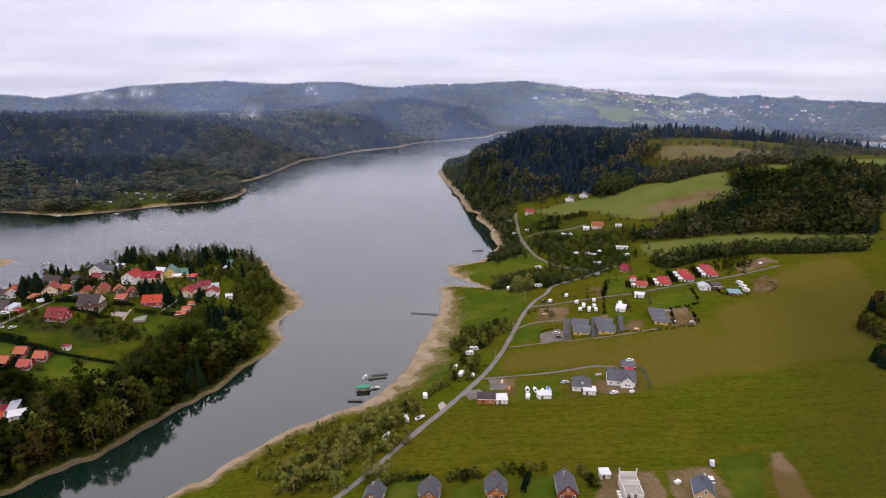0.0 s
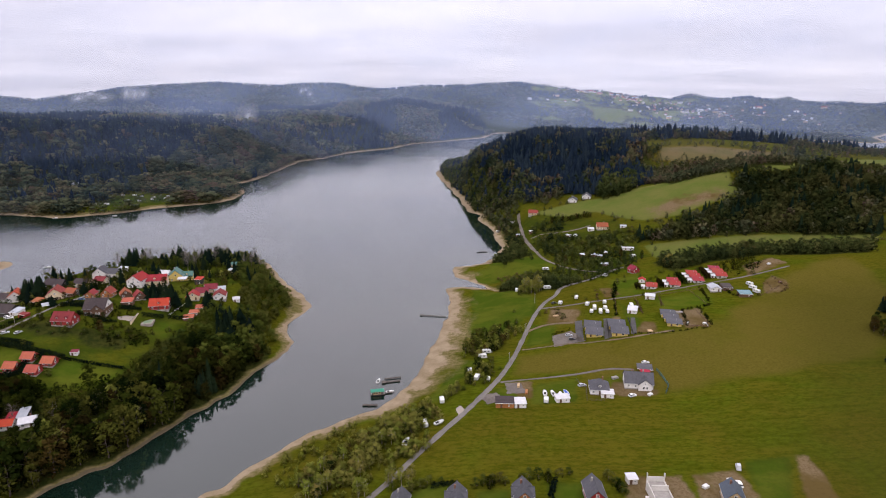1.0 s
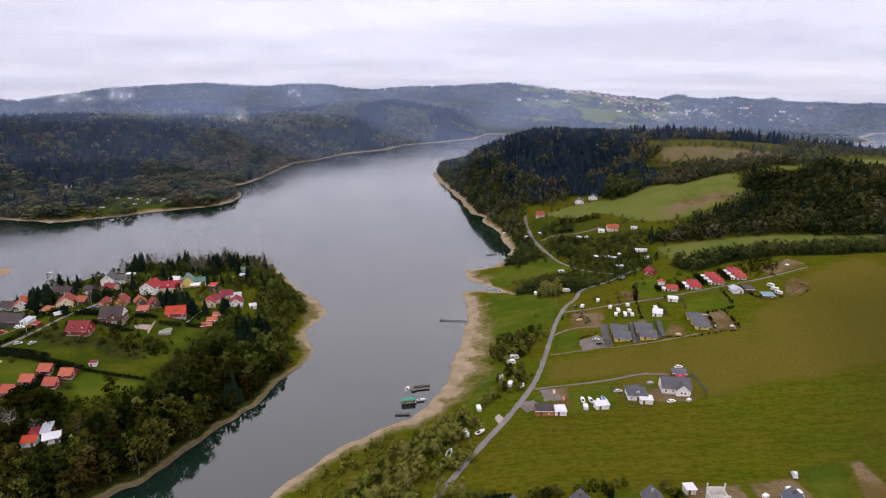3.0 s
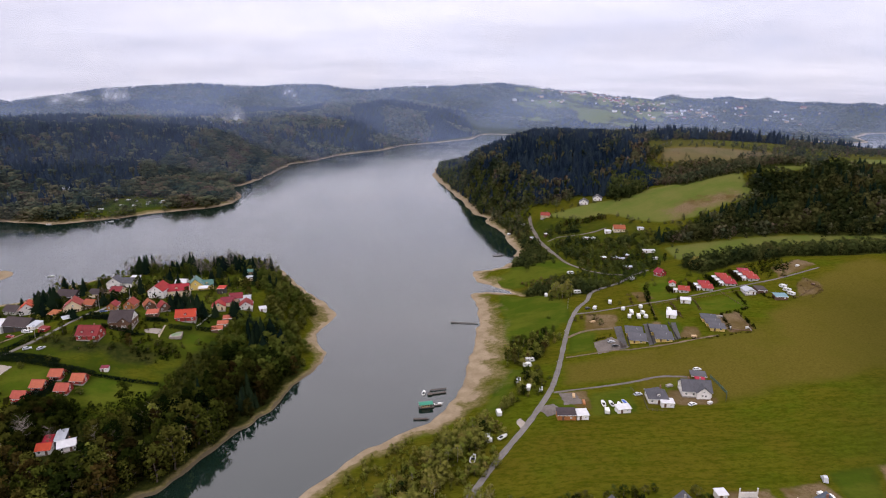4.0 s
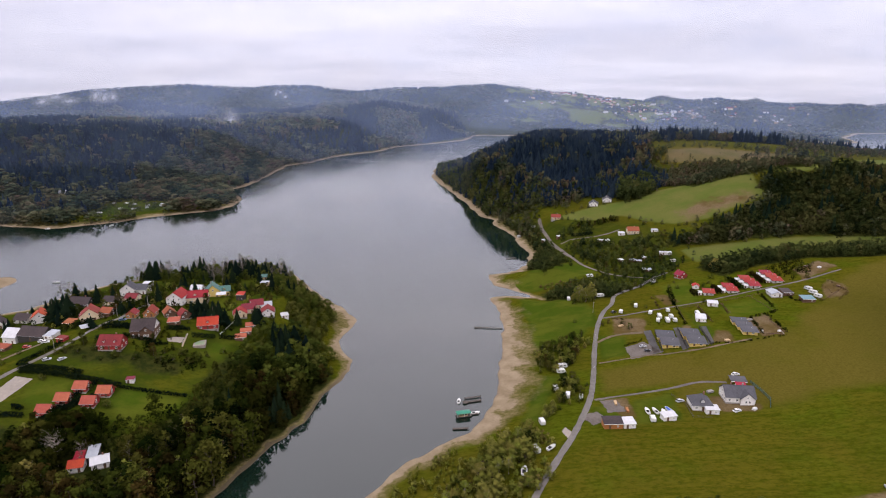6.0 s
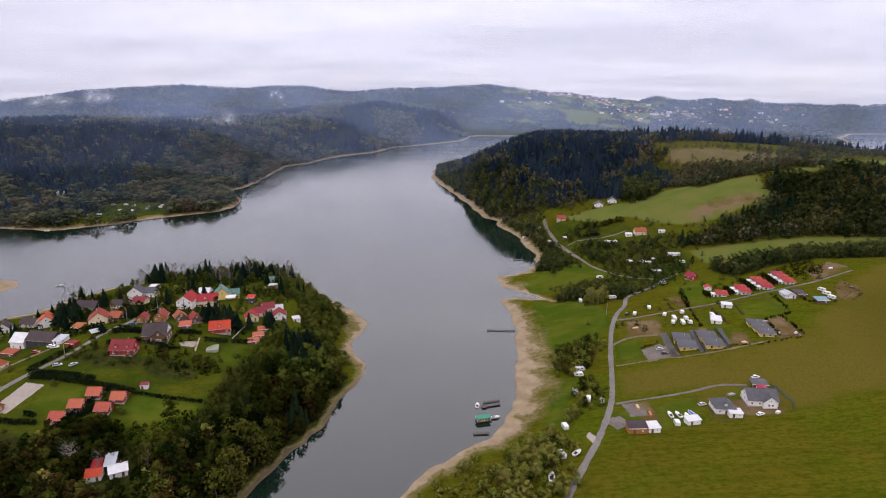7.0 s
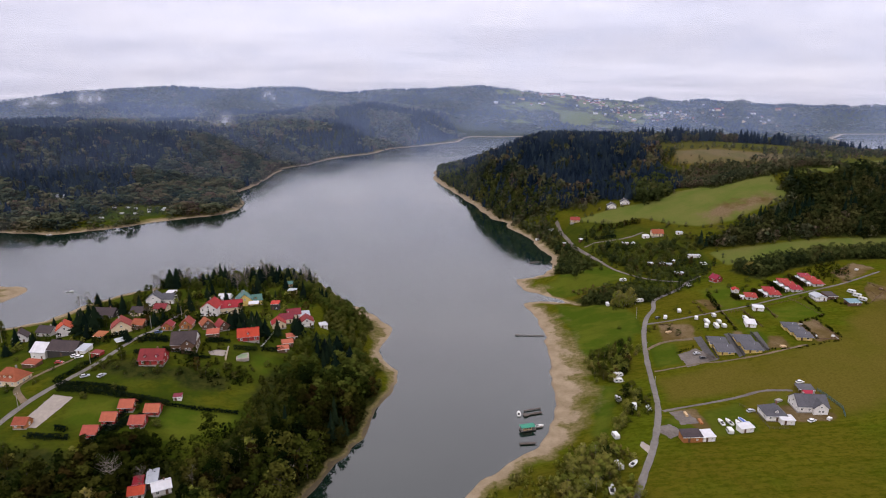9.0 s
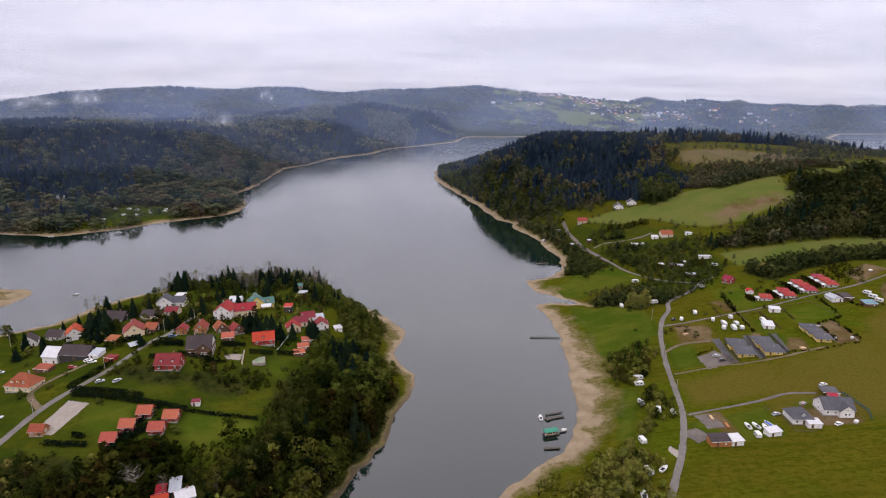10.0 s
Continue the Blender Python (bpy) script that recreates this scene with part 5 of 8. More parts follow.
def hull_shape(long, wide, deep):
    """An open-decked hull with a pointed bow along +x."""
    bm = bmesh.new()
    rows = []
    for k in range(9):
        u = k / 8
        half = wide / 2 * (0.82 + 0.18 * math.sin(u * 3.14)) * math.sqrt(max(0.0, 1 - max(0, (u - 0.45) / 0.56) ** 2.2))
        xx = -long / 2 + long * u
        sheer = deep * (1 + 0.25 * u * u)
        rows.append([bm.verts.new(p) for p in ((xx, -half, sheer), (xx, -half * 0.75, 0.12 + 0.3 * max(0, u - 0.7)), (xx, 0, 0.0 + 0.5 * max(0, u - 0.75)), (xx, half * 0.75, 0.12 + 0.3 * max(0, u - 0.7)), (xx, half, sheer), (xx, half * 0.8, sheer - 0.03), (xx, -half * 0.8, sheer - 0.03))])
    for a, b in zip(rows, rows[1:]):
        for i in range(7):
            j = (i + 1) % 7
            bm.faces.new((a[i], b[i], b[j], a[j]))
    bm.faces.new(rows[0])
    bm.faces.new(rows[-1][::-1])
    bmesh.ops.recalc_face_normals(bm, faces=bm.faces[:])
    return bm


def boat(x, y, turn, long=5.2, z=None, cover=None, label="white motorboat laid up ashore", cradle=True, group="boats"):
    base = float(gz(x, y)) if z is None else z
    root = thing("motorboat", x, y, turn, base, label, "boat", group)
    up = 0.45 if cradle else -0.15
    h = part("hull", shared(("hull", long), lambda: hull_shape(long, long * 0.4, 0.75), SHELL), None, root)
    h.matrix_basis = pose(0, 0, up)
    if cover:
        q = part("boat_cover", prism(bmesh.new(), [(-long * 0.17, 0.7), (long * 0.17, 0.7), (0.12, 1.15), (-0.12, 1.15)], "x", -long * 0.46, long * 0.36), cover, root)
        q.matrix_basis = pose(0, 0, up)
    else:
        q = part("cabin_top", box(-long * 0.05, long * 0.28, -long * 0.13, long * 0.13, 0.72, 1.1, 0.1), SHELL, root)
        q.matrix_basis = pose(0, 0, up)
        part("windscreen", box(-0.05, 0.05, -long * 0.12, long * 0.12, 1.05, 1.4), GLASS, root).matrix_basis = pose(-long * 0.05, 0, up, 0, -25, 0)
        part("cockpit", box(-long * 0.4, -long * 0.08, -long * 0.12, long * 0.12, 0.70, 0.76), RUBBER, root).matrix_basis = pose(0, 0, up)
    if cradle:
        for sx in (-long * 0.25, long * 0.2):
            part("trestle", shared(("trestle",), lambda: box(-0.1, 0.1, -0.7, 0.7, 0, 0.6), WALLS["brown"]), None, root).matrix_basis = pose(sx, 0, 0)
    return root


def pole(x, y, tall=8.0, label="weathered wooden utility pole beside the lane"):
    root = thing("utility_pole", x, y, random.uniform(0, 90), None, label, "pole", "utility poles")
    part("shaft", rod(bmesh.new(), (0, 0, -0.6), (0, 0, tall), 0.15, 0.1, 9), CONCRETE, root)
    part("crossarm", box(-0.8, 0.8, -0.06, 0.06, tall - 0.55, tall - 0.42), PLANK, root)
    for k in (-0.7, 0.0, 0.7):
        part("insulator", shared(("insulator",), lambda: rod(bmesh.new(), (0, 0, 0), (0, 0, 0.22), 0.06, 0.04, 7), FRAME), None, root).matrix_basis = pose(k, 0, tall - 0.42)
    return root


def ribbon(name, line, width, material, label, lift=0.06, wobble=0.25, kind="structure", category="road"):
    """A road laid over the ground along a line."""
    pts = [Vector((*p, 0)) for p in line]
    dense = []
    for i in range(len(pts) - 1):
        p0, p1, p2, p3 = pts[max(i - 1, 0)], pts[i], pts[i + 1], pts[min(i + 2, len(pts) - 1)]
        steps = max(2, int((p2 - p1).length / 2.0))
        for s in range(steps):
            u = s / steps
            dense.append(0.5 * ((2 * p1) + (p2 - p0) * u + (2 * p0 - 5 * p1 + 4 * p2 - p3) * u * u + (3 * p1 - p0 - 3 * p2 + p3) * u ** 3))
    dense.append(pts[-1])
    rs = np.random.RandomState(len(dense))
    verts, n = [], 5
    for i, p in enumerate(dense):
        t = (dense[min(i + 1, len(dense) - 1)] - dense[max(i - 1, 0)]).normalized()
        side = Vector((-t.y, t.x, 0))
        w = width / 2 + wobble * (noise.noise(p * 0.13) + 0.4 * rs.uniform(-1, 1))
        for k in range(n):
            q = p + side * w * (2 * k / (n - 1) - 1)
            verts.append((q.x, q.y, 0.0))
    v = np.array(verts)
    v[:, 2] = gz(v[:, 0], v[:, 1]) + lift + 0.05 * np.tile([0, 0.7, 1, 0.7, 0], len(dense))
    i = np.arange(len(v)).reshape(-1, n)
    quads = np.stack([i[:-1, :-1], i[1:, :-1], i[1:, 1:], i[:-1, 1:]], -1).reshape(-1, 4)
    me = arrays_mesh(name, v, quads)
    me.materials.append(material)
    return tagged(new(name, me), label, category, kind=kind)


def apron(name, ring, material, label, lift=0.05, category="yard"):
    """A yard or drive: a patch of other ground laid on the land, fine enough to follow it."""
    rs = np.random.RandomState(len(ring))
    xs, ys = [p[0] for p in ring], [p[1] for p in ring]
    step = 0.4
    gx, gy = np.meshgrid(np.arange(min(xs) - 1, max(xs) + 1, step), np.arange(min(ys) - 1, max(ys) + 1, step))
    inside = outline_distance(gx, gy, ring) + (0.12 if material in (PAVING, TAR) else 0.35) * waves(gx, gy, 5, 11) > 0
    m, n = gx.shape
    i = np.arange(m * n).reshape(m, n)
    keep = inside[:-1, :-1] & inside[1:, :-1] & inside[1:, 1:] & inside[:-1, 1:]
    quads = np.stack([i[:-1, :-1], i[:-1, 1:], i[1:, 1:], i[1:, :-1]], -1)[keep]
    v = np.stack([gx.ravel(), gy.ravel(), gz(gx.ravel(), gy.ravel()) + lift], 1)
    used = np.unique(quads)
    back = np.zeros(m * n, int)
    back[used] = np.arange(len(used))
    me = arrays_mesh(name, v[used], back[quads])
    me.materials.append(material)
    return tagged(new(name, me), label, category, kind="structure")


ASPHALT = surface("worn_asphalt", (0.150, 0.136, 0.124), (0.095, 0.086, 0.076), 0.5, 0.9, bump=0.2)
TAR = surface("dark_tarmac", (0.070, 0.066, 0.066), (0.042, 0.040, 0.040), 0.6, 0.9, bump=0.2)
GRAVEL = surface("grey_gravel", (0.135, 0.115, 0.102), (0.075, 0.064, 0.055), 0.9, 0.95)
EARTH = surface("bare_earth", (0.15, 0.103, 0.066), (0.065, 0.055, 0.026), 0.35, 0.95)
PAVING = surface("pale_paving", (0.27, 0.235, 0.20), (0.20, 0.175, 0.15), 0.6, 0.85)



def stepped_row(x, y, turn, units, w, d, h, slope, wall, roof, label, shift=2.6, group="", lean=0.28):
    """Low holiday units one behind the other under single-pitch roofs that fall towards the front."""
    for k in range(units):
        s = radians(turn)
        ux, uy = x - math.sin(s) * d * k - shift * math.cos(s) * k, y + math.cos(s) * d * k - shift * math.sin(s) * k
        root = thing("row_house" if roof == "slate" else "chalet", ux, uy, turn, None, label if k == 0 else label.replace("with a", "set back,"), "house", group)
        fall = d * math.tan(radians(slope))
        part("wall", prism(bmesh.new(), [(0, -1.5), (d - 0.05, -1.5), (d - 0.05, h + fall), (0, h)], "x", -w / 2, w / 2), WALLS[wall], root)
        part("roof", prism(bmesh.new(), [(-1.0, h - 0.2), (d + 0.1, h + fall + 0.02), (d + 0.1, h + fall + 0.2), (-1.0, h)], "x", -w / 2 - 0.9, w / 2 + 0.9), ROOFS[roof], root)
        bm = bmesh.new()
        for q in range(int(w + 1.8) // 1 - 1):
            a = -w / 2 - 0.6 + q
            prism(bm, [(-0.95, h + 0.005), (d + 0.08, h + fall + 0.205), (d + 0.08, h + fall + 0.25), (-0.95, h + 0.05)], "x", a, a + 0.09)
        part("roof_ribs", bm, ROOFS[roof], root)
        part("gutter", rod(bmesh.new(), (-w / 2 - 0.9, -1.08, h - 0.12), (w / 2 + 0.9, -1.08, h - 0.12), 0.07, sides=6), STEEL, root)
        part("flue", rod(bmesh.new(), (w * 0.2, d * 0.6, h), (w * 0.2, d * 0.6, h + fall + 0.8), 0.14, sides=8), STEEL, root)
        add_door(root, -w * 0.22, -0.02, 0)
        add_window(root, w * 0.2, -0.02, 0.8, 0, 1.4, 1.2)
        for q in (0.3, 0.7):
            add_window(root, w / 2 + 0.02, d * q, 0.9, 90)
            add_window(root, -w / 2 - 0.02, d * q, 0.9, -90)


def fence(points, tall=1.3, gap=2.4, material=None, mesh=None, label="low wooden post fence round a plot", rails=2):
    """Posts and rails along a line of corners, with a net between the posts where there is one."""
    material = material or WALLS["brown"]
    x0, y0 = points[0]
    root = thing("fence", x0, y0, 0, 0.0, label, "fence")
    for (ax, ay), (bx, by) in zip(points, points[1:]):
        long = math.hypot(bx - ax, by - ay)
        n = max(1, int(long / gap))
        for k in range(n):
            px, py = ax + (bx - ax) * k / n, ay + (by - ay) * k / n
            qx, qy = ax + (bx - ax) * (k + 1) / n, ay + (by - ay) * (k + 1) / n
            pz, qz = float(gz(px, py)), float(gz(qx, qy))
            part("post", shared(("fence_post", tall, material.name), lambda: box(-0.07, 0.07, -0.07, 0.07, -0.3, tall, 0.01), material), None, root).matrix_basis = pose(px - x0, py - y0, pz)
            bm = bmesh.new()
            for r in range(rails):
                u = tall * (0.9 - 0.5 * r)
                rod(bm, (px - x0, py - y0, pz + u), (qx - x0, qy - y0, qz + u), 0.045, sides=5)
            if mesh:
                for r in range(7):
                    u = tall * r / 7 + 0.1
                    rod(bm, (px - x0, py - y0, pz + u), (qx - x0, qy - y0, qz + u), 0.035, sides=4)
                for r in range(5):
                    v = (r + 0.5) / 5
                    cx, cy, cz = px - x0 + (qx - px) * v, py - y0 + (qy - py) * v, pz + (qz - pz) * v
                    rod(bm, (cx, cy, cz), (cx, cy, cz + tall), 0.035, sides=4)
            part("rail" if not mesh else "netting", bm, mesh or material, root)
    return root

# ---- single trees ----
def trunk_mesh(tall, r, limbs, rs, low):
    bm = bmesh.new()
    p = Vector((0, 0, -0.02))
    knots = [p]
    for k in range(4):
        p = p + Vector((rs.normal(0, 0.012), rs.normal(0, 0.012), tall / 4))
        knots.append(p)
    for k in range(4):
        rod(bm, knots[k], knots[k + 1], r * (1 - 0.22 * k), r * (1 - 0.22 * (k + 1)), 6)
    for k in range(limbs):
        q, u = rs.uniform(0, 6.28), rs.uniform(low, 0.92)
        a = Vector((0, 0, tall * u))
        b = a + Vector((math.cos(q) * 0.2, math.sin(q) * 0.2, rs.uniform(0.06, 0.2))) * (1.15 - 0.6 * u)
        rod(bm, a, b, r * 0.42, r * 0.14, 4)
        c = b + Vector((math.cos(q + 0.7) * 0.09, math.sin(q + 0.7) * 0.09, rs.uniform(0.04, 0.12)))
        rod(bm, b, c, r * 0.16, r * 0.06, 3)
    return bm


TREE_KINDS = {}
kind_rs = np.random.RandomState(17)


def tree_kind(name, shapes, tall, r, limbs, leaf, bark, label, category="tree", low=0.3):
    TREE_KINDS[name] = {"shapes": shapes, "trunk": (tall, r, limbs, low), "leaf": leaf, "bark": bark, "label": label, "category": category, "made": {}}


tree_kind("broadleaf_tree", [leaf_shape(860, 0.030, kind_rs, 14, low=0.04, girth=g) for g in (0.22, 0.25, 0.28, 0.23, 0.26, 0.3, 0.2)], 0.72, 0.02, 5, LEAF, BARK, "broadleaf tree in dull autumn olive and brown")
tree_kind("alder", [leaf_shape(860, 0.030, kind_rs, 15, low=0.02, girth=g) for g in (0.21, 0.24, 0.27, 0.22, 0.26, 0.29)], 0.72, 0.02, 5, DUSKY_LEAF, BARK, "dusky dark green broadleaf tree in close wood")
tree_kind("spruce", [spruce_shape(15, 14, kind_rs, w) for w in (0.19, 0.22, 0.25)], 0.97, 0.014, 0, SPRUCE, BARK, "tall dark green spruce with drooping branches")
tree_kind("willow", [leaf_shape(620, 0.037, kind_rs, 12, low=-0.12, girth=0.36) for k in range(6)], 0.6, 0.02, 5, WILLOW_LEAF, BARK, "pale grey-green willow growing by the shore", low=0.15)
tree_kind("birch", [leaf_shape(230, 0.036, kind_rs, 10, low=0.3, girth=0.22) for k in range(4)], 0.9, 0.011, 9, WILLOW_LEAF, PALE_BARK, "slender birch with pale trunk and thinning leaves", low=0.4)
tree_kind("bare_tree", [leaf_shape(70, 0.02, kind_rs, 9, low=0.3, girth=0.28) for k in range(3)], 0.95, 0.010, 46, LEAF, GREY_BARK, "nearly leafless tree with grey branches", low=0.3)
tree_kind("bare_birch", [leaf_shape(70, 0.02, kind_rs, 9, low=0.3, girth=0.28)], 0.95, 0.010, 46, LEAF, PALE_BARK, "tall bare birch with a white trunk", low=0.3)
tree_kind("bush", [leaf_shape(330, 0.047, kind_rs, 9, low=-0.2, girth=0.4) for k in range(5)], 0.5, 0.02, 4, LEAF, BARK, "wild dull green bush in woodland scrub", "bush", low=0.1)
tree_kind("shrub", [leaf_shape(300, 0.048, kind_rs, 8, low=-0.2, girth=0.4) for k in range(5)], 0.5, 0.02, 4, SHRUB_LEAF, BARK, "rounded garden shrub in dull green", "shrub", low=0.1)


def plant(kind, x, y, tall, wide=1.0, pick=None, label=""):
    k = TREE_KINDS[kind]
    pick = random.randrange(len(k["shapes"])) if pick is None else pick
    at = pose(x, y, float(gz(x, y)) - 0.05, 0, 0, random.uniform(0, 360))
    size = Vector((tall * wide, tall * wide, tall))
    if pick in k["made"]:
        first = k["made"][pick]
        ob = copy_thing(first, at @ Matrix.Diagonal((*(a / b for a, b in zip(size, first.scale)), 1)))
    else:
        ob = new(kind)
        tagged(ob, k["label"], k["category"])
        t, r, limbs, low = k["trunk"]
        part("stem" if kind in ("shrub", "bush") else "trunk", trunk_mesh(t, r, limbs, kind_rs, low), k["bark"], ob)
        v, f, lean = k["shapes"][pick]
        part("crown", arrays_mesh("crown", v, f, {"crown_normal": lean}), k["leaf"], ob)
        k["made"][pick] = ob
        ob.matrix_basis = at @ Matrix.Diagonal((*size, 1))
    if label:
        ob["label"] = label
    return ob


def hedge(ax, ay, bx, by, tall=1.8, wide=1.2, label="clipped dark green conifer hedge", leaf=None):
    """A hedge: close-set leaf clumps over a row of stems."""
    long = math.hypot(bx - ax, by - ay)
    rs = np.random.RandomState(int(long * 10))
    root = thing("hedge", ax, ay, math.degrees(math.atan2(by - ay, bx - ax)), 0.0, label, "hedge")
    n = int(long * (2 * tall + wide) * 9)
    u, side = rs.uniform(0, 1, n), rs.choice(3, n, p=np.array((tall, tall, wide)) / (2 * tall + wide))
    x = u * long
    y = np.where(side == 0, -wide / 2, np.where(side == 1, wide / 2, rs.uniform(-0.5, 0.5, n) * wide)) + rs.normal(0, 0.08 + 0.02 * tall, n)
    z = np.where(side == 2, tall, rs.uniform(0, 1, n) * tall) + rs.normal(0, 0.08, n) + 0.05 * tall * np.sin(x * 1.7) + 0.06 * tall * np.sin(x * 0.53)
    g = gz(ax + (bx - ax) * u, ay + (by - ay) * u)
    c = np.stack([x, y, z + g], 1)[:, None, :] + rs.normal(0, 0.3, (n, 3, 3))
    lean = np.stack([0 * y, np.where(side == 0, -0.8, np.where(side == 1, 0.8, 0.0)), np.where(side == 2, 1.0, 0.45)], 1) + rs.normal(0, 0.25, (n, 3))
    lean = np.repeat(lean / np.linalg.norm(lean, axis=1)[:, None], 3, axis=0)
    part("clipped_foliage", arrays_mesh("foliage", c.reshape(-1, 3), np.arange(n * 3).reshape(-1, 3), {"crown_normal": lean}), leaf or SPRUCE, root)
    return root


# ---- roads and yards ----
ribbon("road", MAIN_ROAD + [(84, 447), (95, 457), (111, 469), (134, 493), (150, 505)], 2.9, ASPHALT, "narrow worn asphalt road running beside the lake")
ribbon("track", UPPER_ROAD + [(110, 502), (128, 494)], 3.0, GRAVEL, "pale gravel track climbing to the wooded hill")
ribbon("lane", LANE_A, 1.8, GRAVEL, "gravel lane between the holiday plots")
ribbon("lane", LANE_B, 1.8, GRAVEL, "gravel lane to the white house")
ribbon("lane", LANE_C + [(80, 347), (105, 347), (135, 352)], 1.5, EARTH, "muddy brown lane along the meadow edge")
ribbon("lane", FIELD_DRIVE, 2.4, EARTH, "muddy drive into a building plot")
ribbon("lane", UPPER_DRIVE, 2.4, GRAVEL, "gravel drive behind a tall hedge")
ribbon("road", VILLAGE_ROAD, 3.6, ASPHALT, "pale village road between gardens and hedges")
ribbon("path", [(-284, 322), (-296, 338), (-290, 352), (-280, 362)], 3.0, EARTH, "bare earth drive through a grass yard", category="path")
for name, ring, mat, words in (
        ("car_park", [(62, 364), (75, 367), (81, 350), (60, 347)], GRAVEL, "grey gravel parking area"),
        ("strip", [(80, 381), (85, 380), (79, 349), (74, 349)], TAR, "dark paved strip between the row houses"),
        ("strip", [(98, 378), (103, 377), (97, 350), (91, 348)], TAR, "dark paved strip between the row houses"),
        ("strip", [(115, 375), (118, 374), (112, 351), (108, 351)], TAR, "dark paved strip beside the row house"),
        ("yard", [(9, 280), (19, 284), (22, 274), (13, 270)], GRAVEL, "grey gravel yard beside the boat shed"),
        ("yard", [(24, 296), (33, 297), (34, 283), (24, 282)], GRAVEL, "grey gravel yard with building material"),
        ("layby", [(-3, 267), (0, 271), (3, 264), (-1, 258)], PAVING, "pale sandy lay-by beside the road"),
        ("drive", [(-272, 325), (-260, 320), (-268, 301), (-279, 302)], PAVING, "pale paved drive beside the hedge"),
        ("terrace", [(-208, 357), (-203, 361), (-199, 361), (-199, 355), (-206, 354)], PAVING, "pale stone terrace beside the guest house")):
    apron(name, ring, mat, words)

# ---- holiday plots east of the road ----
# grey-roofed rows: two stepped units each
for x, y, turn in ((86, 353, -15), (101, 350, -13)):
    stepped_row(x, y, turn, 2, 9.2, 9.6, 2.3, 5, "yellow", "slate", "low row house with a shallow grey roof and yellow walls", 1.3, "grey row houses")
stepped_row(137, 357, -15, 3, 8.0, 7.0, 2.3, 5, "yellow", "slate", "small grey-roofed row house with a yellow front", 1.2, "grey row houses")
for x, y, turn, units in ((147, 428, -20, 1), (164, 427, -16, 2), (183, 431, -13, 3), (202, 435, -13, 3)):
    stepped_row(x, y, turn, units, 6.6, 8.0, 1.9, 6, "white", "crimson", "white chalet with a bright red sheet roof", 0.9, "red-roofed chalets")
    s = radians(turn)
    for k in range(units):
        shed("porch", x - math.sin(s) * 8.0 * k - 0.9 * k - 5.4, y + math.cos(s) * 8.0 * k + 2.5, turn, 2.4, 3.0, 1.9, "white", "pale", "small white porch beside a red-roofed chalet", group="porches")
house("chalet", 146, 446, -20, 4.5, 5.0, 2.4, 27, "y", "white", "scarlet", "small red-roofed summer house behind a hedge", chimney=0, front=1, side=1, door=False)
house("cottage", 153, 481, 18, 6.6, 7.0, 2.8, 40, "y", "red", "crimson", "small red cottage with steep red roof by the track", chimney=1, front=2, side=1)
house("villa", 92.5, 287.5, -11, 14.0, 10.5, 3.2, 36, "x", "white", "slate", "new white house with grey cross-gabled roof", chimney=2, front=4, side=3, wing=6.5)
shed("carport", 101, 304, -14, 7.5, 6.0, 2.5, "dark", "slate", "dark carport with a flat grey roof", slope=4, opened=True, category="carport")
shed("garage", 100, 300, -14, 4.5, 3.5, 2.2, "white", "scarlet", "small white garage with a red lean-to roof", category="garage")
house("bungalow", 71, 282.5, -9, 9.5, 10.0, 3.0, 35, "x", "white", "slate", "white bungalow under a steep grey roof", chimney=1, front=3, side=2, dormers=1, hip=True)
shed("garage", 74, 278.8, -9, 6.0, 4.5, 2.5, "white", "pale", "white double garage in front of the bungalow", slope=3, category="garage")
shed("boat_shed", 21, 266, -3, 8.5, 5.0, 2.5, "pine", "brown", "timber boat shed with dark felt roof", slope=12)
shed("store", 28.5, 266, 2, 5.5, 5.0, 2.4, "white", "pale", "white sheet-metal store beside the timber shed", slope=6)
shed("marquee", 50.5, 273, 8, 6.6, 3.6, 2.3, "white", "pale", "long white tarpaulin marquee", slope=10, category="tent")
shed("shelter", 138, 405, -20, 6.4, 5.0, 2.4, "white", "pale", "white-roofed shelter beside the lane", slope=4)
shed("shelter", 118, 381, -22, 6.0, 8.5, 2.3, "white", "pale", "long white-roofed mobile home on the lawn", slope=3)
house("cottage", 187, 411, -8, 7.0, 9.5, 2.4, 20, "y", "white", "steel", "grey-roofed cottage with a white front", chimney=0, front=2, side=2)
shed("carport", 196, 412, -8, 6.5, 9.0, 2.2, "brown", "brown", "brown-roofed carport joined to the cottage", slope=4, category="carport")
shed("cabin", 203, 400, -6, 8.2, 6.0, 2.3, "brown", "teal", "low brown cabin with a teal sheet roof", slope=9, category="cabin")

root = thing("foundation", 152, 357, -14, None, "low concrete and timber foundations of an unbuilt house", "foundation")
for k, (a, b, c, e) in enumerate(((-6, 6, 0, 0.5), (-6, 6, 17, 17.5), (-6, -5.5, 0.5, 17), (5.5, 6, 0.5, 17), (-5.5, 5.5, 9, 9.4))):
    part("footing", box(a, b, c, e, -0.5, 0.25 + 0.1 * (k % 2)), CONCRETE if k % 2 else WALLS["brown"], root)

# ---- the row of timber houses nearest below ----
house("timber_house", -26, 190, -10, 6.2, 8.0, 3.0, 42, "y", "pine", "slate", "timber house with grey tiled roof beside the birches", chimney=1, front=3, side=2, balcony=True, group="timber houses")
house("timber_house", -5, 188, -4, 6.2, 9.0, 3.2, 43, "y", "pine", "slate", "orange timber house with cross-gabled grey roof", chimney=1, front=3, side=2, balcony=True, dormers=0, group="timber houses")
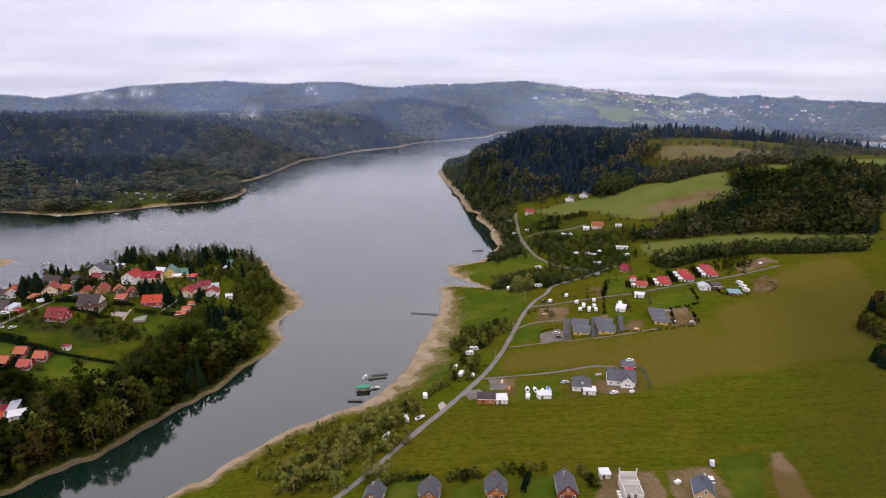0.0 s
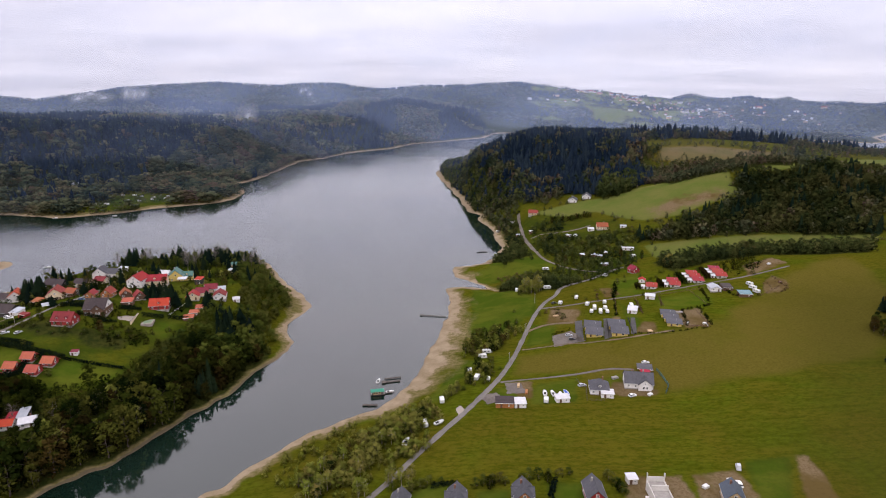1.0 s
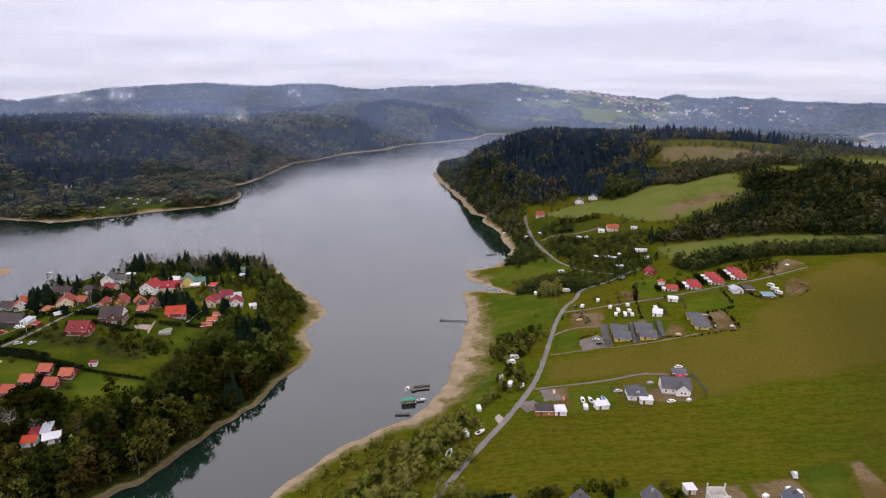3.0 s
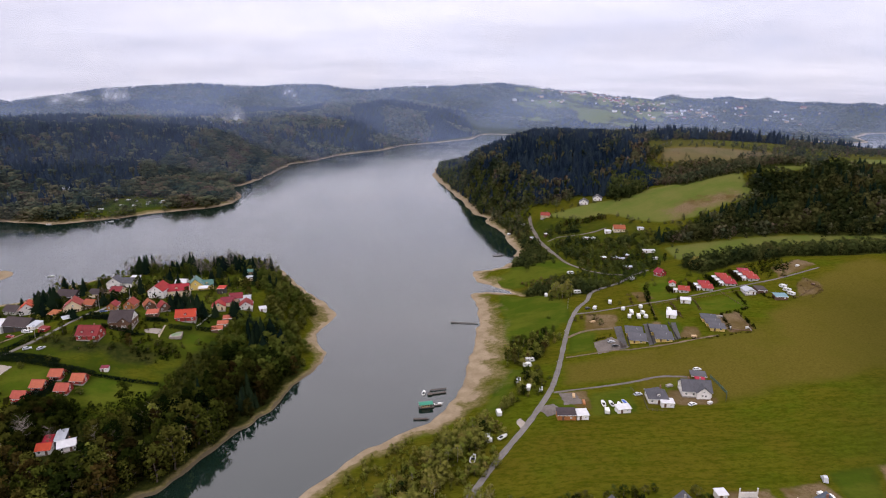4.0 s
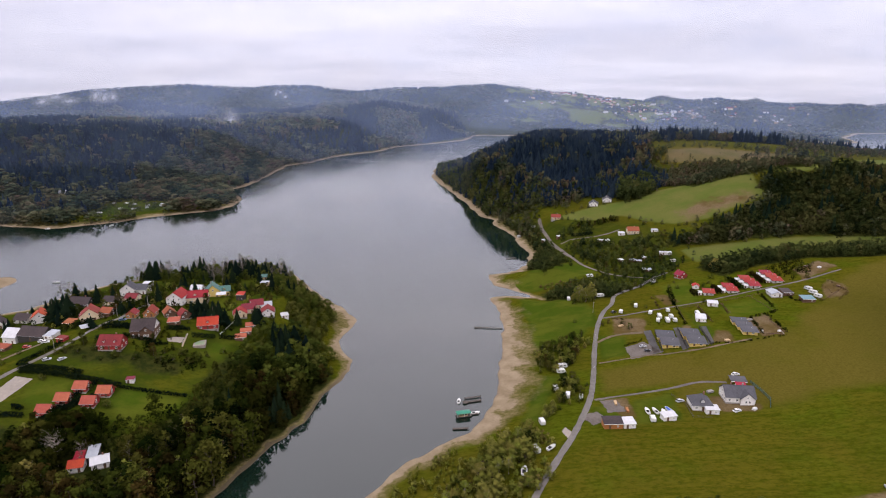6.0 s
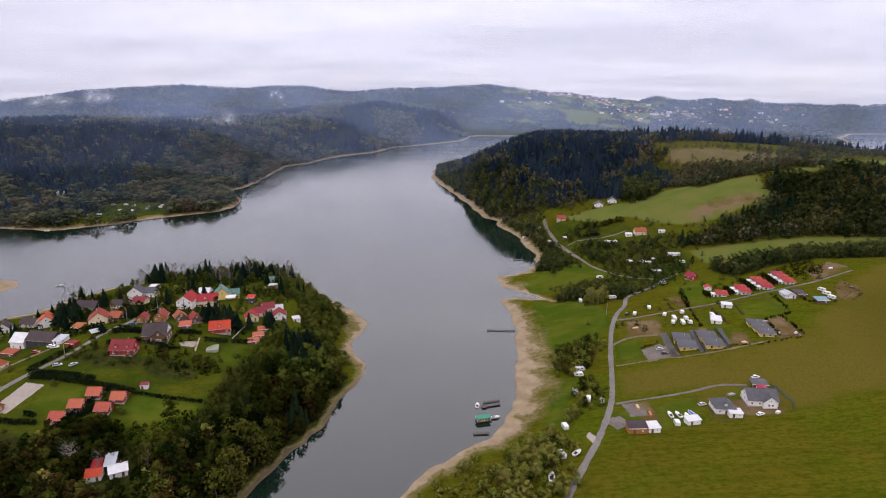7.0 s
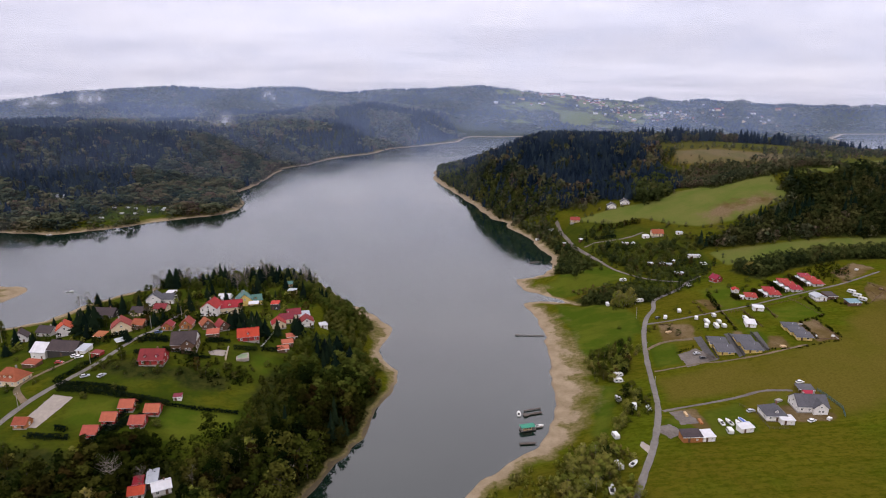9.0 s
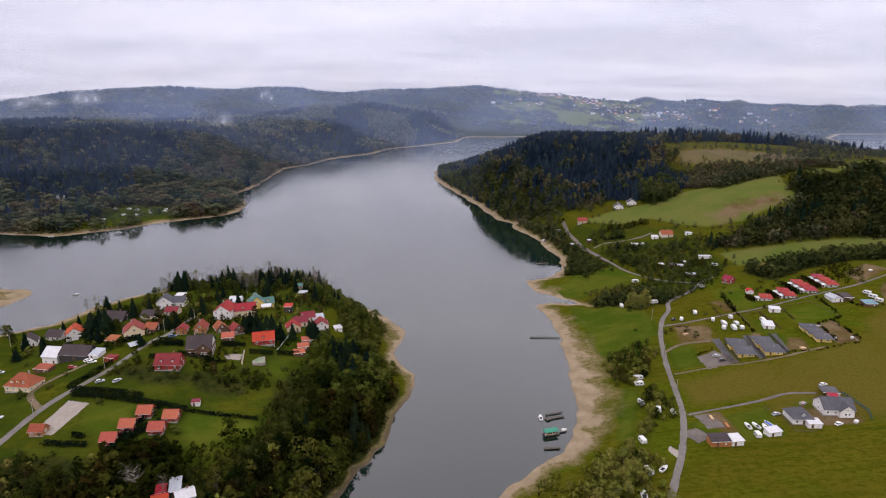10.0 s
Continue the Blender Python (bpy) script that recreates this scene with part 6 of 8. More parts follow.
house("timber_house", 19, 188, -2, 6.2, 9.0, 3.2, 43, "y", "pine", "slate", "orange timber house with steep grey roof and balcony", chimney=1, front=3, side=2, balcony=True, group="timber houses")
house("timber_house", 44.5, 187.5, -2, 6.4, 10.0, 3.2, 43, "y", "red", "slate", "dark red timber house with steep grey roof", chimney=1, front=3, side=2, balcony=True, group="timber houses")
for x, y, turn, words in ((-5, 194, -4, "small grey roof gable crossing the timber house"), (19, 194, -2, "small grey cross gable on the timber house")):
    house("annex", x, y - 3.2, turn, 7.6, 4.6, 2.8, 42, "x", "pine", "slate", words, chimney=0, front=0, side=1, door=False, plinth=False)
house("timber_house", 93, 187, -14, 6.6, 8.5, 3.0, 42, "y", "sandy", "blue_slate", "new pale timber house with a dark blue-grey roof", chimney=1, front=2, side=2, group="timber houses")
shed("hut", 61.5, 201, 3, 3.6, 3.4, 2.3, "grey", "pale", "white-roofed site hut beside the block house", slope=3)


def unfinished_house(x, y, turn):
    root = thing("unfinished_house", x, y, turn, None, "unfinished pale block house without a roof", "house")
    w, d, h = 6.6, 11.0, 5.0
    bm = bmesh.new()
    for a, b, c, e, top in ((-w / 2, w / 2, d - 0.3, d, h), (-w / 2, -w / 2 + 0.3, 0.3, d - 0.3, h - 1.5), (w / 2 - 0.3, w / 2, 0.3, d - 0.3, h - 1.5), (-w / 2 + 0.3, w / 2 - 0.3, 5.5, 5.8, h)):
        block(bm, a, b, c, e, -1.5, top)
    part("wall", bm, WALLS["grey"], root)
    bm = bmesh.new()
    for a, b in ((-w / 2, -2.6), (-1.4, -0.2), (1.0, w / 2)):
        block(bm, a, b, 0, 0.3, -1.5, 3.0)
    part("front_wall", bm, WALLS["grey"], root)
    part("floor_slab", box(-w / 2 + 0.3, w / 2 - 0.3, 0.3, d - 0.3, 2.7, 2.95), CONCRETE, root)
    for sx in (-w / 2 + 0.15, w / 2 - 0.15):
        part("pier", shared(("pier",), lambda: box(-0.2, 0.2, -0.2, 0.2, 0, 1.6), WALLS["grey"]), None, root).matrix_basis = pose(sx, d - 0.2, h)
    for k in range(3):
        part("block_stack", shared(("block_stack",), lambda: box(-0.6, 0.6, -0.5, 0.5, 0, 1.0, 0.03), WALLS["white"]), None, root).matrix_basis = pose(-w / 2 - 1.2, 1 + 1.8 * k, 0)
    for sx in (-2.0, 0.4):
        part("opening_lintel", shared(("lintel",), lambda: box(-0.8, 0.8, -0.05, 0.35, 2.2, 2.45), CONCRETE), None, root).matrix_basis = pose(sx, 0, 0)
    return root


unfinished_house(68, 187, -3)

# ---- village on the peninsula ----
house("villa", -304, 341, -14, 13.5, 10.5, 3.3, 42, "x", "cream", "orange", "cream house with orange tiled hip roof and dormers", chimney=1, front=4, side=3, dormers=3, hip=True)
shed("lean_to", -304, 363, -16, 8.5, 5.0, 2.3, "brown", "orange", "low shed with an orange sheet roof", slope=10)
house("barn", -306, 376, -14, 9.0, 10.0, 4.4, 38, "x", "white", "pale", "white barn end with pale sheet roof", chimney=0, front=2, side=2, category="barn", plinth=False)
house("barn", -292, 373, -14, 17.0, 10.0, 3.4, 38, "x", "dark", "brown", "long dark barn with a brown roof", chimney=0, front=1, side=1, category="barn", plinth=False)
shed("shed", -279, 368, -14, 5.5, 6.5, 2.2, "white", "steel", "grey-roofed shed at the end of the barn", slope=12)
house("cottage", -339, 417, 20, 8.0, 9.0, 3.0, 42, "y", "white", "brown", "old white cottage with a dark gabled roof", chimney=1, front=2, side=2)
house("cottage", -330, 426, -18, 11.0, 8.0, 2.6, 38, "x", "grey", "brown", "low grey cottage with a dark roof", chimney=1, front=3, side=1)
house("house", -313, 419, 22, 9.5, 11.0, 4.2, 38, "y", "white", "scarlet", "white house with a bright red gabled roof", chimney=1, front=2, side=3, rows=1)
house("farmhouse", -299, 440, -12, 15.0, 9.0, 3.0, 40, "x", "dark", "brown", "long dark farmhouse with brown roof behind the spruces", chimney=1, front=4, side=1)
house("house", -266, 391, 20, 11.0, 11.0, 3.8, 38, "y", "cream", "orange", "cream house with an orange tiled roof", chimney=1, front=2, side=3, rows=1)
house("annex", -258, 393, -14, 7.0, 7.0, 2.8, 34, "x", "brown", "orange", "orange-roofed annex beside the cream house", chimney=0, front=2, side=1)
house("cottage", -272, 430, -10, 11.0, 7.5, 2.6, 34, "x", "cream", "brown", "low cottage with brown tiled roof", chimney=1, front=3, side=1)
house("cottage", -259, 431, -10, 8.0, 7.0, 2.6, 34, "x", "cream", "maroon", "small cottage with a maroon roof", chimney=0, front=2, side=1)
house("house", -270, 452, 5, 10.0, 9.0, 4.6, 38, "y", "white", "slate", "white gabled house with slate roof near the shore", chimney=1, front=2, side=2, rows=1)
house("annex", -262, 455, -8, 8.0, 8.0, 3.6, 36, "x", "white", "slate", "white annex with grey roof", chimney=0, front=2, side=1)
shed("pavilion", -279, 389, -14, 6.5, 5.5, 2.5, "brown", "orange", "open garden pavilion with orange roof", slope=14, opened=True, category="pavilion")
house("house", -231, 339, -4, 12.0, 8.5, 3.0, 44, "x", "red", "maroon", "red timber house with a maroon roof and two dormers", chimney=1, front=3, side=2, dormers=2)
house("guest_house", -219, 353, 4, 12.5, 11.0, 4.2, 42, "x", "brown", "brown", "large brown guest house with dark dormered roof", chimney=2, front=4, side=3, rows=1, dormers=0, wing=6.5, gable_wall="white")
house("chalet", -226, 380, 2, 6.5, 7.5, 2.7, 42, "y", "pine", "orange", "pine chalet with an orange roof", chimney=1, front=2, side=1, group="orange-roofed chalets")
house("chalet", -236, 379, 2, 5.5, 6.0, 2.5, 36, "y", "pine", "orange", "small pine chalet with orange roof", chimney=0, front=2, side=1, group="orange-roofed chalets")
house("chalet", -214, 382, 30, 6.2, 7.0, 2.6, 42, "y", "brown", "orange", "brown chalet turned aside under an orange roof", chimney=0, front=2, side=1, group="orange-roofed chalets")
house("chalet", -205, 382, 35, 6.2, 7.0, 2.6, 42, "y", "brown", "orange", "brown chalet with orange roof among spruces", chimney=0, front=2, side=1, group="orange-roofed chalets")
shed("shed", -209, 372, 8, 6.5, 5.0, 2.2, "brown", "salmon", "low shed with a salmon shingle roof", slope=14)
house("guest_house", -220, 405, -4, 10.0, 12.0, 5.2, 36, "y", "white", "crimson", "white three-storey house with a red gabled roof", chimney=1, front=3, side=3, rows=2)
house("guest_house_wing", -209, 412, 12, 15.0, 9.0, 4.2, 36, "x", "cream", "crimson", "long red-roofed wing of the white guest house", chimney=1, front=4, side=2, dormers=1)
house("house", -206, 439, 16, 10.0, 11.0, 4.0, 42, "y", "yellow", "green", "bright yellow house with a green sheet roof", chimney=1, front=2, side=2, rows=1)
house("annex", -200, 445, 16, 8.0, 7.0, 3.6, 40, "x", "yellow", "green", "yellow annex with green roof", chimney=0, front=2, side=1, dormers=1)
shed("carport", -199, 433, 10, 6.0, 5.0, 2.4, "white", "pale", "pale-roofed carport beside the yellow house", slope=4, opened=True, category="carport")
house("hut", -190, 522, 6, 5.5, 5.5, 2.3, 30, "x", "sandy", "green", "small hut with a green roof among trees", chimney=0, front=2, side=1)
shed("hut", -184, 495, -8, 6.0, 5.0, 2.5, "sandy", "steel", "grey-green boxy hut near the headland", slope=5)
shed("tower_shed", -184, 425, -4, 5.0, 5.0, 4.0, "dark", "scarlet", "tall dark shed with a bright red roof", slope=8)
house("house", -190, 374, 10, 11.5, 8.5, 3.0, 40, "x", "red", "scarlet", "red house with a vivid red sheet roof", chimney=1, front=3, side=2, dormers=1)
for k, (x, y) in enumerate(((-176, 394), (-172.5, 401.5), (-169, 409))):
    house("row_house", x, y, 14, 8.0, 7.5, 2.8, 34, "y" if k == 0 else "x", "cream", "maroon" if k else "crimson", "cream row house with stepped maroon roof", chimney=k % 2, front=2, side=1, group="maroon row houses")
house("house", -160, 399, 12, 8.0, 9.0, 2.8, 34, "y", "white", "maroon", "white house with a mauve-red roof", chimney=0, front=2, side=2)
shed("shed", -163, 409, 12, 7.0, 6.0, 2.8, "white", "steel", "shed with a shiny grey sheet roof", slope=8)
shed("shed", -150.5, 405, 20, 4.5, 4.0, 2.3, "white", "pale", "small shed with a pale metal roof", slope=8)
for x, y, words in ((-167, 383, "small stable-like hut with salmon roof"), (-168.5, 376, "small hut with salmon roof in a row"), (-170, 369.5, "salmon-roofed hut at the row's end")):
    shed("hut", x, y, 12, 6.2, 4.2, 2.2, "brown", "salmon", words, slope=12, group="salmon-roofed huts")
for x, y in ((-231, 306), (-236, 298.5), (-241, 291), (-219, 303.5), (-223, 296)):
    house("holiday_cabin", x, y, -4, 6.0, 5.6, 2.3, 40, "x", "red", "salmon", "red holiday cabin with salmon shingle roof", chimney=0, front=2, side=1, over=0.6, category="cabin", group="salmon-roofed cabins")
shed("tool_shed", -211, 315, 6, 3.6, 2.8, 2.0, "white", "maroon", "small white shed with a mauve roof on the grass", slope=8)
house("hut", -275, 301, -6, 6.0, 5.0, 2.3, 40, "x", "pine", "orange", "pine hut with orange roof at the end of the drive", chimney=0, front=2, side=1, category="cabin")
house("cottage", -207, 252, 10, 5.5, 6.0, 2.5, 30, "x", "white", "scarlet", "white cottage with red sheet roof below the wood", chimney=1, front=2, side=1)
house("cottage", -197.5, 253, 24, 6.5, 6.5, 2.6, 24, "x", "white", "pale", "white cottage wing with shiny pale sheet roof", chimney=1, front=2, side=1)
shed("lean_to", -203, 257.5, 10, 4.0, 6.0, 3.0, "dark", "steel", "lean-to with a pale patched sheet roof between the cottages", slope=20)
shed("lean_to", -208.5, 258, 10, 3.5, 4.0, 2.8, "red", "scarlet", "small red lean-to behind the cottage", slope=16)
shed("shed", -271, 486, -8, 6.5, 5.0, 2.4, "white", "pale", "white-roofed shed near the water", slope=8)
house("house", -226, 462, -6, 8.0, 7.0, 3.0, 36, "x", "white", "pale", "small white house near the shore trees", chimney=0, front=2, side=1)
shed("garage", -266, 357, -18, 5.5, 3.5, 2.1, "red", "maroon", "low red garage beside the lane", slope=6, category="garage")
shed("canopy_tent", -256, 368, 40, 6.0, 3.6, 2.0, "white", "steel", "silver tarpaulin shelter beside the lane", slope=12, opened=True, category="tent")

root = thing("garden_wall", -197.5, 352, 96, None, "thick cream garden wall stepping down the slope", "wall")
for k in range(4):
    part("wall_section", box(3.4 * k, 3.4 * k + 3.4, -0.25, 0.25, -1.0, 1.9 + 0.25 * k), WALLS["cream"], root)
    part("coping", box(3.4 * k, 3.4 * k + 3.4, -0.32, 0.32, 1.9 + 0.25 * k, 2.0 + 0.25 * k), PAVING, root)
root = thing("swimming_pool", -190, 358, 12, float(gz(-190, 358)) + 0.5, "small garden pool with pale paved edge", "pool")
part("rim", box(-3.3, 3.3, -3.9, 3.9, -1.6, 0.22, 0.05), PAVING, root)
part("basin_water", box(-2.4, 2.4, -2.8, 2.8, 0.0, 0.235), surface("pool_cover", (0.16, 0.22, 0.12), (0.10, 0.15, 0.08), 0.8, 0.3), root)

# ---- by the far road ----
house("house", 158, 605, -8, 11.0, 9.0, 3.0, 36, "x", "cream", "orange", "cream house with a reddish roof above the track", chimney=1, front=4, side=2)
shed("shed", 147, 607, -8, 6.0, 5.0, 2.4, "white", "pale", "white-roofed shed beside the cream house", slope=6)
shed("greenhouse", 178, 601, -10, 6.0, 3.0, 2.1, "white", "steel", "small pale garden greenhouse beside the shed", slope=10, category="greenhouse")
house("house", 150, 712, -18, 10.0, 13.0, 3.0, 30, "y", "white", "slate", "white house with slate roof at the forest edge", chimney=1, front=2, side=2)
house("house", 168, 718, -18, 10.0, 13.0, 3.0, 30, "y", "white", "slate", "second white house with slate roof by the spruces", chimney=1, front=2, side=2)
house("house", 100, 690, -20, 10.0, 8.0, 2.8, 34, "x", "sandy", "orange", "sandy-walled house with an orange roof by the bend", chimney=1, front=3, side=1)
shed("mobile_home", 167, 548, -10, 10.5, 3.5, 2.4, "white", "pale", "long white mobile home at the field edge", slope=3, category="mobile home")
for x, y, turn, w in ((133, 539, 12, 5), (137, 535, -30, 4.5), (123, 540, 5, 4), (135, 511, -10, 7), (145, 543, 20, 4), (91, 636, 15, 4), (122, 597, -10, 6), (79, 655, 0, 3.5)):
    shed("allotment_hut", x, y, turn, w, 3.2, 2.2, "brown", "steel" if int(y) % 3 else "pale", "allotment hut with a flat grey roof among bushes", slope=6, group="allotment huts")

# ---- caravans, boats, cars ----
for x, y, turn, long in ((90, 420, 70, 4.4), (94, 404, 60, 3.8), (97, 396, 78, 6.5), (99, 388, 76, 6.5), (93.5, 390, 70, 3.6), (106, 404, 80, 3.4), (103.5, 393, 84, 3.8), (103, 386, 80, 3.4),
                         (121, 392, 78, 7.0), (77, 413, 60, 3.6), (214, 418, 110, 5), (213.5, 412, 120, 5), (213, 406, 110, 5), (42, 273, 80, 4),
                         (7, 316, 85, 5), (10, 303, 70, 5), (19, 347, 10, 5.5), (16, 339, 0, 5), (-9, 278, 95, 4.5), (-17, 254, 100, 5),
                         (82, 501, 10, 5.5), (74, 449, 5, 6), (127, 479, 30, 4), (166, 530, 0, 5), (80, 713, 10, 6.5), (62, 708, 40, 4.5), (129, 597, 30, 4.5), (51, 452, 80, 5)):
    caravan(x, y, turn, long)
for x, y, turn, long in ((-491, 966, 10, 6), (-478, 961, 0, 5), (-457, 956, 20, 6), (-436, 949, 5, 6), (-439, 966, 40, 5), (-497, 892, 0, 7), (-483, 925, 20, 6), (-508, 962, 60, 6), (-512, 886, 5, 6), (-465, 925, 15, 5.5), (-450, 935, 70, 5)):
    caravan(x, y, turn, long, "white caravan on the lakeside camping meadow", "campsite caravans")
house("hut", -598, 990, -5, 12, 9, 3.2, 34, "x", "white", "steel", "blue-grey house in the wood across the lake", chimney=0, front=3, side=1)
for x, y, turn, cov in ((43, 282, 85, None), (47, 282, 95, None), (50.5, 280.5, 80, None), (54, 283, 100, TARP_BLUE)):
    boat(x, y, turn, 5.4, cover=cov, label="blue-covered motorboat on trestles" if cov else "white motorboat on trestles in the grass")
boat(-25, 240, 75, 6.5, label="white sailing boat hull laid up among willows")
boat(-10.5, 254, 40, 5.5, label="white motorboat laid up in the scrub")
boat(-380, 561, 10, 6.0, z=0.0, cradle=False, label="white motorboat moored off the spit")
boat(-450, 822, 10, 6.0, z=0.0, cradle=False, label="small white boat moored off the camp")
boat(-521, 806, 30, 6.0, z=0.0, cradle=False, label="small boat moored at the far shore")
for x, y, turn, paint, words in ((72, 360, 10, 0, "silver estate car on the gravel"), (72.5, 354, 5, 1, "black car parked on the gravel"), (64.5, 293, 15, 0, "silver car beside the bungalow"),
                                 (-277, 362, 20, 2, "white car beside the barn"), (-281, 366, 40, 2, "white car parked in the yard"), (-287, 361, 0, 4, "red car parked by the hedge"), (87, 280.5, 20, 2, "white car in front of the new house"),
                                 (73, 416, 30, 1, "black car beside a caravan"), (-240, 377, 10, 3, "dark blue car by the guest house"), (-253, 334, 60, 0, "grey car among garden bushes"), (-262, 336, 30, 0, "grey car standing in long grass"),
                                 (-330, 372, 10, 0, "silver car in a farmyard"), (-300, 318, 0, 0, "grey car beside the road"), (101, 200, 80, 2, "white car by the new timber house"), (105, 315, 12, 2, "white car parked behind the carport")):
    car(x, y, turn, paint, words)
car(106, 211, 70, 0, "silver delivery van beside the building yard", tall=0.7, category="van")
car(16, 300, 80, 2, "white camper van under roadside trees", tall=0.8, category="van")


# ---- jetties and the houseboat ----
def jetty(x, y, turn, long, wide=1.6, head=0.0, label="narrow grey wooden jetty standing in the lake"):
    root = thing("jetty", x, y, turn, 0.0, label, "jetty")
    n = int(long / 0.9)
    for k in range(n):
        part("plank", shared(("jetty_plank", wide), lambda: box(0, 0.84, -wide / 2, wide / 2, 0.55, 0.63), PLANK), None, root).matrix_basis = pose(k * 0.9, 0, 0.02 * (k % 2))
    for k in range(int(long / 3) + 1):
        for s in (-1, 1):
            part("pile", shared(("jetty_pile",), lambda: rod(bmesh.new(), (0, 0, -2.2), (0, 0, 1.0), 0.1, sides=7), PLANK), None, root).matrix_basis = pose(k * 3.0, s * (wide / 2 + 0.05), 0)
    for s in (-1, 1):
        part("beam", box(0, long, s * wide / 2 - 0.08, s * wide / 2 + 0.08, 0.38, 0.55), PLANK, root)
    if head:
        part("platform", box(-0.5, 1.8, -head / 2, head / 2, 0.52, 0.66), PLANK, root)
    return root


jetty(-23, 424.5, -10, 19, 0.9, 2.4)
jetty(31, 613, 10, 11, 2.0)
jetty(-50, 290, 0, 8, 1.3)
jetty(-42, 316, 12, 10, 1.3, 3.0, "wooden mooring jetty beside a motorboat")
jetty(-41, 320.5, 12, 9, 0.8)
boat(-44.5, 318, 80, 5.0, z=0.0, cradle=False, label="white motorboat moored at a jetty")
boat(-37, 305, 10, 4.6, z=0.0, cradle=False, label="white boat moored behind the houseboat")
root = thing("houseboat", -43.5, 302.5, 10, 0.0, "pontoon houseboat with a green canopy roof", "houseboat")
for side in (-1.2, 1.2):
    part("float", rod(bmesh.new(), (-3.7, side, 0.1), (3.7, side, 0.1), 0.4, sides=12), RUBBER, root)
part("deck", box(-3.9, 3.9, -1.8, 1.8, 0.42, 0.6, 0.03), PLANK, root)
part("cabin", box(-2.4, 1.8, -1.2, 1.2, 0.6, 2.0, 0.05), WALLS["sandy"], root)
for k in range(3):
    part("window", shared(("houseboat_window",), lambda: box(-0.45, 0.45, -0.03, 0.03, 0, 0.6), GLASS), None, root).matrix_basis = pose(-1.7 + 1.3 * k, -1.22, 1.15)
for sx in (-3.5, 0, 3.3):
    for sy in (-1.6, 1.6):
        part("post", shared(("houseboat_post",), lambda: box(-0.05, 0.05, -0.05, 0.05, 0.6, 2.35), FRAME), None, root).matrix_basis = pose(sx, sy, 0)
part("canopy", prism(bmesh.new(), [(-1.95, 2.3), (1.95, 2.3), (1.85, 2.42), (0, 2.75), (-1.85, 2.42)], "x", -3.8, 3.5), CANOPY, root)
part("gangway", box(3.9, 8.0, -0.45, 0.45, 0.5, 0.57), PLANK, root)

for x, y in ((-297, 412), (-265, 349), (-284, 317), (-230, 520), (-235, 402), (-351, 419), (-248, 388), (60, 421), (46, 372), (30, 324)):
    pole(x, y)


# ---- hedges and single trees ----
for ax, ay, bx, by, tall in ((-272, 328, -236, 316, 2.6), (-269, 295, -250, 292, 2.2), (-240, 287, -222, 305, 2.0), (-277, 335, -263, 354, 2.0), (-248, 368, -230, 363, 2.2), (-182, 368, -170, 371, 2.2),
                             (-211, 366, -199, 370, 1.8), (-244, 352, -227, 348, 2.2), (-213, 349, -205, 351, 1.2), (-281, 386, -262, 388, 2.0), (-255, 396, -243, 404, 2.6),
                             (-274, 333, -236, 320, 2.0), (-238, 294, -226, 313, 2.0), (-259, 299, -253, 297, 2.0), (-238, 317, -213, 311, 2.2), (-213, 311, -182, 310, 1.2), (-228, 302, -242, 287, 1.7), (-246, 372, -230, 364, 2.4), (-230, 354, -211, 350, 2.0), (-196, 364, -184, 367, 2.2), (-210, 367, -202, 370, 2.0),
                             (29, 192, 33, 204, 1.5), (-14, 205, -4, 206, 1.4), (100, 624, 122, 622, 3.0)):
    hedge(ax, ay, bx, by, tall, 1.2)

for x, y, tall in ((-301, 415, 17), (-296, 411, 16), (-290, 409, 14), (-258, 373, 7), (-286, 532, 17), (-291, 540, 13), (-193, 379, 11), (-189, 381, 13), (-186, 384, 13), (-182, 383, 12), (-164, 389, 12),
                   (-167, 395, 9), (-205, 532, 16), (-214, 529, 17), (-209, 536, 15), (-229, 550, 13), (-251, 552, 15), (-258, 556, 14), (-246, 550, 12), (-278, 545, 10), (-200, 541, 13), (-193, 534, 13),
                   (-191, 558, 12), (-332, 391, 8), (-327, 410, 9), (-222, 545, 12), (-265, 548, 11), (-183, 515, 11), (-178, 540, 11), (-236, 533, 11)):
    plant("spruce", x, y, tall, random.uniform(1.6, 2.1))
for x, y, tall in ((-272, 560, 16), (-266, 566, 15), (-294, 525, 13), (-233, 540, 12), (-221, 262, 15), (-343, 500, 14), (-340, 507, 15), (-283, 562, 13), (-288, 556, 12), (-250, 566, 13), (-196, 563, 13), (-207, 258, 11), (-185, 566, 12)):
    plant("bare_tree", x, y, tall, 1.1)
for x, y, tall in ((-320, 468, 10), (-314, 468, 12), (-301, 458, 8), (-293, 458, 8), (-288, 474, 9), (-281, 468, 8), (-360, 435, 10), (-254, 399, 7), (-247, 398, 7), (-251, 413, 7), (-255, 455, 8), (-262, 500, 8),
                   (-184, 438, 7), (-196, 470, 7), (-192, 431, 6), (-150, 415, 6), (-162, 378, 7), (-156, 391, 7), (-273, 376, 5), (-335, 396, 8), (-345, 430, 7), (-352, 424, 7), (-366, 440, 9), (-242, 440, 7), (-176, 460, 8),
                   (-170, 480, 9), (-190, 480, 7), (-205, 500, 8), (-218, 510, 8), (-235, 500, 7), (-180, 450, 7), (-160, 445, 8), (-150, 450, 7), (-148, 470, 8), (-165, 500, 9), (-158, 520, 9), (-172, 545, 10), (-248, 480, 6)):
    plant("broadleaf_tree", x, y, tall, 1.15)
